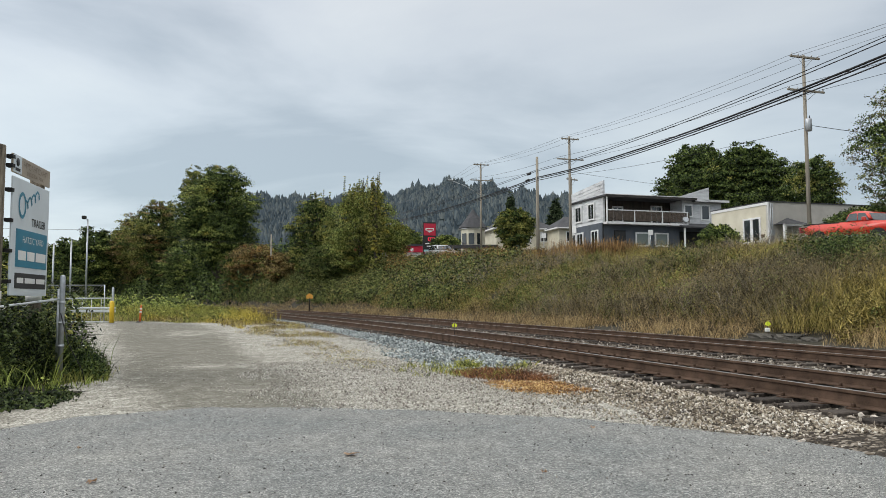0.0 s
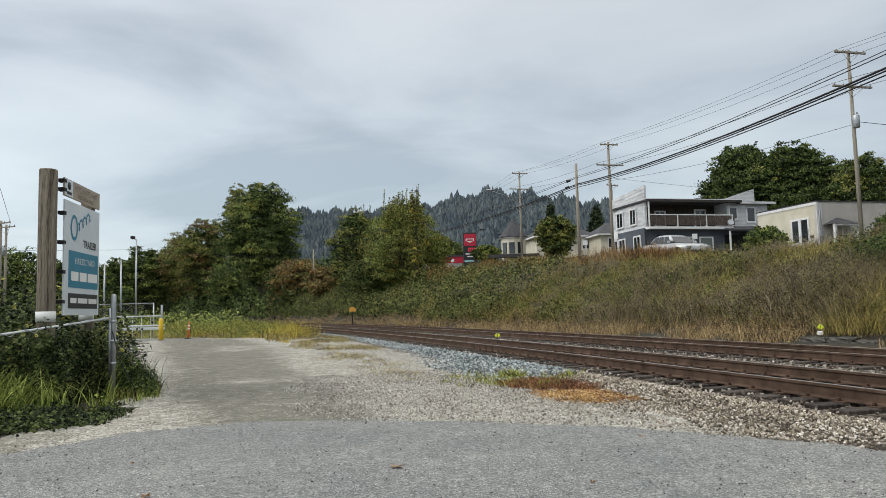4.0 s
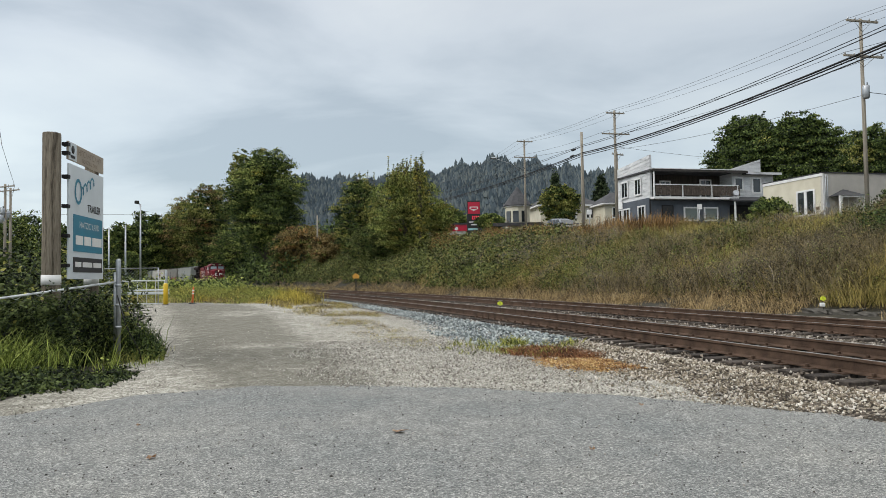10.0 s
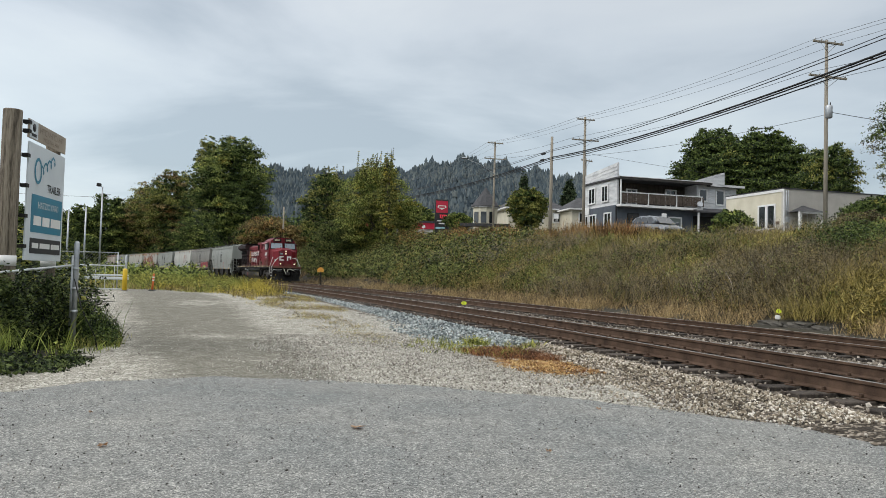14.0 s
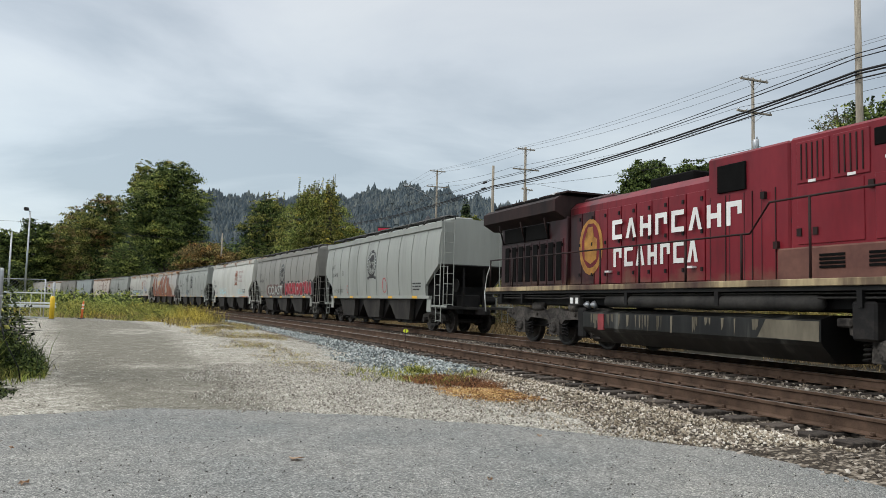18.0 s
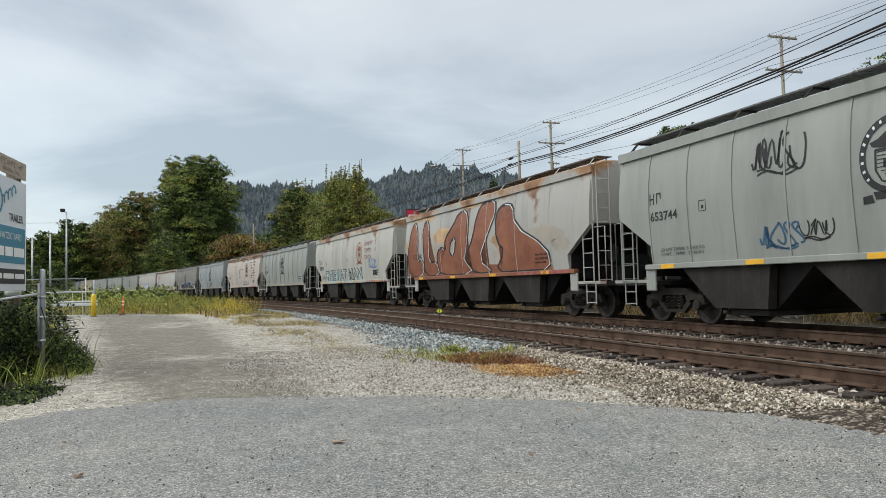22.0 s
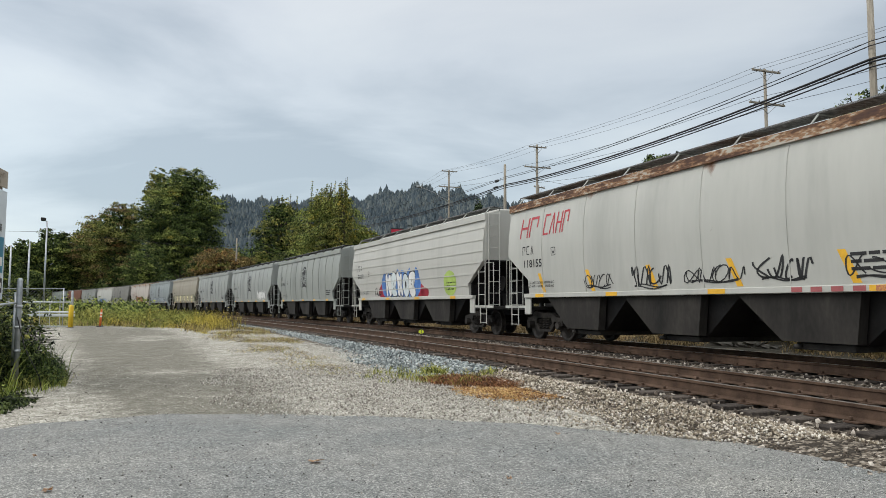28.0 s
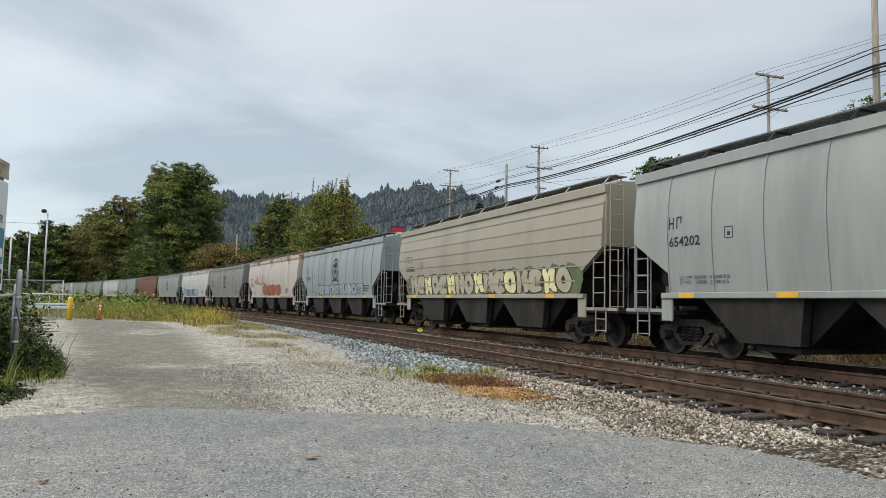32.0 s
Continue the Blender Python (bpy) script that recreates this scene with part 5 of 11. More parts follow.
# ---- train ----
SPEED = 19.36
BLACK_PAINT = surf("black_underframe_paint", [(0.3, (0.005, 0.005, 0.005)), (0.55, (0.012, 0.011, 0.011)), (0.85, (0.038, 0.033, 0.028))], scale=2, grain=20, rough=0.6, bump=0.2, spec=0.25)
HOPPER_DARK = surf("lit_black_hopper_paint", [(0.3, (0.012, 0.011, 0.010)), (0.55, (0.030, 0.027, 0.024)), (0.8, (0.065, 0.058, 0.05))], scale=1.3, grain=14, stretch=(1, 1, 0.4), rough=0.75, spec=0.25)
DARK_GREY = surf("dirty_dark_grey", [(0.3, (0.014, 0.014, 0.014)), (0.7, (0.055, 0.052, 0.048))], scale=1.5, grain=15, rough=0.8, spec=0.2)
WHEEL = surf("wheel_steel", [(0.3, (0.012, 0.010, 0.009)), (0.7, (0.05, 0.043, 0.037))], scale=5, grain=30, rough=0.6, metal=0.3)
GRATING = surf("walkway_grating", [(0.42, (0.03, 0.03, 0.03)), (0.58, (0.22, 0.22, 0.22))], scale=14, grain=60, stretch=(4, 0.3, 1), rough=0.7)
TRUCK_STEEL = surf("dusty_cast_steel", [(0.3, (0.010, 0.009, 0.008)), (0.55, (0.028, 0.025, 0.022)), (0.8, (0.075, 0.066, 0.056))], scale=3, grain=25, rough=0.75, spec=0.25)
LOCO_CAST = surf("grey_dusty_cast_steel", [(0.28, (0.012, 0.011, 0.010)), (0.5, (0.05, 0.045, 0.041)), (0.8, (0.14, 0.125, 0.11))], scale=2.2, grain=18, fine=0.5, rough=0.8, spec=0.25)
INK = surf("black_stencil_paint", two((0.02, 0.02, 0.021), 0.2), rough=0.6, bump=0)
WHITE_PAINT = surf("white_paint", two((0.72, 0.72, 0.70), 0.12), scale=1.2, rough=0.5, bump=0.03)
NAME_RED = surf("dull_red_lettering_paint", two((0.24, 0.035, 0.04), 0.2), rough=0.6, bump=0)
RED_PAINT = surf("red_lettering_paint", two((0.42, 0.04, 0.05), 0.15), rough=0.5, bump=0)
YELLOW_REFL = surf("yellow_reflector", two((0.72, 0.40, 0.03), 0.12), rough=0.4, bump=0)
REFL_RED = surf("red_reflector", two((0.33, 0.09, 0.09), 0.15), rough=0.4, bump=0)
GRAF_BLUE = surf("blue_spray", two((0.06, 0.16, 0.42), 0.4), scale=1.5, rough=0.5, bump=0)
GRAF_BLUE_DARK = surf("dark_blue_spray", two((0.03, 0.09, 0.16), 0.2), rough=0.5, bump=0)
GRAF_CYAN = surf("cyan_spray", two((0.35, 0.62, 0.66), 0.2), scale=1.5, rough=0.5, bump=0)
GRAF_PALE = surf("pale_blue_white_spray", two((0.60, 0.66, 0.67), 0.1), rough=0.5, bump=0)
RUST_DARK = surf("dark_rust_stain", [(0.3, (0.06, 0.03, 0.024)), (0.7, (0.17, 0.085, 0.06))], scale=4, grain=20, rough=0.9, bump=0)
RUST_TAN = surf("tan_rust_stain", [(0.3, (0.26, 0.19, 0.12)), (0.7, (0.38, 0.30, 0.2))], scale=4, grain=20, rough=0.9, bump=0)
HALO = surf("dull_red_spray_halo", two((0.14, 0.085, 0.08), 0.25), scale=2.5, grain=14, fine=0.6, rough=0.7, bump=0)
PALE_SAND = surf("pale_sand_spray", two((0.42, 0.38, 0.28), 0.15), scale=2, rough=0.6, bump=0)
MOSS_SPRAY = surf("moss_green_spray", two((0.12, 0.15, 0.07), 0.4), scale=2, rough=0.6, bump=0)
GRAF_DULL = surf("dull_white_spray", two((0.36, 0.37, 0.34), 0.2), scale=2, grain=10, fine=0.5, rough=0.6, bump=0)
GRAF_NAVY = surf("navy_spray", [(0.35, (0.012, 0.016, 0.03)), (0.6, (0.035, 0.07, 0.2))], scale=1.2, grain=6, rough=0.5, bump=0)
GRAF_RED = surf("crimson_spray", two((0.30, 0.012, 0.03), 0.3), scale=1.5, rough=0.5, bump=0)
GRAF_YELLOW = surf("pale_yellow_spray", two((0.72, 0.66, 0.36), 0.2), scale=1.5, rough=0.5, bump=0)
GRAF_GREEN = surf("green_spray", two((0.33, 0.45, 0.10), 0.3), scale=1.5, rough=0.5, bump=0)
GRAF_BROWN = surf("brown_spray", two((0.28, 0.10, 0.05), 0.35), scale=1.5, rough=0.5, bump=0)
MURAL_ORANGE = surf("orange_mural_spray", [(0.3, (0.16, 0.05, 0.026)), (0.7, (0.30, 0.115, 0.055))], scale=0.7, grain=6, rough=0.55, bump=0)
GRAF_SAND = surf("sand_spray", two((0.42, 0.28, 0.15), 0.3), scale=1.5, rough=0.5, bump=0)
SAND_GREY = surf("sand_grey_spray", two((0.36, 0.33, 0.28), 0.15), scale=1.5, rough=0.6, bump=0)
GRAF_GREY = surf("grey_spray", two((0.30, 0.34, 0.37), 0.3), scale=1.5, rough=0.5, bump=0)


def wagon_paint(name, base, streak=0.18, rust=0.0, rust_scale=0.55):
    """Wagon paint with soft streaks running down and, for old wagons, patches of rust."""
    lo, hi = tuple(v * (1 - streak) for v in base), tuple(min(1, v * (1 + streak * 0.7)) for v in base)
    m = surf(name, [(0.28, lo), (0.5, base), (0.78, hi)], scale=1.1, grain=7, stretch=(1, 1, 0.16), rough=0.55, bump=0.04, fine=0.3)
    if rust:
        nt = m.node_tree
        b = nt.nodes["Principled BSDF"]
        col = b.inputs["Base Color"].links[0].from_socket
        tc = nt.nodes.new("ShaderNodeTexCoord")
        mp = nt.nodes.new("ShaderNodeMapping")
        mp.inputs["Scale"].default_value = (1, 1, 0.8)
        mp.inputs["Location"].default_value = (rust * 31, 0, 0)
        nt.links.new(tc.outputs["Object"], mp.inputs[0])
        n = nt.nodes.new("ShaderNodeTexNoise")
        n.inputs["Scale"].default_value, n.inputs["Detail"].default_value, n.inputs["Roughness"].default_value = rust_scale, 8, 0.62
        nt.links.new(mp.outputs[0], n.inputs["Vector"])
        # old paint fails first along the top edge
        sp = nt.nodes.new("ShaderNodeSeparateXYZ")
        nt.links.new(tc.outputs["Object"], sp.inputs[0])
        mr = nt.nodes.new("ShaderNodeMapRange")
        mr.inputs["From Min"].default_value, mr.inputs["From Max"].default_value, mr.inputs["To Max"].default_value = 3.7, 4.3, 0.16
        nt.links.new(sp.outputs["Z"], mr.inputs["Value"])
        ad = nt.nodes.new("ShaderNodeMath")
        ad.operation = "ADD"
        nt.links.new(n.outputs[0], ad.inputs[0])
        nt.links.new(mr.outputs[0], ad.inputs[1])
        k = nt.nodes.new("ShaderNodeMapRange")
        k.inputs["From Min"].default_value, k.inputs["From Max"].default_value = 0.70 - rust, 0.78 - rust
        nt.links.new(ad.outputs[0], k.inputs["Value"])
        mixer = nt.nodes.new("ShaderNodeMix")
        mixer.data_type = "RGBA"
        nt.links.new(k.outputs[0], mixer.inputs["Factor"])
        nt.links.new(col, mixer.inputs["A"])
        rust_col = ramp_of(nt, n.outputs[0], [(0.5, (0.36, 0.20, 0.09)), (0.66, (0.12, 0.05, 0.03))])
        nt.links.new(rust_col, mixer.inputs["B"])
        nt.links.new(mixer.outputs["Result"], b.inputs["Base Color"])
    return m


PAINTS = {
    "grey": wagon_paint("grey_wagon_paint", (0.275, 0.29, 0.268)),
    "warmgrey": wagon_paint("warm_grey_wagon_paint", (0.215, 0.212, 0.192)),
    "bluegrey": wagon_paint("pale_blue_grey_wagon_paint", (0.275, 0.307, 0.307)),
    "light": wagon_paint("light_grey_wagon_paint", (0.30, 0.315, 0.298)),
    "white": wagon_paint("off_white_wagon_paint", (0.46, 0.465, 0.43), 0.16, 0.05),
    "rusty": wagon_paint("rust_stained_white_wagon_paint", (0.41, 0.41, 0.37), 0.18, 0.11),
    "veryrusty": wagon_paint("heavily_rusted_white_wagon_paint", (0.46, 0.42, 0.375), 0.16, 0.10),
    "pale": wagon_paint("pale_white_wagon_paint", (0.43, 0.43, 0.395), 0.14, 0.06),
    "cream": wagon_paint("cream_wagon_paint", (0.325, 0.295, 0.235), 0.14),
    "ivory": wagon_paint("ivory_wagon_paint", (0.44, 0.435, 0.40), 0.12),
    "sand": wagon_paint("sand_stained_pale_paint", (0.36, 0.355, 0.33), 0.2, 0.12),
    "brown": wagon_paint("oxide_brown_wagon_paint", (0.17, 0.075, 0.05), 0.2),
    "green": wagon_paint("grey_green_wagon_paint", (0.26, 0.30, 0.27), 0.2),
}
SIDE = [(1.42, 1.53), (1.7, 1.56), (2.25, 1.6), (2.75, 1.62), (3.3, 1.6), (3.8, 1.54), (4.12, 1.46)]


def side_y(z):
    return float(np.interp(z, [p[0] for p in SIDE], [p[1] for p in SIDE]))


def decal(name, bm, material, parent, layer=1, label="", flat=None):
    """A flat mesh in the xz plane laid on the near side of a wagon."""
    if flat is None:
        # the foot of the body lies at 1.42
        for v in bm.verts:
            if v.co.z < 2.6:
                v.co.z = max(1.435, 2.6 - (2.6 - v.co.z) * 0.82)
        for z, _ in SIDE[1:-1]:
            bmesh.ops.bisect_plane(bm, geom=bm.verts[:] + bm.edges[:] + bm.faces[:], plane_co=(0, 0, z), plane_no=(0, 0, 1))
    for v in bm.verts:
        v.co.y = -(side_y(v.co.z) if flat is None else flat) - 0.004 * layer
    bmesh.ops.recalc_face_normals(bm, faces=bm.faces)
    if bm.faces and sum(f.normal.y * f.calc_area() for f in bm.faces) > 0:
        bmesh.ops.reverse_faces(bm, faces=bm.faces)
    me = bpy.data.meshes.new(name)
    bm.to_mesh(me)
    bm.free()
    return link_mesh(name, me, material, parent, label)


def text_bm(text, size, x, z, shear=0.0, bold=0.0, squeeze=1.0):
    """Letters of the built-in font as a flat bmesh in the xz plane, from (x, z) on."""
    cu = bpy.data.curves.new("letters", "FONT")
    cu.body, cu.size, cu.shear, cu.offset = text, size, shear, bold
    cu.resolution_u = 2
    ob = new("letters", cu)
    bpy.context.view_layer.update()
    me = bpy.data.meshes.new_from_object(ob.evaluated_get(bpy.context.evaluated_depsgraph_get()))
    bm = bmesh.new()
    bm.from_mesh(me)
    for v in bm.verts:
        v.co = Vector((x + v.co.x * squeeze, 0, z + v.co.y))
    bpy.data.objects.remove(ob)
    bpy.data.curves.remove(cu)
    bpy.data.meshes.remove(me)
    return bm


def poly(bm, pts):
    """One flat face in the xz plane."""
    f = bm.faces.new([bm.verts.new((x, 0, z)) for x, z in pts])
    bmesh.ops.triangulate(bm, faces=[f])


def bars(x, z, widths, height, gap=0.05):
    """Plain bars that stand for lettering."""
    bm = bmesh.new()
    for w in widths:
        poly(bm, [(x, z), (x + w, z), (x + w, z + height), (x, z + height)])
        x += w + gap
    return bm


def letter_bars(x, z, count, w, h, gap, slant=0.0, t=None):
    """Plain painted signs in a row: frames, wedges and uprights, no real letters."""
    bm = bmesh.new()
    t = t or 0.2 * min(w, h * 0.6)
    for i in range(count):
        a = x + i * (w + gap)
        P = lambda u, v: (a + u * w + slant * v * h, z + v * h)
        e, f = t / w, t / h
        kind = (i * 5 + count) % 4
        if kind == 0:
            parts_ = [[(0, 0), (1, 0), (1, f), (0, f)], [(0, 1 - f), (1, 1 - f), (1, 1), (0, 1)], [(0, f), (e, f), (e, 1 - f), (0, 1 - f)]]
        elif kind == 1:
            parts_ = [[(0, 0), (e, 0), (0.5 + e * 0.5, 1), (0.5 - e * 0.5, 1)], [(1 - e, 0), (1, 0), (0.5 + e * 0.5, 1), (0.5, 1 - f)]]
        elif kind == 2:
            parts_ = [[(0, 0), (e, 0), (e, 1), (0, 1)], [(1 - e, 0), (1, 0), (1, 1), (1 - e, 1)], [(e, 0.5 - f / 2), (1 - e, 0.5 - f / 2), (1 - e, 0.5 + f / 2), (e, 0.5 + f / 2)]]
        else:
            parts_ = [[(0, 0), (e, 0), (e, 1), (0, 1)], [(e, 1 - f), (1, 1 - f), (1, 1), (e, 1)], [(1 - e, 0.45), (1, 0.45), (1, 1 - f), (1 - e, 1 - f)]]
        for q in parts_:
            poly(bm, [P(*p) for p in q])
    return bm


def blob(cx, cz, rx, rz, rng, n=14, rough=0.16):
    return [(cx + rx * math.cos(2 * math.pi * i / n) * (1 + rng.uniform(-rough, rough)), cz + rz * math.sin(2 * math.pi * i / n) * (1 + rng.uniform(-rough, rough))) for i in range(n)]


def rounded(pts, times=2):
    """Corners cut twice, so that a sprayed outline is soft."""
    for _ in range(times):
        pts = [p for a, b in zip(pts, pts[1:] + pts[:1]) for p in ((a[0] * .75 + b[0] * .25, a[1] * .75 + b[1] * .25), (a[0] * .25 + b[0] * .75, a[1] * .25 + b[1] * .75))]
    return pts


def graffiti(parent, x0, x1, z0, z1, fills, seed, outline=None, back=None, letters=5, label="spray-painted graffiti"):
    """Graffiti as plain chunky shapes: a cloud behind, dark outlines, fills, light strokes."""
    rng = random.Random(seed)
    clampz = lambda pts: [(x, min(4.05, max(1.15, z))) for x, z in pts]
    w, h = (x1 - x0) / letters, z1 - z0
    if back:
        bm = bmesh.new()
        for i in range(letters + 1):
            poly(bm, clampz(blob(x0 + i * w, (z0 + z1) / 2, w * 0.75, h * 0.6, rng)))
        decal("graffiti_cloud", bm, back, parent, 1, label)
    shapes = []
    for i in range(letters):
        a = x0 + i * w
        cut = rng.uniform(0.25, 0.6)
        sh = [(0, 0), (0.3, -0.03), (0.36, 0.32), (0.6, 0.34), (0.66, 0.0), (0.98, 0.04), (1.04, 0.5), (0.9, 0.62), (1.02, 0.96), (0.62, 1.04), (0.55, 0.7), (0.38, 0.72), (0.34, 1.0), (-0.02, 0.95), (0.1, cut)]
        if i % 3 == 1:
            sh = [(0.05, 0), (0.95, 0.02), (1.0, 0.3), (0.45, 0.34), (0.5, 0.5), (0.95, 0.52), (1.02, 0.98), (0.1, 1.03), (-0.03, 0.55)]
        if i % 3 == 2:
            sh = [(0.1, 0.02), (0.4, 0), (0.55, 0.3), (0.8, -0.02), (1.06, 0.08), (0.8, 0.55), (1.0, 1.0), (0.6, 1.02), (0.48, 0.75), (0.3, 1.04), (-0.03, 0.9), (0.2, 0.5)]
        if i % 4 == 3:
            sh = [(0.5 + 0.52 * math.cos(k * 0.698), 0.5 + 0.52 * math.sin(k * 0.698)) for k in range(9)]
        shapes.append(rounded([(a + (u + rng.uniform(-.06, .06)) * w * 1.0, z0 + (v + rng.uniform(-.07, .07)) * h) for u, v in sh]))
    if outline:
        bm = bmesh.new()
        for sh in shapes:
            mx, mz = sum(p[0] for p in sh) / len(sh), sum(p[1] for p in sh) / len(sh)
            poly(bm, clampz([(mx + (x - mx) * 1.12, mz + (z - mz) * 1.12) for x, z in sh]))
        decal("graffiti_outline", bm, outline, parent, 2, label)
    for k, fill in enumerate(fills):
        for i, sh in enumerate(shapes):
            if i % len(fills) == k:
                bm = bmesh.new()
                poly(bm, clampz(sh))
                decal("graffiti_fill", bm, fill, parent, 3, label)
    if outline:
        # inner strokes and drips
        bm = bmesh.new()
        for i, sh in enumerate(shapes):
            a = x0 + i * w
            if i % 4 == 3:
                poly(bm, clampz(blob(a + w * 0.5, (z0 + z1) / 2, w * 0.13, h * 0.16, rng, 10)))
            else:
                stroke(bm, [(a + w * (0.3 + 0.3 * rng.random()), z0 + h * (0.3 + 0.12 * k)) for k in range(4)], 0.022)
            x = a + w * rng.uniform(0.2, 0.8)
            poly(bm, clampz([(x, z0), (x + 0.03, z0), (x + 0.02, z0 - 0.25), (x + 0.01, z0 - 0.25)]))
        tagged(decal("graffiti_detail", bm, outline, parent, 4, label), kind="stuff")


def stroke(bm, pts, t):
    """A brush line of half-width t along points (x, z), with mitred joints."""
    n = len(pts)
    left, right = [], []
    for i, (x, z) in enumerate(pts):
        (xa, za), (xb, zb) = pts[max(0, i - 1)], pts[min(n - 1, i + 1)]
        d = math.hypot(xb - xa, zb - za) or 1
        nx, nz = -(zb - za) / d * t, (xb - xa) / d * t
        left.append((x + nx, min(4.05, max(1.15, z + nz))))
        right.append((x - nx, min(4.05, max(1.15, z - nz))))
    for i in range(n - 1):
        poly(bm, [right[i], right[i + 1], left[i + 1], left[i]])


def scribble(parent, x, z, w, h, material, seed, strokes=7, label="thin spray-painted tag"):
    """A tag of looping brush lines."""
    rng = random.Random(seed)
    bm = bmesh.new()
    n = max(3, strokes // 2 + 1)
    for i in range(n):
        cx, cz = x + w * (i + 0.5) / n, z + h * (0.5 + rng.uniform(-0.08, 0.08))
        rx, rz, p, q, turn = w / n * rng.uniform(0.4, 0.62), h * rng.uniform(0.35, 0.5), rng.choice((1, 1, 2)), rng.choice((1, 2, 3)), rng.uniform(0, 6.3)
        pts = [(cx + rx * math.sin(p * u + turn) + 0.12 * h * (u - 2.2) / 2.2, cz + rz * math.sin(q * u + turn * 0.6)) for u in (4.6 * k / 16 for k in range(17))]
        stroke(bm, pts, 0.016 + 0.008 * (h > 0.55))
    for i in range(2):
        z0 = z + h * rng.uniform(-0.1, 0.15)
        stroke(bm, [(x + w * (0.1 + 0.8 * k / 8), z0 + h * 0.09 * math.sin(k * 0.8 + i)) for k in range(9)], 0.018)
    decal("tag", bm, material, parent, 2, label)


def emblem(parent, x, z, r, flat=None, ring=INK, label="round emblem of dark plain shapes"):
    bm = bmesh.new()
    n = 40
    for a, b, squash in ((r, r * 0.8, 1.12),):
        for i in range(n):
            t0, t1 = 2 * math.pi * i / n, 2 * math.pi * (i + 1) / n
            poly(bm, [(x + a * math.cos(t0), z + a * squash * math.sin(t0)), (x + a * math.cos(t1), z + a * squash * math.sin(t1)), (x + b * math.cos(t1), z + b * squash * math.sin(t1)), (x + b * math.cos(t0), z + b * squash * math.sin(t0))])
    # a low mound over a lined shield with one pointed shape in it, and a ribbon
    poly(bm, [(x - .6 * r, z + .3 * r), (x - .66 * r, z + .42 * r), (x - .4 * r, z + .5 * r), (x - .1 * r, z + .72 * r), (x + .25 * r, z + .74 * r), (x + .5 * r, z + .55 * r), (x + .58 * r, z + .32 * r), (x + .3 * r, z + .24 * r), (x - .3 * r, z + .24 * r)])
    edge_ = [(-.5, .2), (.5, .2), (.5, -.35), (.34, -.66), (0, -.8), (-.34, -.66), (-.5, -.35), (-.5, .2)]
    stroke(bm, [(x + u * r, z + v * r) for u, v in edge_], 0.03 * r) if z - r > 1.3 else None
    for i in range(8):
        zz = z + (0.13 - 0.105 * i) * r
        hw = (0.46 if i < 5 else 0.46 - 0.11 * (i - 4)) * r
        poly(bm, [(x - hw, zz), (x + hw, zz), (x + hw, zz + 0.025 * r), (x - hw, zz + 0.025 * r)])
    leaf_ = [(0, .1), (.09, -.04), (.26, -.08), (.19, -.2), (.27, -.3), (.1, -.34), (.03, -.36), (.03, -.52), (-.03, -.52), (-.03, -.36), (-.1, -.34), (-.27, -.3), (-.19, -.2), (-.26, -.08), (-.09, -.04)]
    poly(bm, [(x + u * r, z + v * r) for u, v in leaf_])
    poly(bm, [(x - .62 * r, z - 1.0 * r), (x + .62 * r, z - 1.0 * r), (x + .55 * r, z - 1.26 * r), (x - .55 * r, z - 1.26 * r)])
    poly(bm, [(x - .95 * r, z - 1.12 * r), (x - .66 * r, z - 1.08 * r), (x - .6 * r, z - 1.36 * r), (x - .95 * r, z - 1.38 * r), (x - .85 * r, z - 1.25 * r)])
    poly(bm, [(x + .95 * r, z - 1.12 * r), (x + .66 * r, z - 1.08 * r), (x + .6 * r, z - 1.36 * r), (x + .95 * r, z - 1.38 * r), (x + .85 * r, z - 1.25 * r)])
    decal("emblem", bm, ring, parent, 2, label, flat=flat)
    bm = bmesh.new()
    for i in range(18):
        a = radians(-35 + 250 * i / 17)
        if i not in (8, 9):
            c, d = math.cos(a), math.sin(a)
            P = lambda k, w: (x + r * (k * c - w * d), z + r * 1.12 * (k * d + w * c))
            poly(bm, [P(0.86, -0.035), P(0.95, -0.035), P(0.95, 0.035), P(0.86, 0.035)])
    tagged(decal("ring_bars", bm, GRAF_PALE, parent, 3, "pale bars round the emblem", flat=flat), kind="stuff")


def lathe_y(bm, profile, x, z, n=24):
    """A turned shape about an axle along y: profile of (y, radius)."""
    rings = [[bm.verts.new((x + r * math.cos(2 * math.pi * j / n), y, z + r * math.sin(2 * math.pi * j / n))) for j in range(n)] for y, r in profile]
    for a, b in zip(rings, rings[1:]):
        for j in range(n):
            bm.faces.new((a[j], a[(j + 1) % n], b[(j + 1) % n], b[j]))
    bm.faces.new(rings[0])
    bm.faces.new(rings[-1][::-1])


def wheel(parent, x, r, side):
    """One railway wheel: tread, flange, dished plate and hub; y by side."""
    bm = bmesh.new()
    y = 0.753 * side
    s = side
    lathe_y(bm, [(y + s * 0.075, 0.10), (y + s * 0.075, 0.13), (y + s * 0.03, 0.16), (y - s * 0.01, r * 0.72), (y + s * 0.055, r * 0.86), (y + s * 0.065, r - 0.03), (y + s * 0.06, r), (y - s * 0.055, r + 0.004), (y - s * 0.06, r + 0.028), (y - s * 0.085, r + 0.024), (y - s * 0.085, r * 0.86), (y - s * 0.03, r * 0.7), (y - s * 0.08, 0.13), (y - s * 0.08, 0.1)], x, r, 22)
    return part("wheel", bm, WHEEL, parent)


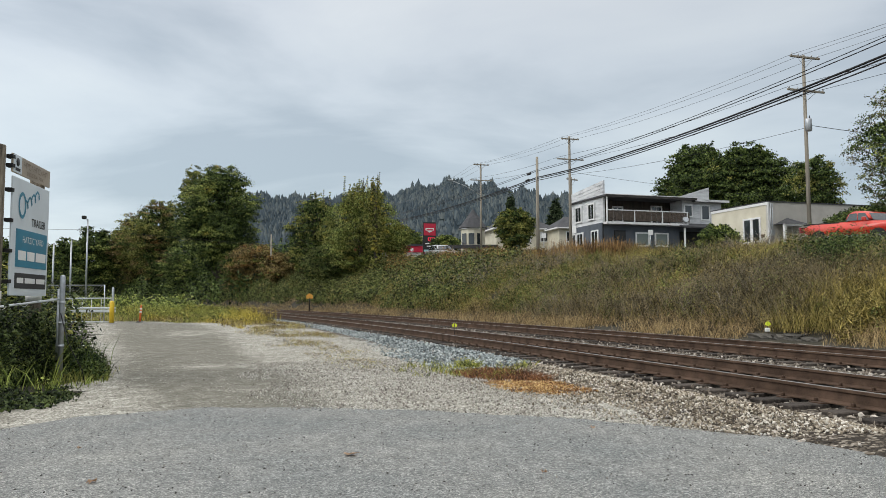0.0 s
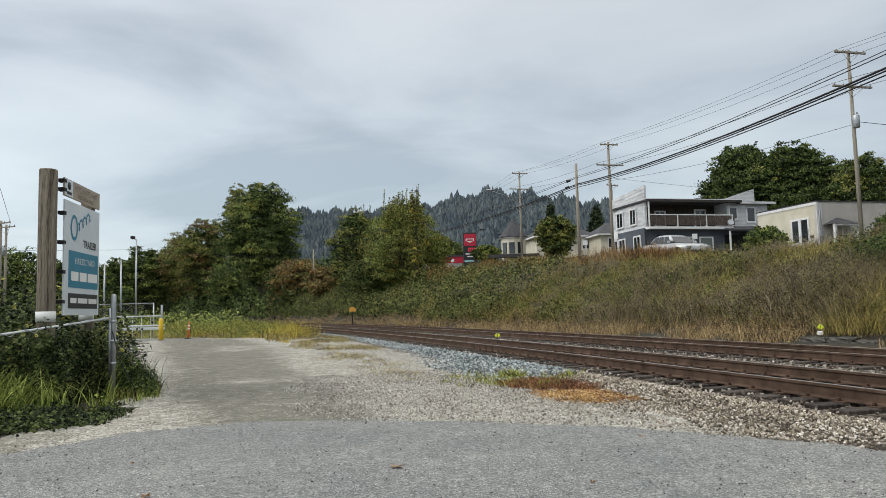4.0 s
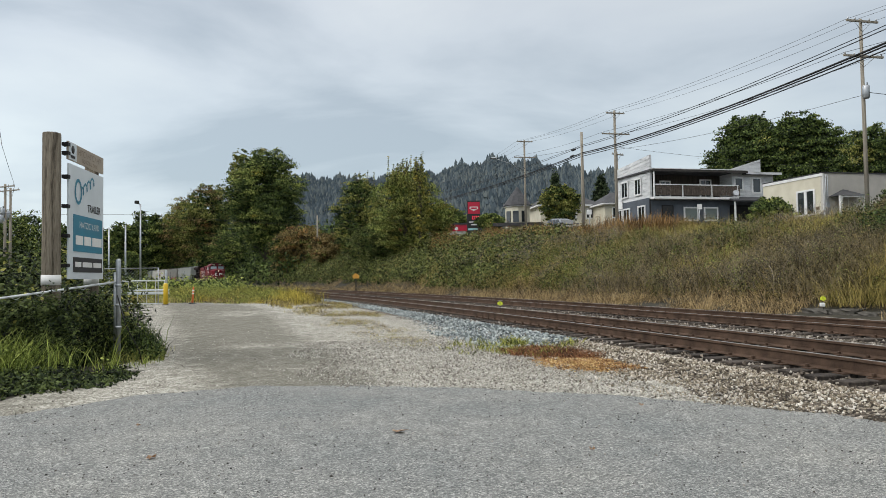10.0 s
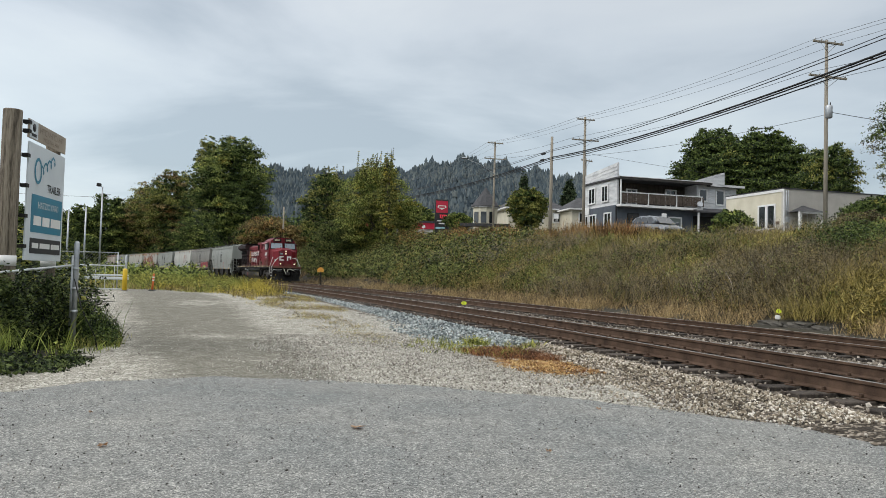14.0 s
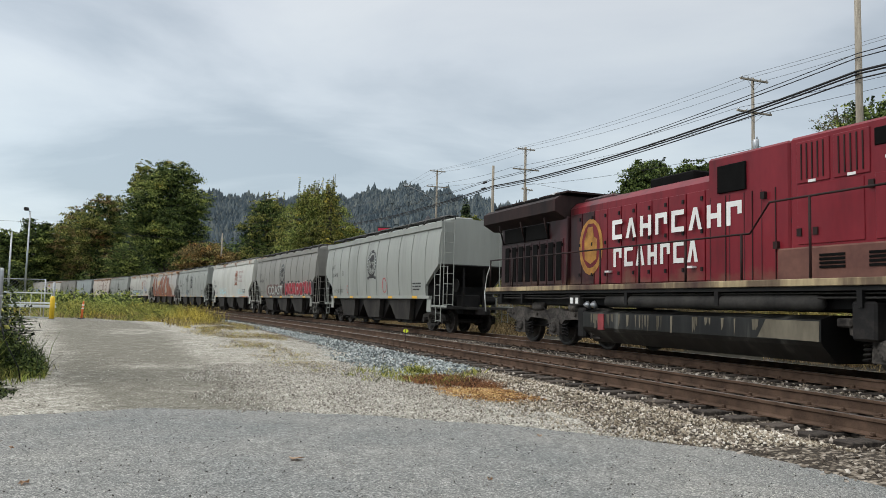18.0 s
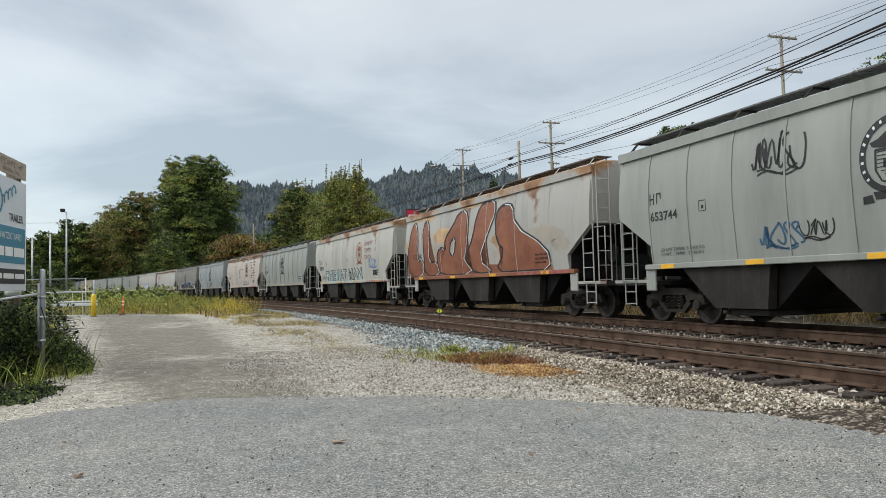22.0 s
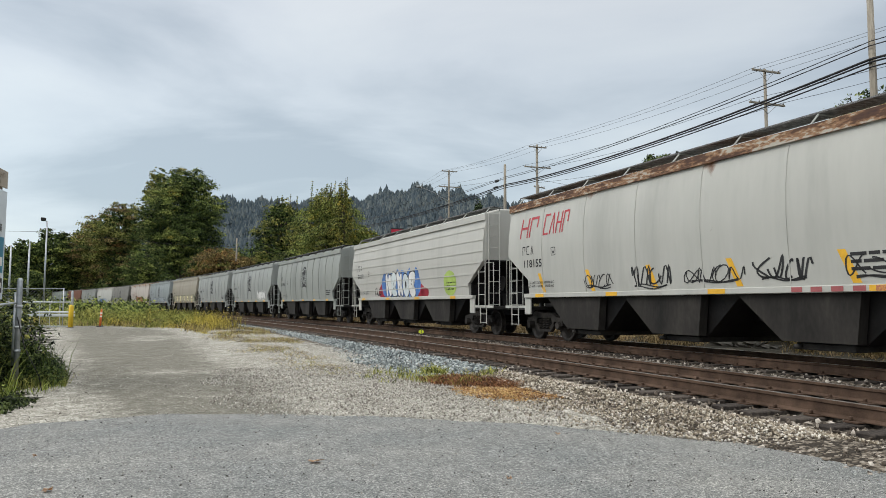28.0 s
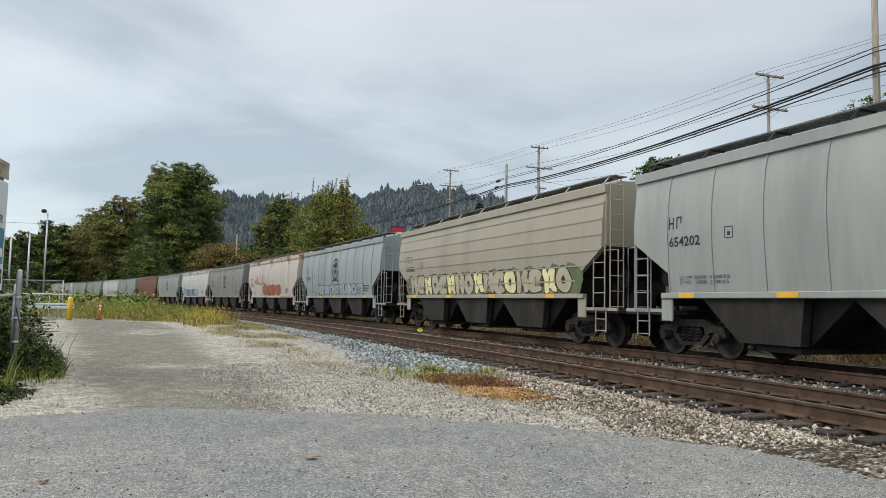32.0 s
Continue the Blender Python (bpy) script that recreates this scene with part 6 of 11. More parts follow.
def freight_truck(parent, x):
    """A two-axle freight truck: side frames with springs and bearing caps, bolster, axles, wheels."""
    truck = boxed("truck", (x - 0.2, x + 0.2, -1.0, 1.0, 0.45, 0.75), BLACK_PAINT, parent, bevel=0.03)
    for s in (-1, 1):
        bm = bmesh.new()
        out = [(-1.12, .42), (-1.05, .62), (-.72, .66), (-.45, .78), (.45, .78), (.72, .66), (1.05, .62), (1.12, .42), (.93, .38), (.88, .52), (.62, .5), (.5, .4), (.42, .62), (-.42, .62), (-.5, .4), (-.62, .5), (-.88, .52), (-.93, .38)]
        prism(bm, [(x + a, b + 0.06) for a, b in out], s * 0.97, s * 1.1)
        prism(bm, [(x - .62, .5), (x - .42, .5), (x - .3, .34), (x + .3, .34), (x + .42, .5), (x + .62, .5), (x + .36, .26), (x - .36, .26)], s * 0.98, s * 1.09)
        for dx in (-0.89, 0.89):
            tube(bm, [(x + dx, s * 1.0, 0.457), (x + dx, s * 1.17, 0.457)], [0.14, 0.11], 10)
        part("side_frame", bm, TRUCK_STEEL, truck)
        for dx in (-0.22, 0, 0.22):
            bm = bmesh.new()
            pts = [(x + dx + 0.075 * math.cos(k * 1.3), s * 1.06 + 0.075 * math.sin(k * 1.3), 0.34 + 0.30 * k / 20) for k in range(21)]
            tube(bm, pts, 0.02, 4)
            part("spring", bm, TRUCK_STEEL, truck)
    for dx in (-0.89, 0.89):
        tubed("axle", [(x + dx, -1.0, 0.457), (x + dx, 1.0, 0.457)], 0.08, WHEEL, truck, 8)
        for s in (-1, 1):
            wheel(truck, x + dx, 0.457, s)


def ladder_bm(kind, x, y, z0, z1, w=0.42, step=0.4):
    bm = bmesh.new()
    a, b = ((x - w / 2, y), (x + w / 2, y)) if kind == "side" else ((x, y - w / 2), (x, y + w / 2))
    for p in (a, b):
        tube(bm, [(*p, z0), (*p, z1)], 0.02, 5)
    z = z0 + 0.04
    while z < z1:
        tube(bm, [(*a, z), (*b, z)], 0.013, 5)
        z += step
    return bm


def wagon_side_x(z, half):
    return half - 1.25 * min(1.0, max(0.0, (2.62 - z) / 0.77))


def hopper_body(half):
    bm = bmesh.new()
    prof = sorted(SIDE + [(z, side_y(z)) for z in (1.85, 2.6, 2.64)]) + [(4.3, 1.42), (4.42, 1.0), (4.46, 0.0)]
    full = [(z, -y) for z, y in prof] + [(z, y) for z, y in prof[::-1][1:]]
    nx = 14
    rows_ = []
    for z, y in full:
        hx = wagon_side_x(z, half)
        rows_.append([bm.verts.new((-hx + 2 * hx * i / nx, y, z)) for i in range(nx + 1)])
    for a, b in zip(rows_, rows_[1:]):
        for i in range(nx):
            bm.faces.new((a[i], a[i + 1], b[i + 1], b[i]))
    for i in range(nx):
        bm.faces.new((rows_[0][i + 1], rows_[0][i], rows_[-1][i], rows_[-1][i + 1]))
    m = len(full)
    for i in range(m // 2):
        for k, flip in ((0, False), (-1, True)):
            q = (rows_[i][k], rows_[i + 1][k], rows_[m - 2 - i][k], rows_[m - 1 - i][k])
            if len(set(q)) == 4:
                bm.faces.new(q)
            else:
                bm.faces.new(list(dict.fromkeys(q)))
    bmesh.ops.recalc_face_normals(bm, faces=bm.faces)
    for e in bm.edges:
        e.smooth = e.calc_face_angle(3.0) < radians(32)
    return bm


def curved_strip(name, x, width, proud, material, parent, z0=1.44, z1=4.1, side=-1):
    """A narrow upright weld rib following the side."""
    bm = bmesh.new()
    zs = [z0] + [z for z, _ in SIDE if z0 < z < z1] + [z1]
    rows_ = []
    for z in zs:
        y = side_y(z)
        rows_.append([bm.verts.new((x + dx, side * (y + p), z)) for dx, p in ((-width, -0.01), (-width, proud), (width, proud), (width, -0.01))])
    for a, b in zip(rows_, rows_[1:]):
        for j in range(3):
            bm.faces.new((a[j], a[j + 1], b[j + 1], b[j]))
    return part(name, bm, material, parent)


def hopper_wagon(length, style):
    """A covered grain hopper wagon; style: seams upright (a), wide-spaced ribs (b), level seams (c)."""
    half = length / 2 - (0.965 if style == "a" else 0.9)
    ob = thing("hopper_wagon", Matrix(), "covered grain hopper wagon", "wagon", "wagons of the train")
    part("body", hopper_body(half), PAINTS["grey"], ob, smooth=True)
    # roof edge, hatch trough, walkways on brackets
    for s in (-1, 1):
        bm = bmesh.new()
        prism(bm, [(-half - 0.06, 4.08), (half + 0.06, 4.08), (half + 0.06, 4.3), (-half - 0.06, 4.3)], s * 1.44, s * 1.545)
        part("roof_edge", bm, PAINTS["grey"], ob)
        boxed("walkway", (-half + 0.1, half - 0.1, min(s * 0.72, s * 1.22), max(s * 0.72, s * 1.22), 4.56, 4.59), GRATING, ob)
        n = 9
        for i in range(n):
            x = -half + 0.3 + (2 * half - 0.6) * i / (n - 1)
            bm = bmesh.new()
            tube(bm, [(x, s * 1.42, 4.28), (x + 0.04, s * 1.2, 4.55), (x + 0.04, s * 0.8, 4.55), (x, s * 0.78, 4.43)], 0.022 if style != "a" else 0.03, 4)
            part("walkway_bracket", bm, PAINTS["light"] if style != "a" else DARK_GREY, ob)
    boxed("hatch_cover", (-half + 1.0, half - 1.0, -0.4, 0.4, 4.44, 4.66), PAINTS["grey"], ob, bevel=0.04)
    sx = wagon_side_x(1.15, half)
    for s in (-1, 1):
        bm = bmesh.new()
        box(bm, -sx - 0.3, sx + 0.3, s * 1.40, s * 1.56, 1.30, 1.425, bevel=0.012)
        part("side_sill", bm, PAINTS["grey"], ob)
    n = 4 if style != "a" else 5
    for i in range(n):
        x = -sx + (2 * sx - 0.6) * (i + 0.12) / (n - 0.6)
        decal("reflector", bars(x, 1.312, (0.5,), 0.10), YELLOW_REFL, ob, 1, "yellow reflective strip", flat=1.562)
    if style == "b":
        for k in range(8):
            decal("reflector", bars(sx - 3.2 + k * 0.42, 1.315, (0.24,), 0.09), REFL_RED, ob, 1, "dull red reflective strip", flat=1.562)
    # hoppers under the sill
    nb = 3
    bw = 2 * (sx - 0.9) / nb
    for i in range(nb):
        x = -sx + 0.9 + bw * (i + 0.5)
        bm = bmesh.new()
        a = [bm.verts.new(p) for p in ((x - bw * .49, -1.2, 1.32), (x + bw * .49, -1.2, 1.32), (x + bw * .49, 1.2, 1.32), (x - bw * .49, 1.2, 1.32))]
        b = [bm.verts.new(p) for p in ((x - bw * .2, -1.15, 0.4), (x + bw * .2, -1.15, 0.4), (x + bw * .2, 1.15, 0.4), (x - bw * .2, 1.15, 0.4))]
        bm.faces.new(a)
        bm.faces.new(b[::-1])
        for j in range(4):
            bm.faces.new((a[j], b[j], b[(j + 1) % 4], a[(j + 1) % 4]))
        bin_ = part("discharge_hopper", bm, BLACK_PAINT, ob)
        # the light on the upright side sheets is put into their greyer paint
        for e in (-1, 1):
            bm = bmesh.new()
            prism(bm, [(x - e * bw * .49, 1.30), (x + e * bw * .24, 1.30), (x + e * bw * .21, 0.42), (x - e * bw * .2, 0.42)], *sorted((e * -1.43, e * -1.22)))
            part("side_sheet", bm, HOPPER_DARK, bin_, "dark side sheet in a lit tone")
        boxed("outlet_gate", (x - 0.62, x + 0.62, -1.25, 1.25, 0.27, 0.396), DARK_GREY, bin_, bevel=0.02)
        tubed("gate_crank", [(x - 0.5, -1.2, 0.33), (x - 0.5, -1.4, 0.33)], 0.05, DARK_GREY, bin_, 6)
    boxed("centre_sill", (-half - 0.3, half + 0.3, -0.22, 0.22, 0.72, 1.05), BLACK_PAINT, ob)
    for e in (-1, 1):
        # black sheet that puts shade over the sloping end, platform, posts, ladders, coupler
        bm = bmesh.new()
        X = lambda z, d: (e * (wagon_side_x(z, half) + d), z)
        prism(bm, [X(1.13, 0.02), X(1.85, 0.02), X(2.62, 0.02), (e * (half + 0.02), 2.66), (e * (half + 0.05), 2.66), X(2.62, 0.06), X(1.84, 0.06), X(1.13, 0.06)], -1.47, 1.47)
        part("slope_sheet", bm, BLACK_PAINT, ob)
        boxed("end_platform", tuple(sorted((e * (sx + 0.1), e * (half + 0.5)))) + (-1.46, 1.46, 0.92, 1.03), DARK_GREY, ob, bevel=0.01)
        for y in (-1.44, 1.44):
            boxed("platform_edge", tuple(sorted((e * (sx + 0.15), e * (half + 0.5)))) + tuple(sorted((y, y * 1.03))) + (0.98, 1.06), PAINTS["grey"], ob)
            boxed("jacking_pad", tuple(sorted((e * (sx - 0.02), e * (sx + 0.36)))) + tuple(sorted((y, y * 1.045))) + (0.78, 1.298), PAINTS["grey"], ob, bevel=0.02)
            part("sill_step", ladder_bm("side", e * (half - 0.2), y * 1.03, 0.42, 1.0, w=0.46, step=0.3), PAINTS["grey"], ob)
            tubed("handrail", [(e * (half + 0.02), y * 1.03, 2.55), (e * (half + 0.48), y * 1.0, 2.55), (e * (half + 0.48), y * 1.0, 1.05)], 0.018, PAINTS["grey"], ob, 5)
        bm = bmesh.new()
        for y in (-0.45, 0.45):
            box(bm, e * (half - 0.12) - 0.04, e * (half - 0.12) + 0.04, y - 0.05, y + 0.05, 1.02, 2.75)
        box(bm, e * (half - 0.5) - 0.3, e * (half - 0.5) + 0.3, -0.4, 0.35, 1.02, 1.5, bevel=0.04)
        tube(bm, [(e * (half - 0.35), 0.55, 1.3), (e * (half - 0.35), 1.05, 1.3)], 0.17, 10)
        tube(bm, [(e * (half - 0.2), -0.75, 1.85), (e * (half - 0.2), -0.71, 1.85)], 0.26, 12)
        part("end_equipment", bm, BLACK_PAINT, ob)
        for y in (-1.5, 1.5):
            part("ladder", ladder_bm("side", e * (half - 0.2), y * 1.03, 1.0, 2.66, w=0.5), PAINTS["grey"], ob)
            part("end_ladder", ladder_bm("end", e * (half + 0.14), y * 0.82, 1.05, 4.35), PAINTS["grey"], ob)
        bm = bmesh.new()
        box(bm, *sorted((e * (half + 0.2), e * (length / 2 + 0.06))), -0.13, 0.13, 0.72, 0.98, bevel=0.03)
        box(bm, *sorted((e * (half + 0.1), e * (half + 0.25))), -0.6, 0.6, 0.75, 1.0, bevel=0.02)
        part("coupler", bm, BLACK_PAINT, ob)
        freight_truck(ob, e * (half - 1.4))
        boxed("corner_post", tuple(sorted((e * (half - 0.07), e * (half + 0.05)))) + (-1.5, -1.4, 2.7, 4.3), PAINTS["grey"], ob)
    if style == "a":
        for i in range(10):
            x = -half + 1.27 + (2 * half - 2.54) * i / 9
            for s in (-1, 1):
                curved_strip("seam", x, 0.018, 0.022, PAINTS["grey"], ob, side=s)
    elif style == "b":
        for i in range(6):
            x = -half + 2.2 + (2 * half - 4.4) * i / 5
            for s in (-1, 1):
                curved_strip("seam", x, 0.012, 0.012, PAINTS["grey"], ob, side=s)
    else:
        for z in (1.78, 2.18, 2.58, 2.98, 3.38, 3.8):
            for s in (-1, 1):
                hx, y = wagon_side_x(z, half) - 0.02, side_y(z)
                boxed("seam", (-hx, hx, min(s * (y - 0.01), s * (y + 0.02)), max(s * (y - 0.01), s * (y + 0.02)), z - 0.018, z + 0.018), PAINTS["grey"], ob)
    return ob, half


def repaint(ob, paint):
    """The wagon's own paint on the parts that share the body's meshes."""
    base = PAINTS["grey"].name
    for o in ob.children:
        if o.type == "MESH" and o.data.materials and o.data.materials[0].name == base:
            o.material_slots[0].link = "OBJECT"
            o.material_slots[0].material = PAINTS[paint]


def line_pose(s, wheelbase, off=TRACK_2 + 0.753):
    a, b = on_line(s + wheelbase / 2, off), on_line(s - wheelbase / 2, off)
    d = b - a
    c = (a + b) / 2
    return pose(c[0], c[1], RAIL_TOP, 0, 0, math.degrees(math.atan2(d[1], d[0])))


TIMES = [float(v) for v in range(33)]
MOVERS = []
LN, LO = 17.23, 17.55
G0_S, G0_I = 4.85, 10
AHEAD = 0.62
# each wagon: style, paint, number, what sets it apart
WAGONS = [
    ("a", "grey", "651411", "grey covered hopper wagon with a round dark emblem"),
    ("a", "warmgrey", "651574", "warm grey hopper wagon with red and white graffiti"),
    ("b", "white", "122406", "off-white hopper wagon with red lettering bars"),
    ("a", "grey", "653744", "grey hopper wagon with small dark tags"),
    ("b", "sand", "122638", "hopper wagon covered by an orange and sand mural"),
    ("b", "rusty", "122073", "rust-streaked white hopper wagon with block graffiti"),
    ("a", "grey", "653547", "grey hopper wagon with a small red tag"),
    ("b", "veryrusty", "122340", "white hopper wagon with heavy rust patches"),
    ("a", "bluegrey", "652152", "pale blue-grey hopper wagon with a round emblem"),
    ("a", "warmgrey", "651417", "grey hopper wagon with blue and black graffiti"),
    ("b", "pale", "118155", "white hopper wagon rusted along its roof edge"),
    ("c", "ivory", "550272", "ivory hopper wagon with level seams and graffiti"),
    ("a", "grey", "651858", "grey hopper wagon with upright seams"),
    ("a", "light", "654959", "light grey hopper wagon with a white tag"),
    ("a", "light", "654202", "light grey hopper wagon with upright seams"),
    ("c", "cream", "317642", "cream hopper wagon with a long row of graffiti"),
    ("a", "bluegrey", "652377", "pale blue-grey hopper wagon with grey graffiti"),
    ("b", "veryrusty", "122551", "white hopper wagon with rust and brown graffiti"),
    ("a", "warmgrey", "651208", "dull grey covered hopper wagon"),
    ("b", "white", "119240", "white hopper wagon with blue graffiti"),
    ("a", "grey", "653377", "grey hopper wagon with a round emblem"),
    ("c", "brown", "606114", "oxide brown covered hopper wagon"),
    ("a", "green", "608830", "dull grey-green covered hopper wagon"),
    ("b", "white", "118702", "white hopper wagon with scattered tags"),
    ("a", "green", "608012", "dull grey-green covered hopper wagon"),
    ("a", "grey", "651933", "grey hopper wagon with a round emblem"),
    ("a", "light", "654120", "light grey covered hopper wagon"),
    ("b", "white", "118440", "white hopper wagon with small tags"),
    ("a", "grey", "651610", "grey hopper wagon with a round emblem"),
    ("a", "warmgrey", "651118", "dull grey covered hopper wagon"),
    ("c", "cream", "317110", "cream hopper wagon with level seams"),
    ("a", "grey", "651774", "grey hopper wagon with a round emblem"),
]


def dress(ob, i, half, style, number):
    """Lettering, emblems and graffiti of one wagon. The front end is at +x; the near side shows -y, where -x lies to its left."""
    near = i < 20
    L = -half + (0.7 if style == "a" else 1.0)
    if near:
        decal("number", text_bm(number, 0.34 if style != "b" else 0.4, L, 2.42 if style != "b" else 2.15, bold=0.006), INK, ob, 2, "black stencilled number")
        decal("lettering", letter_bars(L, 2.84 if style != "b" else 2.62, 2 if style == "a" else 3, 0.17, 0.27, 0.09), INK, ob, 2, "dark lettering bars")
        tagged(decal("load_data", text_bm("LD LMT 226500  102600 KG\nLT WT    59700   27100 KG", 0.13, L + 0.3, 1.52), INK, ob, 2, "small black load figures"), kind="stuff")
        for zz, ww in ((1.75, (0.3, 0.2, 0.3)), (1.6, (0.2, 0.35, 0.22)), (1.45, (0.35, 0.3))):
            decal("small_lettering", bars(half - 3.2, zz, ww, 0.07, 0.04), INK, ob, 2, "small dark lettering bars")
        bm = bmesh.new()
        for a_, b_, c_, d_ in ((0, .24, 0, .02), (0, .24, .24, .26), (0, .02, .02, .24), (.22, .24, .02, .24), (.08, .16, .07, .15)):
            poly(bm, [(L + 1.75 + a_, 2.5 + c_), (L + 1.75 + b_, 2.5 + c_), (L + 1.75 + b_, 2.5 + d_), (L + 1.75 + a_, 2.5 + d_)])
        decal("panel_mark", bm, INK, ob, 1)
    if style == "a":
        emblem(ob, -0.55, 2.95, 0.6)
    if i == 0:
        decal("tag", ring_bm(1.15, 1.75, 0.28, 0.42), RED_PAINT, ob, 2, "red sprayed loop")
        decal("tag", ring_bm(-4.3, 1.6, 0.14, 0.25), RED_PAINT, ob, 2, "red sprayed loop")
    if i == 1:
        rng = random.Random(21)
        bm = bmesh.new()
        for k in range(6):
            poly(bm, [(x, max(1.17, z)) for x, z in blob(-4.4 + k * 0.86, 1.66, 0.62, 0.55, rng, 16, 0.1)])
        tagged(decal("graffiti_halo", bm, HALO, ob, 1, "dull red sprayed halo"), kind="stuff")
        for dx, m, lay in ((-0.05, INK, 2), (0.0, GRAF_DULL, 3)):
            decal("graffiti_letters", text_bm("COAST", 1.05, -4.6 + dx, 1.3 + dx * 0.6, bold=0.06 if lay == 2 else 0.03, squeeze=1.2), m, ob, lay, "pale block graffiti letters")
        graffiti(ob, 0.2, 6.2, 1.25, 2.25, [GRAF_RED], 22, GRAF_DULL, INK, 7)
    if i in (2, 5):
        x = 2.3
        emblem(ob, x, 3.0, 0.55, ring=GRAF_BROWN)
        for k, cnt in enumerate((8, 7, 7)):
            decal("name_lettering", letter_bars(x + 0.95, 3.36 - k * 0.38, cnt, 0.13, 0.2, 0.05), NAME_RED, ob, 2, "red lettering shapes")
        scribble(ob, -4.5, 1.4, 3.0, 0.7, GRAF_CYAN, 30 + i, 8)
        if i == 2:
            scribble(ob, 2.5, 1.4, 2.6, 0.5, GRAF_CYAN, 33, 7)
    if i == 3:
        seam = lambda k: -half + 1.27 + (2 * half - 2.54) * k / 9 - AHEAD
        scribble(ob, seam(2.42), 3.05, 1.25, 0.75, INK, 40, 10)
        scribble(ob, seam(2.5), 1.4, 1.0, 0.6, GRAF_BLUE_DARK, 41, 8)
        scribble(ob, seam(3.2), 1.55, 0.7, 0.45, INK, 42, 7)
    if i == 4:
        # five bulging rust shapes, edged in black with a white line along one side, over sand patches
        u = lambda p: (-half + 2 * half * p[0], min(4.05, max(1.18, 1.18 + 3.05 * p[1])))
        first = [(.017, .34), (.031, .51), (.06, .88), (.092, .9), (.116, .69), (.107, .28), (.148, .3), (.16, .14), (.128, 0), (.039, 0)]
        second = [(.15, .86), (.197, .89), (.205, .56), (.201, .24), (.258, .25), (.275, 0), (.158, 0), (.16, .36)]
        third = [(.258, .25), (.263, .4), (.297, .48), (.325, .4), (.318, .57), (.38, .75), (.402, .88), (.456, .91), (.478, .71), (.458, .31), (.44, .24), (.502, 0), (.266, 0)]
        fourth = [(.523, .83), (.551, .95), (.616, .94), (.626, .77), (.594, .6), (.53, .2), (.609, 0), (.502, 0), (.453, .17), (.462, .34), (.502, .54)]
        fifth = [(.623, .77), (.661, .86), (.711, .82), (.72, .59), (.851, .29), (.863, 0), (.749, 0), (.609, 0), (.666, .3), (.629, .43)]
        eye = [(.35, .38), (.362, .53), (.395, .58), (.386, .38), (.368, .3)]
        rng = random.Random(4)
        for m, cells, lay in ((GRAF_SAND, ((.05, .55, .8, .2), (.12, .98, 1.2, .12), (.5, .98, 1.3, .1), (.66, .45, .9, .5), (.3, .62, .9, .35), (.42, .8, .5, .3), (.14, .12, 1.3, .3), (.2, .9, .6, .12)), 1), (SAND_GREY, ((.83, .42, 1.2, .35), (.9, .3, .5, .3), (.25, .42, 1.3, .35), (.48, .5, .7, .5), (.65, .2, .7, .5)), 1.4)):
            bm = bmesh.new()
            for cx_, cz_, rx_, rz_ in cells:
                x_, z_ = u((cx_, cz_))
                poly(bm, [(x, min(4.05, max(1.18, z))) for x, z in blob(x_, z_, rx_, rz_, rng, 18, 0.22)])
            tagged(decal("mural_patch", bm, m, ob, lay, "sand and grey mural patches"), kind="stuff")
        bm = bmesh.new()
        poly(bm, [u(p) for p in ((.015, 0), (.865, 0), (.86, .1), (.6, .12), (.42, .2), (.26, .24), (.1, .24), (.015, .3))])
        decal("mural_ground", bm, MURAL_ORANGE, ob, 1.7, "rust-orange mural ground")
        for pts, m in ((first, MURAL_ORANGE), (second, MURAL_ORANGE), (third, MURAL_ORANGE), (fourth, MURAL_ORANGE), (fifth, MURAL_ORANGE), (eye, SAND_GREY)):
            soft_ = [u(p) for p in rounded(pts, 1)]
            lay = 2 if m is MURAL_ORANGE else 3.4
            bm = bmesh.new()
            poly(bm, soft_)
            decal("mural_shape", bm, m, ob, lay, "rust-orange mural shape")
            for shift, t_, ink, up_ in ((0.0, 0.055, INK, 0.4), (-0.08, 0.018, GRAF_PALE, 0.8)):
                bm = bmesh.new()
                ring_ = soft_ + soft_[:1]
                for p, q in zip(ring_, ring_[1:]):
                    # the white line follows the sides that face the front of the wagon
                    if ink is INK or q[1] < p[1] - 0.02:
                        stroke(bm, [(p[0] + shift, p[1]), (q[0] + shift, q[1])], t_)
                if len(bm.verts):
                    tagged(decal("mural_edge", bm, ink, ob, lay + up_, "black outline" if ink is INK else "white highlight line"), kind="stuff")
    if i == 5:
        for dx, m, lay in ((-0.03, GRAF_CYAN, 1.5), (0.02, INK, 2), (0.0, GRAF_DULL, 3)):
            decal("graffiti_letters", text_bm("THE FAT MAN", 1.05, -5.2 + dx, 1.28 + dx * 0.6, bold=(0.09, 0.065, 0.012)[int(lay - 1)], squeeze=1.18), m, ob, lay, "block graffiti letters")
        scribble(ob, 4.0, 1.9, 1.3, 0.7, GRAF_BLUE, 52, 6)
        decal("data_plate", bars(4.6, 1.5, (0.3, 0.3), 0.3), INK, ob, 2)
    if i == 6:
        decal("tag", ring_bm(-3.6, 1.6, 0.22, 0.2), RED_PAINT, ob, 2, "red sprayed loop")
        scribble(ob, 5.4, 1.6, 0.8, 0.6, GRAF_GREY, 61, 5)
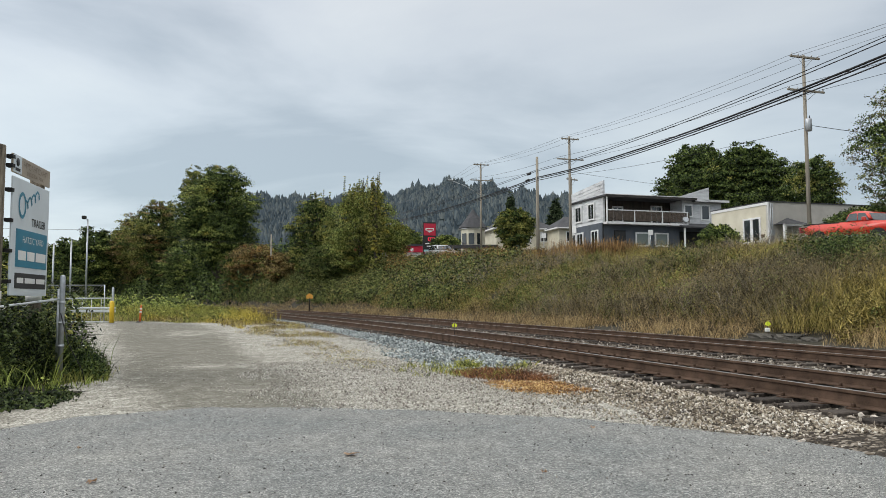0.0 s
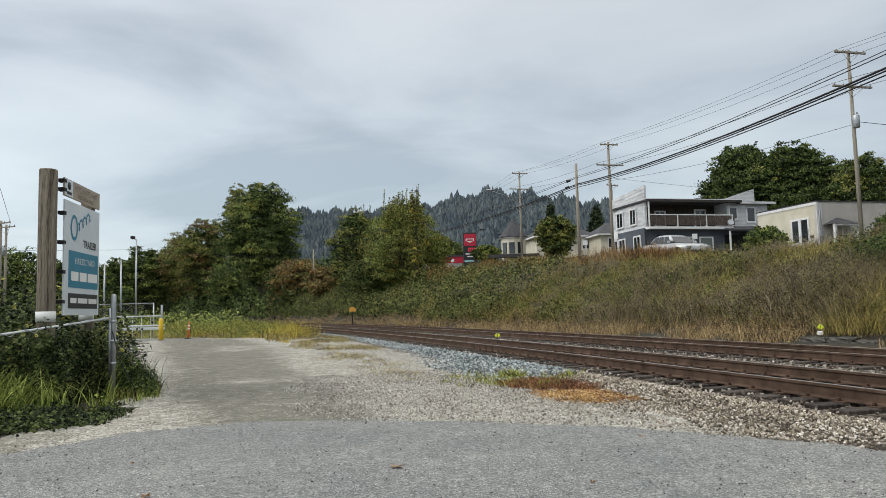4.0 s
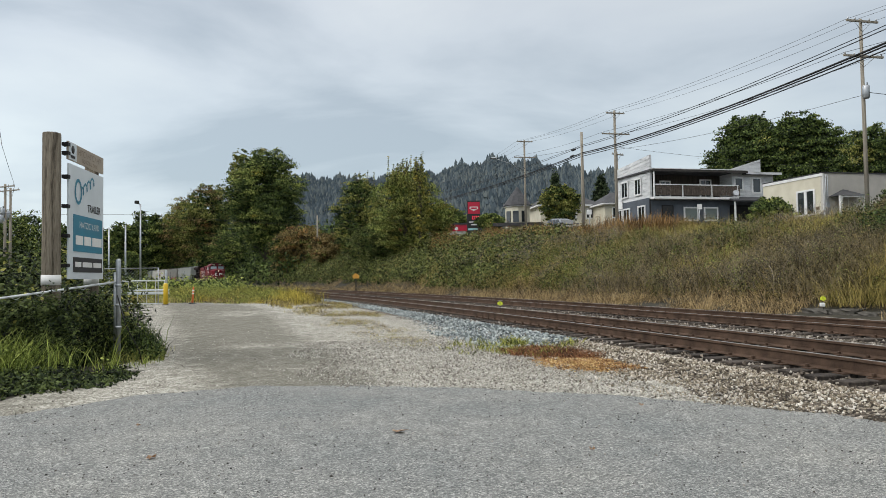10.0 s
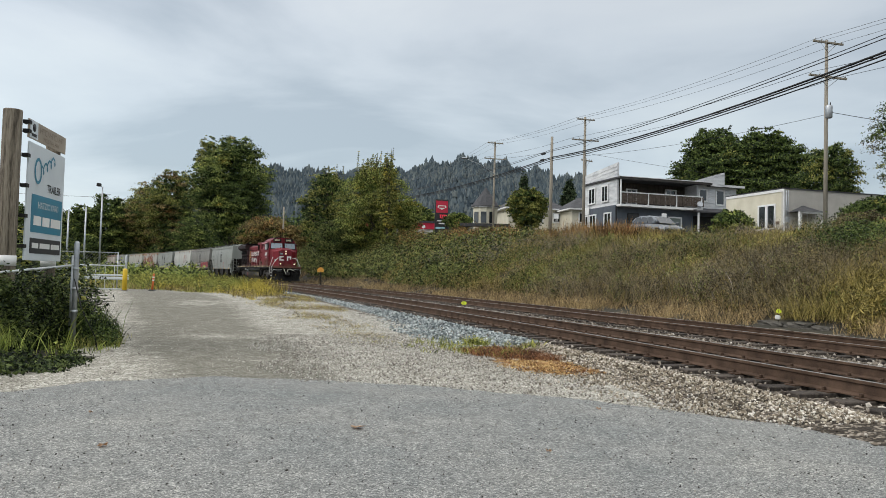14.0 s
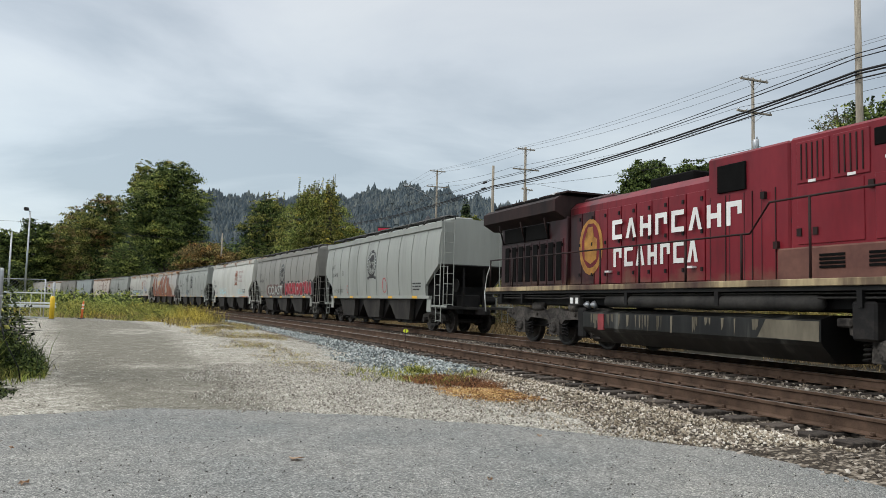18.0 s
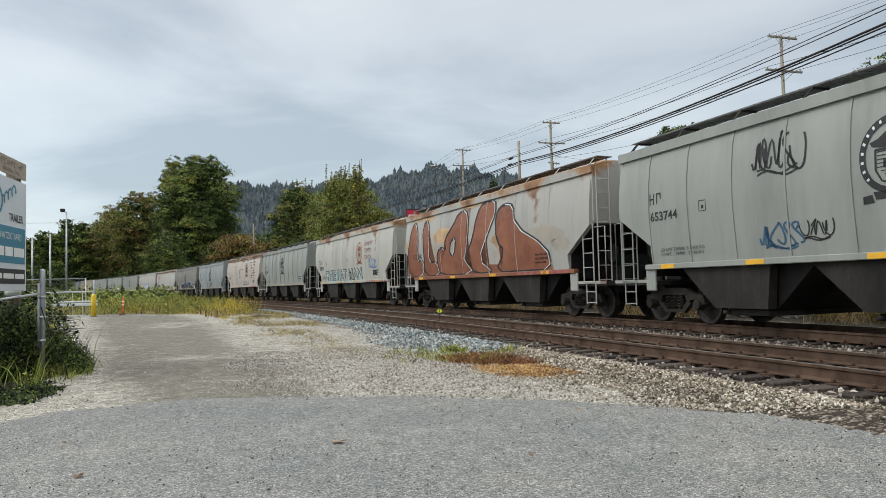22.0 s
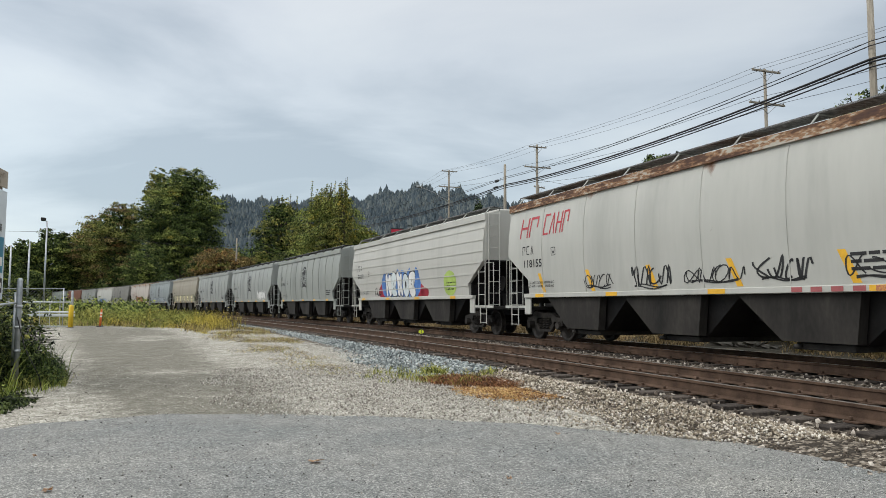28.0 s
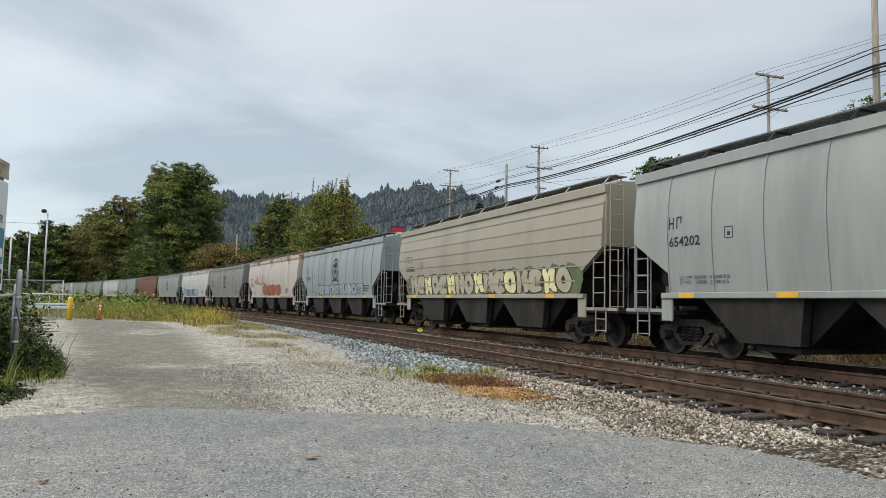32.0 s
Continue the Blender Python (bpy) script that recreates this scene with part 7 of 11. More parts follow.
    if i == 7:
        rng = random.Random(7)
        for m, cols, lay in ((RUST_TAN, (-3.4, 3.9, 5.2), 1), (RUST_DARK, (-1.0, 0.6, 2.2, 4.6, 5.6), 2)):
            bm = bmesh.new()
            for cx_ in cols:
                for k in range(8):
                    if rng.random() < 0.8:
                        z_ = 3.98 - k * 0.27 + rng.uniform(-.05, .05)
                        if z_ > 2.1 or m is RUST_TAN:
                            poly(bm, [(x, min(4.06, max(1.2, z))) for x, z in blob(cx_ + rng.uniform(-.3, .3), z_, rng.uniform(.12, .55), rng.uniform(.025, .075), rng, 15, 0.5)])
            tagged(decal("rust_patch", bm, m, ob, lay, "rows of rust patches"), kind="stuff")
        emblem(ob, 2.3, 3.0, 0.55, ring=RUST_DARK)
        scribble(ob, -3.0, 1.3, 1.3, 0.9, GRAF_GREY, 70, 5)
        scribble(ob, 0.2, 1.3, 2.8, 0.5, INK, 71, 6)
    if i == 8:
        scribble(ob, -2.6, 1.25, 3.4, 0.7, INK, 80, 9)
    if i == 9:
        rng = random.Random(9)
        lift = lambda pts: [(x, max(1.18, z)) for x, z in pts]
        cells = (("M", -4.2, 1.4, 1.8, 0), ("O", -2.85, 1.35, 1.95, 0), ("N", -1.5, 1.5, 2.0, 0), ("S", 0.0, 1.5, 2.05, 0), ("T", 1.45, 1.7, 2.1, 0))
        bm = bmesh.new()
        for _, x, w, top, _ in cells:
            poly(bm, [(x - 0.08, 1.18), (x + w + 0.1, 1.18), (x + w + 0.1, top + 0.28), (x - 0.06, top + 0.2)])
        for x, r in ((-4.5, 0.45), (3.35, 0.75), (4.35, 0.9), (5.2, 0.55)):
            poly(bm, lift(blob(x, 1.3, r, r * 0.95, rng, 18, 0.05)))
        tagged(decal("graffiti_cloud", bm, GRAF_PALE, ob, 1, "pale blue sprayed outline of the graffiti"), kind="stuff")
        bm = bmesh.new()
        for _, x, w, top, _ in cells:
            poly(bm, [(x - 0.02, 1.18), (x + w + 0.04, 1.18), (x + w + 0.04, top + 0.2), (x + 0.0, top + 0.13)])
        tagged(decal("graffiti_ground", bm, GRAF_NAVY, ob, 1.6, "navy sprayed ground between the letters"), kind="stuff")
        for letter, x, w, top, _ in cells:
            bm = text_bm(letter, 1.0, 0, 0, bold=0.09)
            xs, zs = [v.co.x for v in bm.verts], [v.co.z for v in bm.verts]
            for v in bm.verts:
                u, q = (v.co.x - min(xs)) / (max(xs) - min(xs)), (v.co.z - min(zs)) / (max(zs) - min(zs))
                v.co.x, v.co.z = x + u * w, 1.19 + q * (top + 0.1 * u - 1.07)
            dark = bm.copy()
            rim = bm.copy()
            decal("letter_rim", rim, GRAF_CYAN, ob, 2.4, "pale blue rim of the letter")
            for v in bm.verts:
                v.co.x, v.co.z = x + w / 2 + (v.co.x - x - w / 2) * 0.93, 1.6 + (v.co.z - 1.6) * 0.93
            decal("graffiti_letter", bm, INK, ob, 3, "black and navy sprayed letter")
            geo = dark.verts[:] + dark.edges[:] + dark.faces[:]
            bmesh.ops.bisect_plane(dark, geom=geo, plane_co=(0, 0, top - 0.16), plane_no=(-0.08, 0, 1), clear_inner=True)
            if letter in "NST":
                decal("letter_top", dark, GRAF_NAVY, ob, 4, "blue upper part of the letter")
            else:
                dark.free()
        for x, r in ((3.35, 0.62), (4.4, 0.75)):
            bm = bmesh.new()
            poly(bm, lift(blob(x, 1.3, r, r, rng, 18, 0.05)))
            decal("graffiti_bubble", bm, INK, ob, 2 if x < 4 else 3, "black sprayed bubble")
        for x, z, r in ((3.0, 1.5, 0.22), (4.75, 1.7, 0.2), (0.7, 1.3, 0.16), (1.3, 1.3, 0.2), (-4.3, 1.4, 0.15), (-0.4, 1.28, 0.14), (-2.7, 1.25, 0.13)):
            bm = bmesh.new()
            poly(bm, lift(blob(x, z, r, r, rng, 14, 0.06)))
            decal("brown_bubble", bm, GRAF_BROWN, ob, 5, "brown sprayed bubble")
        decal("graffiti_date", text_bm("2019", 0.5, 3.85, 1.32, bold=0.0, squeeze=0.95), GRAF_PALE, ob, 6, "white sprayed date")
    if i == 10:
        decal("name_lettering", letter_bars(L - 0.2, 3.15, 2, 0.5, 0.62, 0.08, 0.18), RED_PAINT, ob, 2, "slanted red lettering shapes")
        decal("name_lettering", letter_bars(L + 1.25, 3.15, 4, 0.3, 0.62, 0.06, 0.18), RED_PAINT, ob, 2, "slanted red lettering shapes")
        for k in range(5):
            scribble(ob, -3.4 + k * 2.0, 1.3, 1.3 + 0.2 * (k % 3), 0.45 + 0.12 * (k % 2), INK, 100 + k, 7)
        bm = bmesh.new()
        for k in range(5):
            x = -half + 1.9 + k * 2.6
            poly(bm, [(x + 0.25, 1.2), (x + 0.42, 1.2), (x + 0.16, 1.9), (x, 1.9)])
        decal("yellow_mark", bm, YELLOW_REFL, ob, 1, "yellow stencilled marks")
    if i == 11:
        rng = random.Random(11)
        bm = bmesh.new()
        for cx_, cz_, r_ in ((-2.9, 1.5, .6), (-2.5, 2.0, .4), (1.7, 1.45, .7), (2.4, 1.35, .45), (1.5, 2.0, .45)):
            poly(bm, [(x, max(1.19, z)) for x, z in blob(cx_, cz_, r_, r_ * 0.7, rng, 14, 0.12)])
        decal("graffiti_cloud", bm, GRAF_RED, ob, 0.5, "red sprayed cloud")
        graffiti(ob, -2.4, 1.4, 1.2, 2.5, [WHITE_PAINT, GRAF_PALE], 110, INK, GRAF_BLUE, 5)
        rng = random.Random(5)
        bm = bmesh.new()
        poly(bm, [(x, max(1.18, z)) for x, z in blob(5.0, 1.75, 0.6, 0.62, rng, 16, 0.05)])
        decal("graffiti_fill", bm, GRAF_GREEN, ob, 2, "rounded green sprayed shape")
        scribble(ob, -4.0, 1.3, 0.9, 0.5, INK, 113, 5)
    if i == 13:
        scribble(ob, 2.4, 1.25, 2.8, 0.95, WHITE_PAINT, 130, 8)
        graffiti(ob, 2.5, 5.0, 1.3, 2.0, [WHITE_PAINT], 131, None, None, 4)
    if i == 15:
        graffiti(ob, -6.3, 6.4, 1.2, 2.1, [PALE_SAND, PALE_SAND, GRAF_YELLOW], 150, INK, MOSS_SPRAY, 16)
    if i == 16:
        graffiti(ob, -5.0, 4.5, 1.25, 1.95, [GRAF_GREY], 160, INK, None, 9)
    if i == 17:
        graffiti(ob, -1.6, 2.6, 1.25, 2.2, [GRAF_BROWN], 170, None, GRAF_BROWN, 3)
        scribble(ob, -5.0, 2.3, 3.4, 0.8, GRAF_BROWN, 171, 8)
    if i == 19:
        graffiti(ob, -5.5, 2.0, 1.2, 2.1, [GRAF_GREY, GRAF_BLUE], 190, INK, GRAF_GREY, 5)
    if i in (23, 27):
        graffiti(ob, -3.0, 3.0, 1.2, 2.3, [GRAF_GREY], i, INK, None, 5)


def ring_bm(x, z, rx, rz, t=0.05, n=18):
    bm = bmesh.new()
    for i in range(n):
        a, b = 2 * math.pi * i / n, 2 * math.pi * (i + 1) / n
        P = lambda ang, k: (x + (rx - t * k) * math.cos(ang), z + (rz - t * k) * math.sin(ang))
        poly(bm, [P(a, 0), P(b, 0), P(b, 1), P(a, 1)])
    return bm


RUSTED_EDGE = surf("rusted_white_roof_edge", [(0.40, (0.42, 0.39, 0.33)), (0.46, (0.30, 0.17, 0.09)), (0.56, (0.10, 0.05, 0.03)), (0.72, (0.06, 0.032, 0.025))], scale=1.6, grain=9, stretch=(0.7, 1, 2.2), fine=0.5, rough=0.85)


def place_wagons():
    proto = {st: hopper_wagon(LN if st == "a" else LO, st) for st in "abc"}
    used = set()
    start = [0.0]
    made = []
    for st, *_ in WAGONS:
        start.append(start[-1] + (LN if st == "a" else LO) + (0.14 if len(start) < 5 else 0.0))
    for i, (st, paint, number, label) in enumerate(WAGONS):
        src, half = proto[st]
        ob = copy_thing(src, Matrix()) if st in used else src
        used.add(st)
        made.append((ob, i, half))
    for ob, i, half in made:
        st, paint, number, label = WAGONS[i]
        repaint(ob, paint)
        ob["label"] = label
        before = set(ob.children)
        dress(ob, i, half, st, number)
        if st == "a":
            for o in ob.children:
                if o not in before:
                    o.location.x += AHEAD
        for o in ob.children:
            kind = o.name.split(".")[0]
            if (i in (7, 10) and kind == "roof_edge") or (i == 4 and kind == "side_sill"):
                o.material_slots[0].link = "OBJECT"
                o.material_slots[0].material = MURAL_ORANGE if i == 4 else RUSTED_EDGE
        MOVERS.append((ob, G0_S + start[i] - start[G0_I] + (start[i + 1] - start[i]) / 2 + (AHEAD if st == "a" else 0.0), 2 * (half - 1.4)))
    return G0_S - start[G0_I]


TRAIN_HEAD = place_wagons()




def loco_paint(name, stops, soot):
    """Loco red with streaks, soot that runs down from the roof and brown road dust that thins out above the deck."""
    m = surf(name, stops, scale=0.8, grain=9, stretch=(1, 1, 0.3), rough=0.42, bump=0.04, spec=0.3)
    nt = m.node_tree
    b = nt.nodes["Principled BSDF"]
    col = b.inputs["Base Color"].links[0].from_socket
    at = nt.nodes.new("ShaderNodeTexCoord").outputs["Object"]
    mp = nt.nodes.new("ShaderNodeMapping")
    mp.inputs["Scale"].default_value = (1.4, 1.4, 0.16)
    nt.links.new(at, mp.inputs[0])
    run, spot = noise_of(nt, mp.outputs[0], 1.6, 6, 0.65), noise_of(nt, at, 1.3, 6, 0.6)
    sp = nt.nodes.new("ShaderNodeSeparateXYZ")
    nt.links.new(at, sp.inputs[0])
    # soot is thickest at the rear, round the exhaust and radiators
    rear = calc(nt, "MULTIPLY", calc(nt, "SUBTRACT", -1.0, sp.outputs["X"]), 0.035)
    k = nt.nodes.new("ShaderNodeMapRange")
    k.inputs["From Min"].default_value, k.inputs["From Max"].default_value, k.inputs["To Max"].default_value = 0.52, 0.80, 0.85
    nt.links.new(calc(nt, "ADD", calc(nt, "ADD", run, soot), rear), k.inputs["Value"])
    dark = nt.nodes.new("ShaderNodeRGB")
    dark.outputs[0].default_value = (0.016, 0.010, 0.010, 1)
    col = blend(nt, k.outputs[0], col, dark.outputs[0])
    d = nt.nodes.new("ShaderNodeMapRange")
    d.inputs["From Min"].default_value, d.inputs["From Max"].default_value, d.inputs["To Max"].default_value = 0.55, 0.8, 0.8
    low = calc(nt, "MULTIPLY", calc(nt, "SUBTRACT", 2.1, sp.outputs["Z"]), 0.45)
    nt.links.new(calc(nt, "ADD", spot, low), d.inputs["Value"])
    dust = nt.nodes.new("ShaderNodeRGB")
    dust.outputs[0].default_value = (0.15, 0.085, 0.055, 1)
    nt.links.new(blend(nt, d.outputs[0], col, dust.outputs[0]), b.inputs["Base Color"])
    return m


LOCO_RED = loco_paint("dark_red_locomotive_paint", [(0.25, (0.085, 0.007, 0.011)), (0.5, (0.165, 0.010, 0.018)), (0.8, (0.23, 0.018, 0.027))], -0.05)
LOCO_DIRTY = loco_paint("soot_stained_red_paint", [(0.25, (0.03, 0.008, 0.009)), (0.55, (0.075, 0.010, 0.014)), (0.85, (0.13, 0.015, 0.022))], 0.06)
DUSTY_RED = surf("dusty_red_brown_paint", [(0.3, (0.09, 0.032, 0.024)), (0.7, (0.17, 0.075, 0.052))], scale=1.4, grain=9, rough=0.7)
SOOT = surf("soot_black_wing_paint", [(0.3, (0.010, 0.007, 0.007)), (0.6, (0.028, 0.014, 0.013)), (0.85, (0.07, 0.02, 0.02))], scale=1.2, grain=9, stretch=(1, 1, 0.4), rough=0.7, spec=0.25)
SILL_TAN = surf("dirty_yellow_sill_stripe", [(0.36, (0.05, 0.022, 0.018)), (0.5, (0.14, 0.10, 0.06)), (0.64, (0.42, 0.33, 0.19))], scale=0.6, grain=8, stretch=(1, 1, 0.2), rough=0.7)
GOLD = surf("gold_emblem_paint", [(0.3, (0.20, 0.08, 0.012)), (0.7, (0.46, 0.23, 0.035))], scale=3, grain=9, rough=0.5)
TANK = surf("streaked_black_fuel_tank", [(0.45, (0.006, 0.006, 0.006)), (0.58, (0.018, 0.018, 0.017)), (0.74, (0.12, 0.118, 0.105))], scale=0.9, grain=6, stretch=(1.6, 1, 0.12), rough=0.35, spec=0.4)
DUST_FILM = surf("tan_dust_film", [(0.3, (0.09, 0.078, 0.055)), (0.7, (0.17, 0.15, 0.11))], scale=2.5, grain=12, stretch=(1, 1, 0.3), rough=0.8)
HOSE = surf("pale_green_air_hose", two((0.55, 0.55, 0.45), 0.2), rough=0.5)
GRIME = surf("sooty_grille", two((0.005, 0.005, 0.005), 0.3), rough=0.9, spec=0.1)
PLOUGH = surf("scuffed_black_plough_paint", [(0.35, (0.005, 0.005, 0.006)), (0.6, (0.012, 0.012, 0.013)), (0.82, (0.06, 0.055, 0.05))], scale=1.6, grain=14, stretch=(1, 1, 0.4), rough=0.45, spec=0.35)
AWNING = surf("faded_awning_paint", two((0.30, 0.13, 0.13), 0.15), rough=0.7)
NUMBER_CREAM = surf("cream_number_paint", two((0.68, 0.58, 0.42), 0.1), rough=0.5, bump=0)
SIGN_GREEN = surf("green_plate", two((0.02, 0.035, 0.026), 0.2), rough=0.5, bump=0)
RAIL_WHITE = surf("white_handrail_paint", two((0.66, 0.66, 0.64), 0.15), rough=0.4, bump=0)


def glass_mat(name, tint, rough=0.06):
    m = bpy.data.materials.new(name)
    m.use_nodes = True
    b = m.node_tree.nodes["Principled BSDF"]
    b.inputs["Base Color"].default_value = (*tint, 1)
    b.inputs["Roughness"].default_value, b.inputs["IOR"].default_value, b.inputs["Specular IOR Level"].default_value = rough, 1.5, 0.9
    return m


def lamp_mat(name, colour, strength):
    m = bpy.data.materials.new(name)
    m.use_nodes = True
    b = m.node_tree.nodes["Principled BSDF"]
    b.inputs["Base Color"].default_value = (*colour, 1)
    b.inputs["Emission Color"].default_value, b.inputs["Emission Strength"].default_value = (*colour, 1), strength
    return m


GLASS_DARK = glass_mat("dark_window_glass", (0.025, 0.03, 0.035))
# the sky mirrored in the panes is put into a pale blue-grey base colour
GLASS_SKY = glass_mat("sky_tinted_glass", (0.26, 0.32, 0.36), 0.12)
HEADLIGHT = lamp_mat("headlight_glow", (1.0, 0.80, 0.55), 0.85)


def loco_truck(parent, x):
    """A three-axle truck: cast side frames over boxed bearings, coil springs, brake cylinders, rods."""
    truck = boxed("truck", (x - 2.3, x + 2.3, -0.85, 0.85, 0.5, 0.95), BLACK_PAINT, parent, bevel=0.03)
    for s in (-1, 1):
        bm = bmesh.new()
        out = [(-2.72, .74), (-2.74, 1.02), (-2.3, 1.1), (-1.75, 1.06), (-1.3, .96), (-.55, .96), (-.3, 1.06), (.3, 1.06), (.55, .96), (1.3, .96), (1.75, 1.06), (2.3, 1.1), (2.74, 1.02), (2.72, .74), (2.38, .66), (1.62, .66), (1.45, .78), (.5, .74), (.36, .62), (-.36, .62), (-.5, .74), (-1.45, .78), (-1.62, .66), (-2.38, .66)]
        prism(bm, [(x + u, v) for u, v in out], s * 1.0, s * 1.2)
        for u0, u1 in ((-1.62, -.42), (.42, 1.62)):
            box(bm, x + u0, x + u1, s * 1.1 - 0.11, s * 1.1 + 0.11, 0.9, 0.985, bevel=0.015)
        for u in (-2.55, 2.55, -1.05, 1.05):
            tube(bm, [(x + u, s * 1.19, 0.9), (x + u, s * 1.25, 0.9)], [0.07, 0.055], 8)
        part("side_frame", bm, LOCO_CAST, truck)
        for dx in (-2.0, 0, 2.0):
            bm = bmesh.new()
            prism(bm, [(x + dx - .3, .3), (x + dx + .3, .3), (x + dx + .27, .7), (x + dx + .14, .78), (x + dx - .14, .78), (x + dx - .27, .7)], s * 1.02, s * 1.24)
            tube(bm, [(x + dx, s * 1.2, .52), (x + dx, s * 1.31, .52), (x + dx, s * 1.33, .52)], [0.17, 0.16, 0.1], 14)
            for k in range(6):
                c, d = 0.12 * math.cos(k * 1.047), 0.12 * math.sin(k * 1.047)
                tube(bm, [(x + dx + c, s * 1.3, .52 + d), (x + dx + c, s * 1.345, .52 + d)], 0.022, 5)
            part("bearing_box", bm, LOCO_CAST, truck)
            for e in (-0.42, 0.42):
                bm = bmesh.new()
                tube(bm, [(x + dx + e + 0.09 * math.cos(k * 1.3), s * 1.12 + 0.09 * math.sin(k * 1.3), 0.28 + 0.38 * k / 22) for k in range(23)], 0.024, 4)
                part("spring", bm, BLACK_PAINT, truck)
            wheel(truck, x + dx, 0.53, s)
        for u in (-1.3, 0.75):
            tubed("brake_cylinder", [(x + u, s * 1.16, 1.1), (x + u + 0.06, s * 1.16, 1.1), (x + u + 0.55, s * 1.16, 1.1), (x + u + 0.62, s * 1.16, 1.1)], [0.07, 0.13, 0.13, 0.05], LOCO_CAST, truck, 10)
            tubed("brake_rod", [(x + u + 0.6, s * 1.18, 1.1), (x + u + 1.0, s * 1.18, 0.75), (x + u + 1.02, s * 1.18, 0.4)], 0.03, BLACK_PAINT, truck, 5)
        boxed("sand_pipe_bracket", tuple((x - 2.95, x - 2.65)) + tuple(sorted((s * 1.05, s * 1.25))) + (0.86, 1.02), LOCO_CAST, truck, bevel=0.03)
        tubed("sand_pipe", [(x + 2.6, s * 1.1, 1.0), (x + 2.75, s * 1.0, 0.6), (x + 2.62, s * 0.85, 0.2)], 0.025, BLACK_PAINT, truck, 5)


def locomotive():
    loco = thing("locomotive", Matrix(), "dark red diesel freight locomotive with white lettering shapes", "locomotive")
    R = LOCO_RED
    DECK = 1.62
    boxed("underframe", (-10.6, 9.2, -1.1, 1.1, 1.15, DECK - 0.14), BLACK_PAINT, loco, bevel=0.03)
    for s in (-1, 1):
        boxed("sill_stripe", (-10.6, 8.1, min(s * 1.5, s * 1.56), max(s * 1.5, s * 1.56), DECK - 0.06, DECK + 0.07), SILL_TAN, loco, bevel=0.01)
    boxed("deck", (-10.7, 9.45, -1.5, 1.5, DECK - 0.14, DECK), BLACK_PAINT, loco)
    # long hood with doors
    bm = bmesh.new()
    prof = [(-1.0, DECK), (-1.0, 3.9), (-0.8, 4.08), (0.8, 4.08), (1.0, 3.9), (1.0, DECK)]
    a = [bm.verts.new((-6.2, y, z)) for y, z in prof]
    b = [bm.verts.new((0.0, y, z)) for y, z in prof]
    bm.faces.new(a)
    bm.faces.new(b[::-1])
    for i in range(6):
        bm.faces.new((a[i], a[(i + 1) % 6], b[(i + 1) % 6], b[i]))
    part("hood", bm, R, loco)
    for i in range(13):
        x = -6.15 + i * 0.6
        dirty = i in (0, 1)
        d = boxed("hood_door", (x, x + 0.56, -1.03, -0.99, DECK + 0.12, 3.72), LOCO_DIRTY if dirty else R, loco, bevel=0.008)
        for zz in (1.95, 2.78, 3.5):
            boxed("latch", (x + 0.46, x + 0.52, -1.06, -1.03, zz, zz + 0.09), BLACK_PAINT, d)
        boxed("hood_door", (x, x + 0.56, 0.99, 1.03, DECK + 0.12, 3.72), R, loco, bevel=0.008)
    # radiator end: wide wings over a louvred section
    boxed("radiator_cabinet", (-10.3, -6.2, -1.12, 1.12, DECK, 3.7), LOCO_DIRTY, loco, bevel=0.03)
    bm = bmesh.new()
    w = [(-1.5, 3.84), (-1.5, 4.18), (-1.3, 4.3), (1.3, 4.3), (1.5, 4.18), (1.5, 3.84), (1.1, 3.62), (-1.1, 3.62)]
    a = [bm.verts.new((-10.95, y, z)) for y, z in w]
    b = [bm.verts.new((-6.25, y, z)) for y, z in w]
    bm.faces.new(a)
    bm.faces.new(b[::-1])
    for i in range(8):
        bm.faces.new((a[i], a[(i + 1) % 8], b[(i + 1) % 8], b[i]))
    wing = part("radiator_wing", bm, SOOT, loco, "soot-dark red overhanging radiator wings")
    boxed("radiator_top", (-10.6, -6.4, -1.25, 1.25, 4.3, 4.38), GRIME, wing)
    for i in range(2):
        boxed("screen", (-10.0 + i * 1.45, -8.65 + i * 1.45, -1.18, -1.1, 3.14, 3.6), GRIME, loco, bevel=0.01)
    for i in range(8):
        boxed("louvre", (-9.95 + i * 0.46, -9.68 + i * 0.46, -1.16, -1.11, DECK + 0.25, 3.0), GRIME, loco, bevel=0.01)
        boxed("louvre_door", (-10.02 + i * 0.46, -9.61 + i * 0.46, -1.138, -1.11, DECK + 0.14, 3.08), LOCO_DIRTY, loco, bevel=0.008)
        boxed("latch", (-9.64 + i * 0.46, -9.61 + i * 0.46, -1.16, -1.13, 2.85, 2.95), GRIME, loco)
    for i in range(3):
        tubed("wing_strut", [(-10.1 + i * 1.45, -1.14, 3.12), (-9.95 + i * 1.45, -1.4, 3.72)], 0.03, SOOT, loco, 4)
    for i in range(5):
        boxed("radiator_rib", (-10.4 + i * 0.9, -9.7 + i * 0.9, -1.2, 1.2, 4.38, 4.43), SOOT, wing)
    boxed("exhaust_stack", (-3.2, -1.6, -0.6, 0.6, 4.06, 4.36), GRIME, loco, bevel=0.04)
    boxed("fan_housing", (-6.0, -4.6, -0.7, 0.7, 4.06, 4.2), LOCO_DIRTY, loco, bevel=0.05)
    # taller equipment section behind the cab
    boxed("equipment_cabin", (1.56, 4.06, -1.13, 1.13, DECK, 4.37), R, loco, bevel=0.05)
    boxed("blower_cabin", (-0.62, 1.54, -1.1, 1.1, DECK, 4.36), R, loco, bevel=0.05)
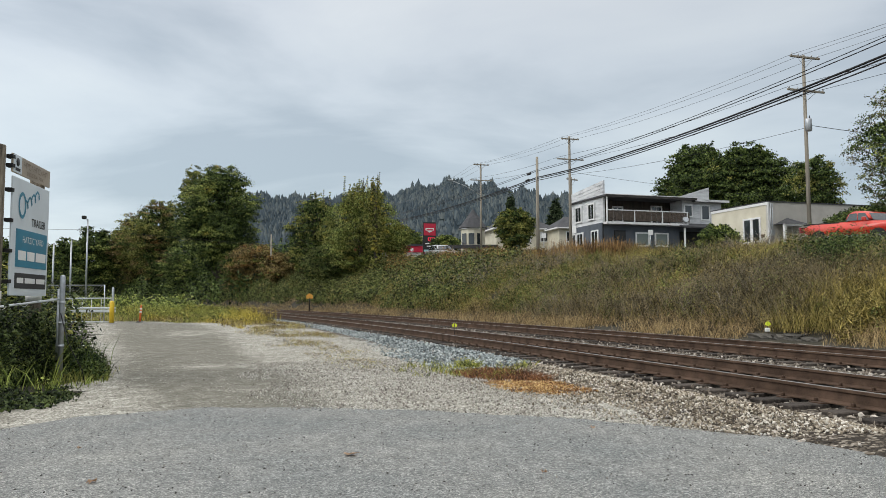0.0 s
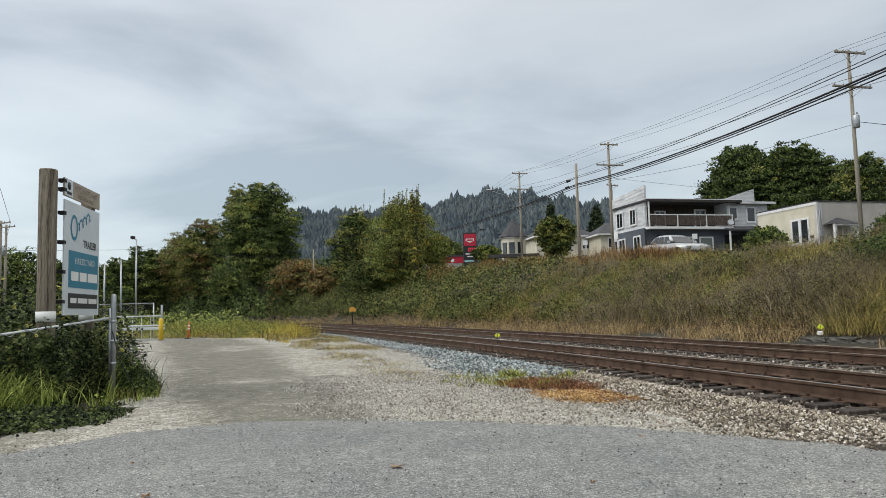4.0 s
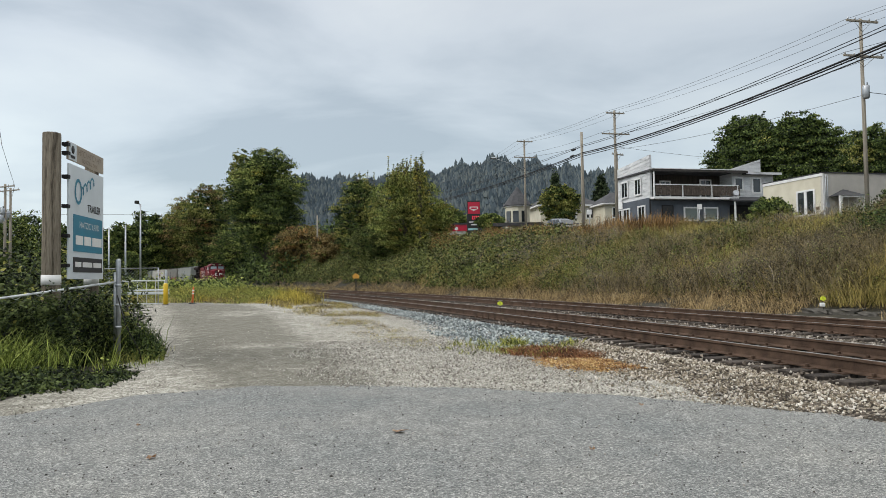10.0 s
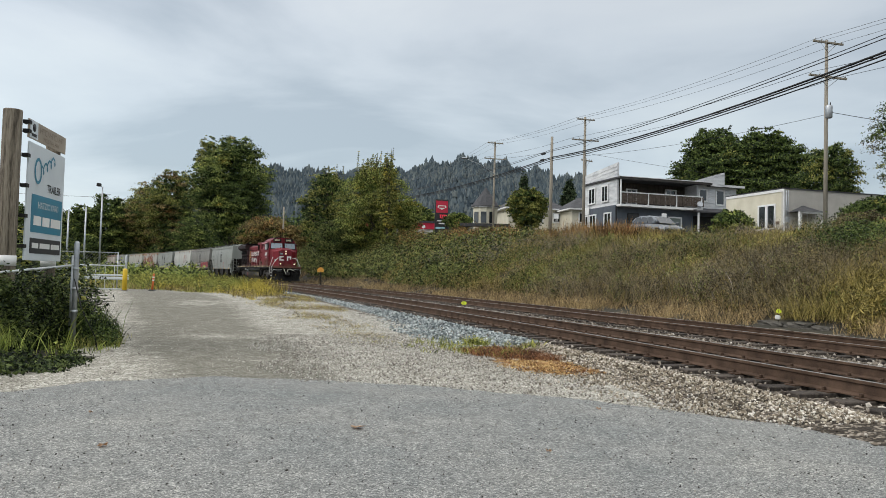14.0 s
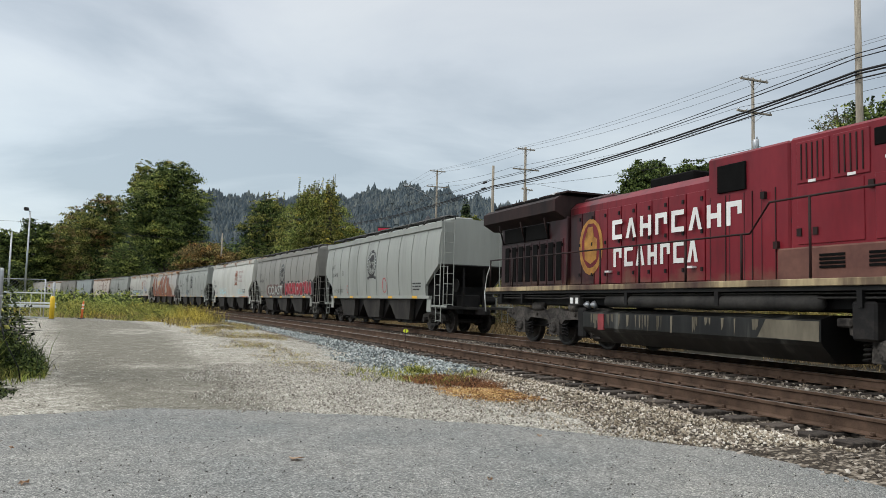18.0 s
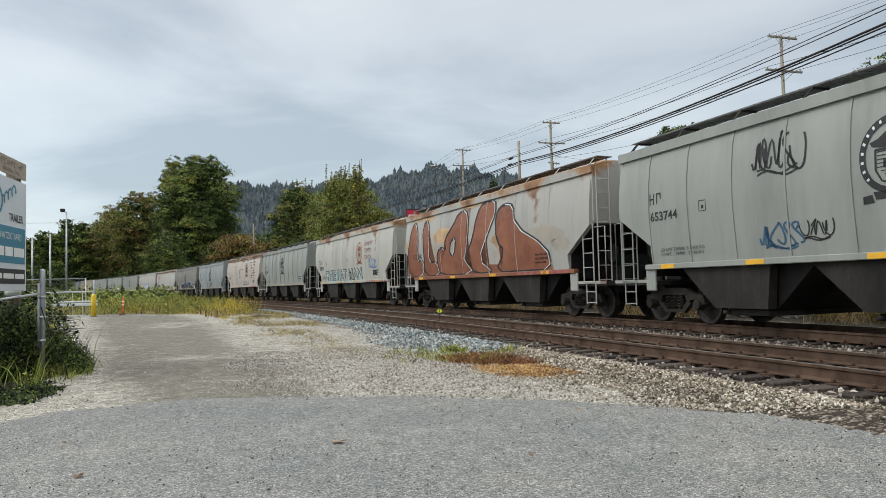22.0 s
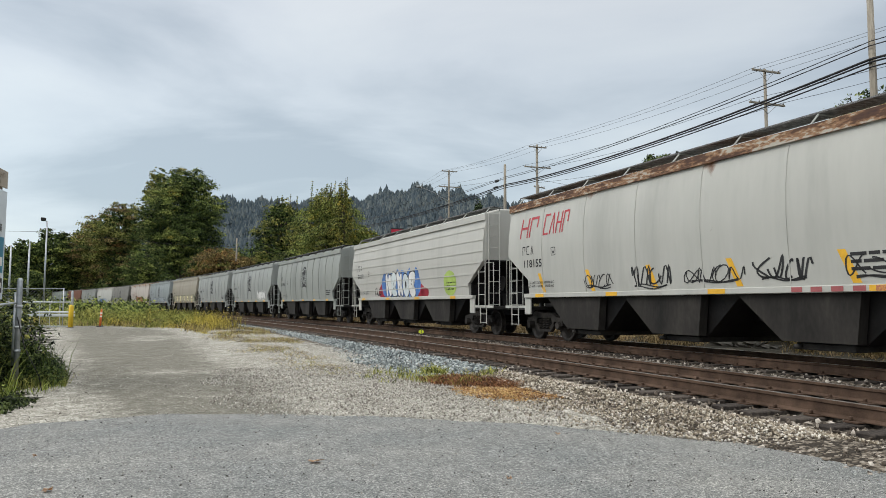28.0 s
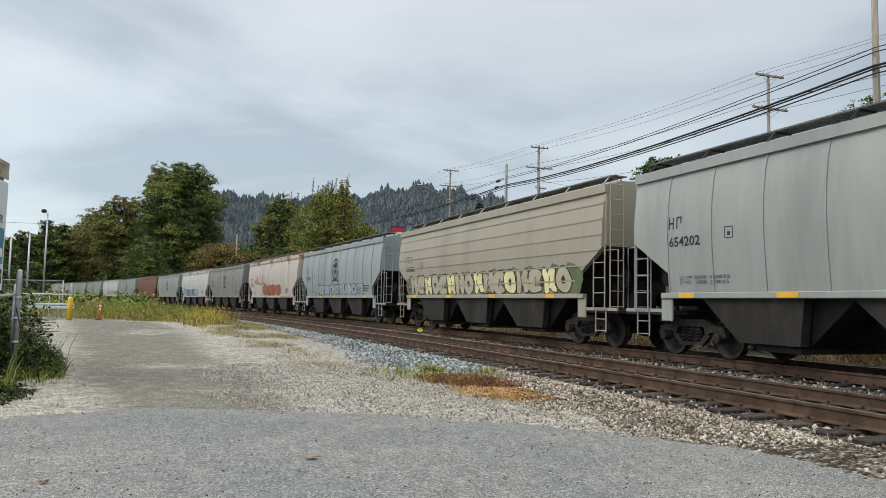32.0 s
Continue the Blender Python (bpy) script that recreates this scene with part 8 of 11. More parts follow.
    for x in (-0.55, 0.0, 0.4, 0.85):
        boxed("seam", (x, x + 0.025, -1.106, -1.09, DECK + 0.1, 3.5), LOCO_DIRTY, loco)
    boxed("equipment_cabin_lower", (1.4, 4.06, -1.3, 1.3, DECK, 2.28), DUSTY_RED, loco, bevel=0.03)
    for x0, x1, z0, z1 in ((1.8, 2.38, 3.54, 4.2), (2.58, 3.16, 3.54, 4.2)):
        for k in range(5):
            xx = x0 + (x1 - x0) * (k + 0.5) / 5
            boxed("screen_slat", (xx - 0.012, xx + 0.012, -1.17, -1.14, z0, z1), SOOT, loco)
        boxed("screen_frame", (x0 - 0.06, x1 + 0.06, -1.155, -1.1, z0 - 0.07, z1 + 0.05), LOCO_RED, loco, bevel=0.01)
    for xx in (-0.1, 0.62, 1.2):
        boxed("panel_strip", (xx, xx + 0.02, -1.115, -1.09, DECK + 0.1, 3.5), SOOT, loco)
    for xx, zz in ((2.1, 2.5), (3.2, 3.2), (3.8, 2.6), (1.75, 2.5), (1.2, 2.3), (0.9, 3.3)):
        boxed("latch", (xx, xx + 0.1, -1.18, -1.1, zz, zz + 0.14), SOOT, loco)
    for xx, zz in ((2.0, 3.47), (2.8, 3.47), (3.5, 3.66), (-1.2, 2.02), (-4.3, 2.02)):
        boxed("data_label", (xx, xx + 0.16, -1.162, -1.03, zz, zz + 0.05), WHITE_PAINT, loco)
    for x0, x1, z0, z1 in ((-0.29, 0.48, 3.56, 4.14), (1.8, 2.38, 3.54, 4.2), (2.58, 3.16, 3.54, 4.2), (3.3, 3.75, 3.9, 4.2)):
        boxed("screen", (x0, x1, -1.15, -1.0, z0, z1), GRIME, loco, bevel=0.01)
    boxed("cabin_door", (1.75, 3.1, -1.15, -1.11, 2.34, 3.44), R, loco, bevel=0.01)
    boxed("cabin_door", (3.3, 3.98, -1.15, -1.11, 2.34, 3.44), R, loco, bevel=0.01)
    for x in (2.35, 3.3):
        for k in range(4):
            boxed("vent", (x, x + 0.5, -1.32, -1.295, 1.88 + k * 0.07, 1.925 + k * 0.07), GRIME, loco)
    # cab: flat sides, a bowed front with two windscreens
    def skin(name, rings, material, parent, label=""):
        """A closed shell through rings of equal length."""
        bm = bmesh.new()
        vs = [[bm.verts.new(p) for p in ring] for ring in rings]
        for p, q in zip(vs, vs[1:]):
            for j in range(len(p)):
                bm.faces.new((p[j], p[(j + 1) % len(p)], q[(j + 1) % len(q)], q[j]))
        bm.faces.new(vs[0])
        c = bm.verts.new(sum((v.co for v in vs[-1]), Vector()) / len(vs[-1]))
        for j in range(len(vs[-1])):
            bm.faces.new((vs[-1][j], c, vs[-1][(j + 1) % len(vs[-1])]))
        return part(name, bm, material, parent, label)

    prof = [(-1.5, DECK), (-1.52, 3.5), (-1.46, 3.62), (-1.28, 4.4), (-0.9, 4.68), (0, 4.72), (0.9, 4.68), (1.28, 4.4), (1.46, 3.62), (1.52, 3.5), (1.5, DECK), (0, DECK)]
    front_x = lambda y, z: 7.62 - 0.2 * abs(y) - 0.12 * max(0.0, abs(y) - 1.2) - 0.25 * max(0.0, z - 3.5)
    cab = skin("cab", [[(4.05, y, z) for y, z in prof], [(6.9, y, z) for y, z in prof], [(front_x(y, z), y * (0.98 if z > 3.5 else 1), z) for y, z in prof]], R, loco)
    for s in (-1, 1):
        span = lambda a_, b_: tuple(sorted((s * a_, s * b_)))
        boxed("window_frame", (5.28, 6.98, *span(1.46, 1.545), 3.36, 4.06), BLACK_PAINT, cab, bevel=0.01)
        for x0, x1 in ((5.33, 5.72), (5.82, 6.4), (6.5, 6.92)):
            boxed("side_window", (x0, x1, *span(1.5, 1.556), 3.44, 4.0), GLASS_DARK, cab, bevel=0.01)
        for x0, x1, z0, z1 in ((5.76, 6.45, 3.4, 3.45), (5.76, 5.8, 3.4, 4.03), (6.42, 6.46, 3.4, 4.03), (6.12, 6.16, 3.45, 4.03)):
            boxed("window_bar", (x0, x1, *span(1.5, 1.575), z0, z1), GALV, cab)
        bm = bmesh.new()
        v = [bm.verts.new(p) for p in ((5.0, s * 1.40, 4.26), (6.6, s * 1.40, 4.26), (6.6, s * 1.82, 4.06), (5.0, s * 1.82, 4.06), (5.0, s * 1.40, 4.23), (6.6, s * 1.40, 4.23), (6.6, s * 1.82, 4.03), (5.0, s * 1.82, 4.03))]
        for q in ((0, 1, 2, 3), (7, 6, 5, 4), (0, 4, 5, 1), (1, 5, 6, 2), (2, 6, 7, 3), (3, 7, 4, 0)):
            bm.faces.new([v[i] for i in q])
        part("awning", bm, AWNING, cab, "faded pink-red sun awning")
    boxed("mirror", (6.38, 6.56, -1.74, -1.6, 3.45, 4.0), WHITE_PAINT, loco, bevel=0.02)
    boxed("roof_hatch", (4.2, 6.6, -0.7, 0.7, 4.7, 4.77), SOOT, loco, bevel=0.02)
    for xx in (4.5, 5.2, 5.9):
        tubed("grab_iron", [(xx, -0.95, 4.66), (xx, -0.95, 4.8), (xx + 0.4, -0.95, 4.8), (xx + 0.4, -0.95, 4.66)], 0.014, SOOT, loco, 4)
    for xx, yy, hh in ((4.9, 0.3, 0.3), (6.5, -0.2, 0.2), (7.0, 0.0, 0.25)):
        tubed("antenna", [(xx, yy, 4.68), (xx, yy, 4.72 + hh)], 0.02, SOOT, loco, 5)
    for yy, xl in ((-0.35, 3.9), (-0.1, 3.75)):
        tubed("horn", [(3.35, yy, 4.35), (3.35, yy, 4.52), (xl, yy, 4.56)], [0.03, 0.05, 0.1], SOOT, loco, 8)
    for x0 in (5.28, 6.18):
        boxed("vent_door", (x0 - 0.06, x0 + 0.78, -1.525, -1.5, DECK + 0.1, DECK + 0.86), R, loco, bevel=0.008)
        for g in range(10):
            boxed("vent", (x0, x0 + 0.7, -1.545, -1.515, DECK + 0.15 + g * 0.068, DECK + 0.185 + g * 0.068), DUSTY_RED, loco)
    for xx in (7.0, 7.12):
        boxed("marker_lens", (xx, xx + 0.07, -1.53, -1.5, 2.98, 3.03), SOOT, loco)
    for s in (-1, 1):
        def pane(name, y0, y1, z0, z1, out, material):
            bm = bmesh.new()
            co = [(front_x(y, z) + k, s * y, z) for k in (-0.04, out) for y, z in ((y0, z0), (y1, z0), (y1 - 0.06, z1), (y0, z1))]
            v = [bm.verts.new(p) for p in co]
            for q in ((0, 1, 2, 3), (7, 6, 5, 4), (0, 4, 5, 1), (1, 5, 6, 2), (2, 6, 7, 3), (3, 7, 4, 0)):
                bm.faces.new([v[i] for i in q])
            return part(name, bm, material, cab, "dark-framed windscreen pane" if name == "windscreen" else "")
        pane("windscreen_gasket", 0.1, 1.36, 3.5, 4.16, 0.012, BLACK_PAINT)
        pane("windscreen", 0.15, 1.3, 3.55, 4.11, 0.022, GLASS_SKY)
        for yy in (0.4, 0.95):
            tubed("wiper", [(front_x(yy, 4.18) + 0.05, s * yy, 4.18), (front_x(yy, 3.8) + 0.06, s * (yy - 0.1), 3.78)], 0.014, BLACK_PAINT, cab, 4)
        y0, y1 = sorted((s * 0.2, s * 1.02))
        board = boxed("number_board", (7.05, 7.42 - 0.1, y0, y1, 4.3, 4.62), BLACK_PAINT, loco, bevel=0.02)
        bm = text_bm("8046", 0.27, 0, 0, bold=0.006)
        for vtx in bm.verts:
            vtx.co = Vector((7.325, (y0 + 0.09) + vtx.co.x, 4.36 + vtx.co.z))
        part("number", bm, NUMBER_CREAM, board, "cream number")
    # nose: sides taper in, chamfered corners, a flat front with the door and lights
    ring0 = [(6.95, -1.5, DECK), (6.95, -1.5, 3.48), (7.55, -0.5, 3.62), (7.55, 0.5, 3.62), (6.95, 1.5, 3.48), (6.95, 1.5, DECK), (7.5, 0, DECK)]
    ring1 = [(8.0, -1.2, DECK), (8.0, -1.2, 3.2), (8.1, -0.45, 3.5), (8.1, 0.45, 3.5), (8.0, 1.2, 3.2), (8.0, 1.2, DECK), (8.1, 0, DECK)]
    ring2 = [(8.62, -0.72, DECK), (8.58, -0.72, 3.25), (8.58, -0.4, 3.42), (8.58, 0.4, 3.42), (8.58, 0.72, 3.25), (8.62, 0.72, DECK), (8.62, 0, DECK)]
    nose = skin("nose", [ring0, ring1, ring2], R, loco)
    NX = 8.6
    boxed("nose_door_frame", (NX - 0.1, NX + 0.03, -0.72, -0.16, DECK + 0.08, 3.24), SOOT, nose, bevel=0.02)
    boxed("nose_door", (NX - 0.1, NX + 0.05, -0.69, -0.19, DECK + 0.12, 3.2), R, nose, bevel=0.02)
    boxed("window_frame", (NX - 0.08, NX + 0.065, -0.64, -0.26, 2.84, 3.12), BLACK_PAINT, nose, bevel=0.04)
    boxed("nose_window", (NX - 0.08, NX + 0.072, -0.6, -0.3, 2.88, 3.08), GLASS_SKY, nose, bevel=0.03)
    for zz in (1.9, 2.5, 3.05):
        boxed("hinge", (NX, NX + 0.08, -0.76, -0.68, zz, zz + 0.12), SOOT, nose)
    boxed("headlight_box", (NX - 0.1, NX + 0.06, -0.13, 0.13, 2.84, 3.38), R, nose, bevel=0.03)
    for zz in (2.98, 3.24):
        tubed("headlight_rim", [(NX + 0.03, 0, zz), (NX + 0.09, 0, zz)], 0.115, SOOT, nose, 14)
        tubed("headlight", [(NX + 0.07, 0, zz), (NX + 0.105, 0, zz)], 0.075, HEADLIGHT, nose, 14, "lit round headlight")
    for zz in (1.9, 2.2, 2.5, 2.8):
        tubed("grab_iron", [(8.45, 0.86, zz), (8.55, 0.9, zz), (8.25, 1.16, zz), (8.15, 1.1, zz)], 0.014, SOOT, nose, 4)
    tubed("bell_mount", [(8.0, -0.4, 3.48), (8.0, -0.4, 3.62), (8.05, -0.4, 3.7)], [0.06, 0.04, 0.07], R, nose, 8)
    for y, w, pieces in ((-0.66, 0.44, ((0, 1, 0, .26), (0, .28, .26, .74), (0, 1, .74, 1))), (0.14, 0.44, ((0, .28, 0, 1), (.28, 1, .72, 1), (.72, 1, .3, .72)))):
        bm = bmesh.new()
        for u0, u1, v0, v1 in pieces:
            box(bm, NX, NX + 0.058, y + u0 * w, y + u1 * w, 2.26 + v0 * 0.46, 2.26 + v1 * 0.46)
        part("nose_lettering", bm, WHITE_PAINT, nose, "white plain lettering shape")
    plate = boxed("first_aid_plate", (-0.13, 0.13, -0.03, 0.03, -0.12, 0.12), SIGN_GREEN, loco, "dark green plate with a white cross", at=pose(8.25, -1.0, 2.3, 0, 0, 39))
    bm = bmesh.new()
    box(bm, -0.08, 0.08, -0.04, -0.03, -0.025, 0.025)
    box(bm, -0.025, 0.025, -0.04, -0.03, 0.026, 0.08)
    box(bm, -0.025, 0.025, -0.04, -0.03, -0.08, -0.026)
    part("cross", bm, WHITE_PAINT, plate)
    boxed("front_sill", (8.2, 9.5, -1.5, 1.5, DECK - 0.16, DECK + 0.012), DUSTY_RED, loco, bevel=0.02)
    for s in (-1, 1):
        boxed("ditch_light_box", (9.2, 9.46, s * 0.72 - 0.2, s * 0.72 + 0.2, DECK + 0.05, 2.12), R, loco, bevel=0.04)
        tubed("ditch_light_rim", [(9.44, s * 0.72, 1.9), (9.5, s * 0.72, 1.9)], 0.13, SOOT, loco, 14)
        tubed("ditch_light", [(9.48, s * 0.72, 1.9), (9.52, s * 0.72, 1.9)], 0.07, HEADLIGHT, loco, 14, "lit round ditch light")
    # pilot, plough, coupler, hoses, steps
    bm = bmesh.new()
    prism(bm, [(9.1, 0.7), (9.3, 1.3), (9.4, 1.46), (8.6, 1.46), (8.6, 0.7)], -1.42, 1.42)
    part("pilot", bm, BLACK_PAINT, loco)
    bm = bmesh.new()
    rows_ = []
    for y in np.linspace(-1.5, 1.5, 17):
        k = 1 - (abs(y) / 1.5) ** 1.6
        top = 1.02 - 0.12 * k
        rows_.append([bm.verts.new((9.1 + 0.45 * k + dx, y * (1 - 0.08 * dz), z)) for dx, z, dz in ((0.0, top, 0), (-0.12, 0.78, 0), (-0.08, 0.48, 0.5), (0.08, 0.24, 0.8), (0.2, 0.13, 1))])
    for p, q in zip(rows_, rows_[1:]):
        for j in range(4):
            bm.faces.new((p[j], q[j], q[j + 1], p[j + 1]))
    bmesh.ops.solidify(bm, geom=bm.faces[:], thickness=0.04)
    part("plough", bm, PLOUGH, loco, smooth=True)
    for y in (-0.85, -0.62, 0.62, 0.85):
        tubed("plough_brace", [(9.48, y, 0.95), (9.52, y, 0.2)], 0.028, DARK_GREY, loco, 5)
    boxed("coupler_pocket", (9.3, 9.66, -0.42, 0.42, 0.6, 1.25), GRIME, loco, bevel=0.08)
    boxed("coupler", (9.5, 10.15, -0.15, 0.15, 0.74, 1.02), DARK_GREY, loco, bevel=0.05)
    boxed("coupler_knuckle", (10.05, 10.3, -0.22, 0.08, 0.72, 1.04), DARK_GREY, loco, bevel=0.06)
    boxed("drop_step", (9.25, 9.45, -1.2, -0.6, 1.14, 1.18), GALV, loco)
    boxed("rear_coupler", (-11.6, -10.5, -0.15, 0.15, 0.72, 1.0), DARK_GREY, loco, bevel=0.05)
    tubed("air_hose", [(9.46, -0.42, 1.4), (9.68, -0.36, 1.34), (9.78, -0.26, 1.0), (9.8, -0.18, 0.86), (9.78, -0.08, 1.0), (9.7, 0.02, 1.34), (9.62, 0.3, 1.38), (9.62, 0.62, 1.22), (9.56, 0.72, 1.2)], 0.032, HOSE, loco, 6)
    for y in (-1.0, -0.72, 0.5, 0.95):
        tubed("brake_hose", [(9.45, y, 1.1), (9.72, y, 0.95), (9.74, y + 0.06, 0.45), (9.68, y + 0.05, 0.28)], 0.028, BLACK_PAINT, loco, 5)
    for s in (-1, 1):
        span = lambda a_, b_: tuple(sorted((s * a_, s * b_)))
        for k in range(4):
            boxed("step", (8.5, 9.02, *span(1.1, 1.5), 0.34 + k * 0.31, 0.37 + k * 0.31), DARK_GREY, loco)
            boxed("step_edge", (8.5, 9.02, *span(1.5, 1.53), 0.33 + k * 0.31, 0.37 + k * 0.31), RAIL_WHITE, loco)
        bm = bmesh.new()
        prism(bm, [(8.05, DECK - 0.02), (8.5, DECK - 0.02), (8.5, 0.3), (8.32, 0.3), (8.22, 0.9), (8.02, 1.2)], *span(1.46, 1.51))
        part("step_panel", bm, BLACK_PAINT, loco)
        tubed("handrail", [(8.1, s * 1.54, 0.75), (8.06, s * 1.54, 0.85), (8.06, s * 1.54, 1.55), (8.28, s * 1.4, 2.18), (8.3, s * 1.32, 2.5), (8.24, s * 1.24, 2.62)], 0.026, RAIL_WHITE, loco, 6)
        tubed("handrail", [(8.98, s * 1.54, 0.9), (8.95, s * 1.54, 1.05), (8.95, s * 1.54, 1.55), (9.05, s * 1.25, 2.1), (9.12, s * 0.95, 2.5), (9.0, s * 0.6, 2.56), (8.75, s * 0.5, 2.56)], 0.026, RAIL_WHITE, loco, 6)
        tubed("uncoupling_lever", [(9.3, s * 0.5, 1.3), (9.5, s * 0.9, 1.34), (9.4, s * 1.4, 1.3), (9.3, s * 1.5, 1.1)], 0.018, RAIL_WHITE, loco, 5)
        tubed("handrail", [(-10.75, s * 1.45, 0.9), (-10.8, s * 1.48, 1.5), (-10.6, s * 1.5, 2.1), (-10.3, s * 1.5, 2.5)], 0.022, RAIL_WHITE, loco, 5)
        tubed("walkway_rail", [(-10.3, s * 1.52, 2.59), (0.97, s * 1.52, 2.59), (1.45, s * 1.52, 3.14), (4.05, s * 1.52, 3.16)], 0.022, SOOT, loco, 5)
        for i in range(9):
            x = -10.3 + i * 1.58
            tubed("stanchion", [(x, s * 1.52, DECK), (x, s * 1.52, 2.59 if x < 1.0 else 3.14)], 0.026, SOOT, loco, 5)
    # fuel tank and air reservoir
    bm = bmesh.new()
    t = [(-1.43, 0.52), (-1.48, 0.6), (-1.48, 0.98), (-1.2, 1.06), (1.2, 1.06), (1.48, 0.98), (1.48, 0.6), (1.43, 0.52), (1.1, 0.22), (-1.1, 0.22)]
    a = [bm.verts.new((-4.8, y, z)) for y, z in t]
    b = [bm.verts.new((2.5, y, z)) for y, z in t]
    bm.faces.new(a)
    bm.faces.new(b[::-1])
    for i in range(len(t)):
        bm.faces.new((a[i], a[(i + 1) % len(t)], b[(i + 1) % len(t)], b[i]))
    tank = part("fuel_tank", bm, TANK, loco)
    bm = bmesh.new()
    poly(bm, [(1.1, 0.62), (2.46, 0.60), (2.47, 0.95), (1.3, 0.96), (1.22, 0.8)])
    decal("dust_film", bm, DUST_FILM, tank, 1, flat=1.48)
    rng = random.Random(12)
    bm = bmesh.new()
    for k in range(34):
        xx, ww = -4.5 + 5.6 * rng.random(), rng.uniform(0.03, 0.11)
        poly(bm, [(xx, 0.95), (xx + ww, 0.95), (xx + ww * 0.8, 0.95 - rng.uniform(0.1, 0.38)), (xx + ww * 0.2, 0.95 - rng.uniform(0.1, 0.38))])
    tagged(decal("dust_runs", bm, DUST_FILM, tank, 1, flat=1.48), kind="stuff")
    boxed("tank_gauge", (-4.1, -3.85, -1.5, -1.46, 0.55, 0.95), NAME_RED, tank)
    boxed("tank_end", (-5.15, -4.8, -1.44, 1.44, 0.3, 1.1), BLACK_PAINT, tank, bevel=0.05)
    for xx in (-4.75, -4.45):
        tubed("filler_cap", [(xx, -1.3, 1.1), (xx, -1.42, 1.22)], [0.06, 0.09], GALV, tank, 8)
    boxed("marker_light_box", (-5.5, -5.0, -1.48, -1.3, 1.15, 1.42), DARK_GREY, loco, bevel=0.02)
    for xx in (-5.4, -5.15):
        boxed("lamp_lens", (xx, xx + 0.12, -1.5, -1.48, 1.2, 1.36), WHITE_PAINT, loco)
    for s in (-1, 1):
        for k, zz in enumerate((1.36, 1.44)):
            tubed("brake_pipe", [(-10.2, s * 1.4, zz), (-6.0, s * 1.42, zz - 0.03), (-5.6, s * 1.38, zz), (7.9, s * 1.42, zz)], 0.022, DARK_GREY, loco, 5)
        for xx in (-9.6, -8.2, -3.0, 0.0, 3.2, 4.6, 6.2, 7.4):
            boxed("deck_bracket", (xx, xx + 0.1, *sorted((s * 1.15, s * 1.5)), 1.2, 1.48), BLACK_PAINT, loco)
        boxed("equipment_box", (3.05, 3.5, *sorted((s * 1.1, s * 1.45)), 0.65, 1.3), BLACK_PAINT, loco, bevel=0.04)
    for s in (-1, 1):
        tubed("air_reservoir", [(-3.95, s * 1.33, 1.27), (-3.85, s * 1.33, 1.27), (2.35, s * 1.33, 1.27), (2.45, s * 1.33, 1.27)], [0.08, 0.15, 0.15, 0.08], DARK_GREY, loco, 12)
    for x in (-6.65, 5.55):
        loco_truck(loco, x)
    # side markings as plain shapes
    flat = 1.04
    decal("name_lettering", letter_bars(-4.05, 2.86, 8, 0.42, 0.5, 0.15, t=0.115), WHITE_PAINT, loco, 2, "white plain lettering shapes", flat=1.105)
    decal("name_lettering", letter_bars(-4.08, 2.16, 7, 0.345, 0.5, 0.115, t=0.11), WHITE_PAINT, loco, 2, "white plain lettering shapes", flat=flat)
    bm = bmesh.new()
    rng = random.Random(3)
    poly(bm, blob(-5.12, 2.76, 0.56, 0.76, rng, 22, 0.03))
    decal("side_emblem", bm, GOLD, loco, 1, "oval gold emblem", flat=flat)
    bm = bmesh.new()
    poly(bm, blob(-5.12, 2.78, 0.43, 0.62, rng, 20, 0.03))
    decal("side_emblem_field", bm, LOCO_RED, loco, 2, flat=flat)
    bm = bmesh.new()
    poly(bm, [(-5.4, 2.42), (-5.12, 2.28), (-4.84, 2.42), (-4.82, 2.95), (-5.0, 3.05), (-5.02, 3.3), (-5.25, 3.3), (-5.25, 3.05), (-5.42, 2.95)])
    decal("side_emblem_shield", bm, GOLD, loco, 3, flat=flat)
    decal("road_number", text_bm("8046", 0.47, 5.42, 2.8, shear=0.1, bold=0.014, squeeze=1.3), WHITE_PAINT, loco, 1, "white road number", flat=1.52)
    decal("small_lettering", bars(5.75, 2.58, (0.3, 0.45), 0.05, 0.2), WHITE_PAINT, loco, 1, flat=1.52)
    MOVERS.append((loco, TRAIN_HEAD - 22.3 / 2 - 1.35, 12.0))
    return loco


locomotive()


# ---- utility poles, lamps and wires ----
HTURN = math.degrees(TH)
WIRE = surf("black_cable", two((0.012, 0.012, 0.014), 0.2), rough=0.6, bump=0)
WIRE_GREY = surf("weathered_aluminium_wire", two((0.12, 0.125, 0.13), 0.2), rough=0.6, bump=0)
DARK_WOOD = surf("dark_pole_wood", [(0.32, (0.06, 0.048, 0.034)), (0.48, (0.19, 0.16, 0.12)), (0.7, (0.30, 0.26, 0.20))], scale=6, grain=40, fine=0.7, stretch=(3, 3, 0.16), rough=0.9, bump=0.8, depth=0.02)


def pole_to(x, y, top, **kw):
    z = gz(x, y) - 0.1
    return utility_pole(x, y, top - z, z=z, **kw)


pole_to(23.1, 45.6, 16.9, label="weathered wooden utility pole with two crossarms", turn=HTURN, arms=((0.18, 1.15), (2.35, 1.45)), r=0.135)
pole_to(12.95, 73.4, 17.95, label="weathered wooden utility pole with two crossarms", turn=HTURN, arms=((0.3, 1.0), (2.4, 1.5)))
pole_to(5.1, 96.4, 19.5, label="weathered wooden utility pole with two crossarms", turn=HTURN, arms=((0.2, 1.1), (2.3, 1.5)))
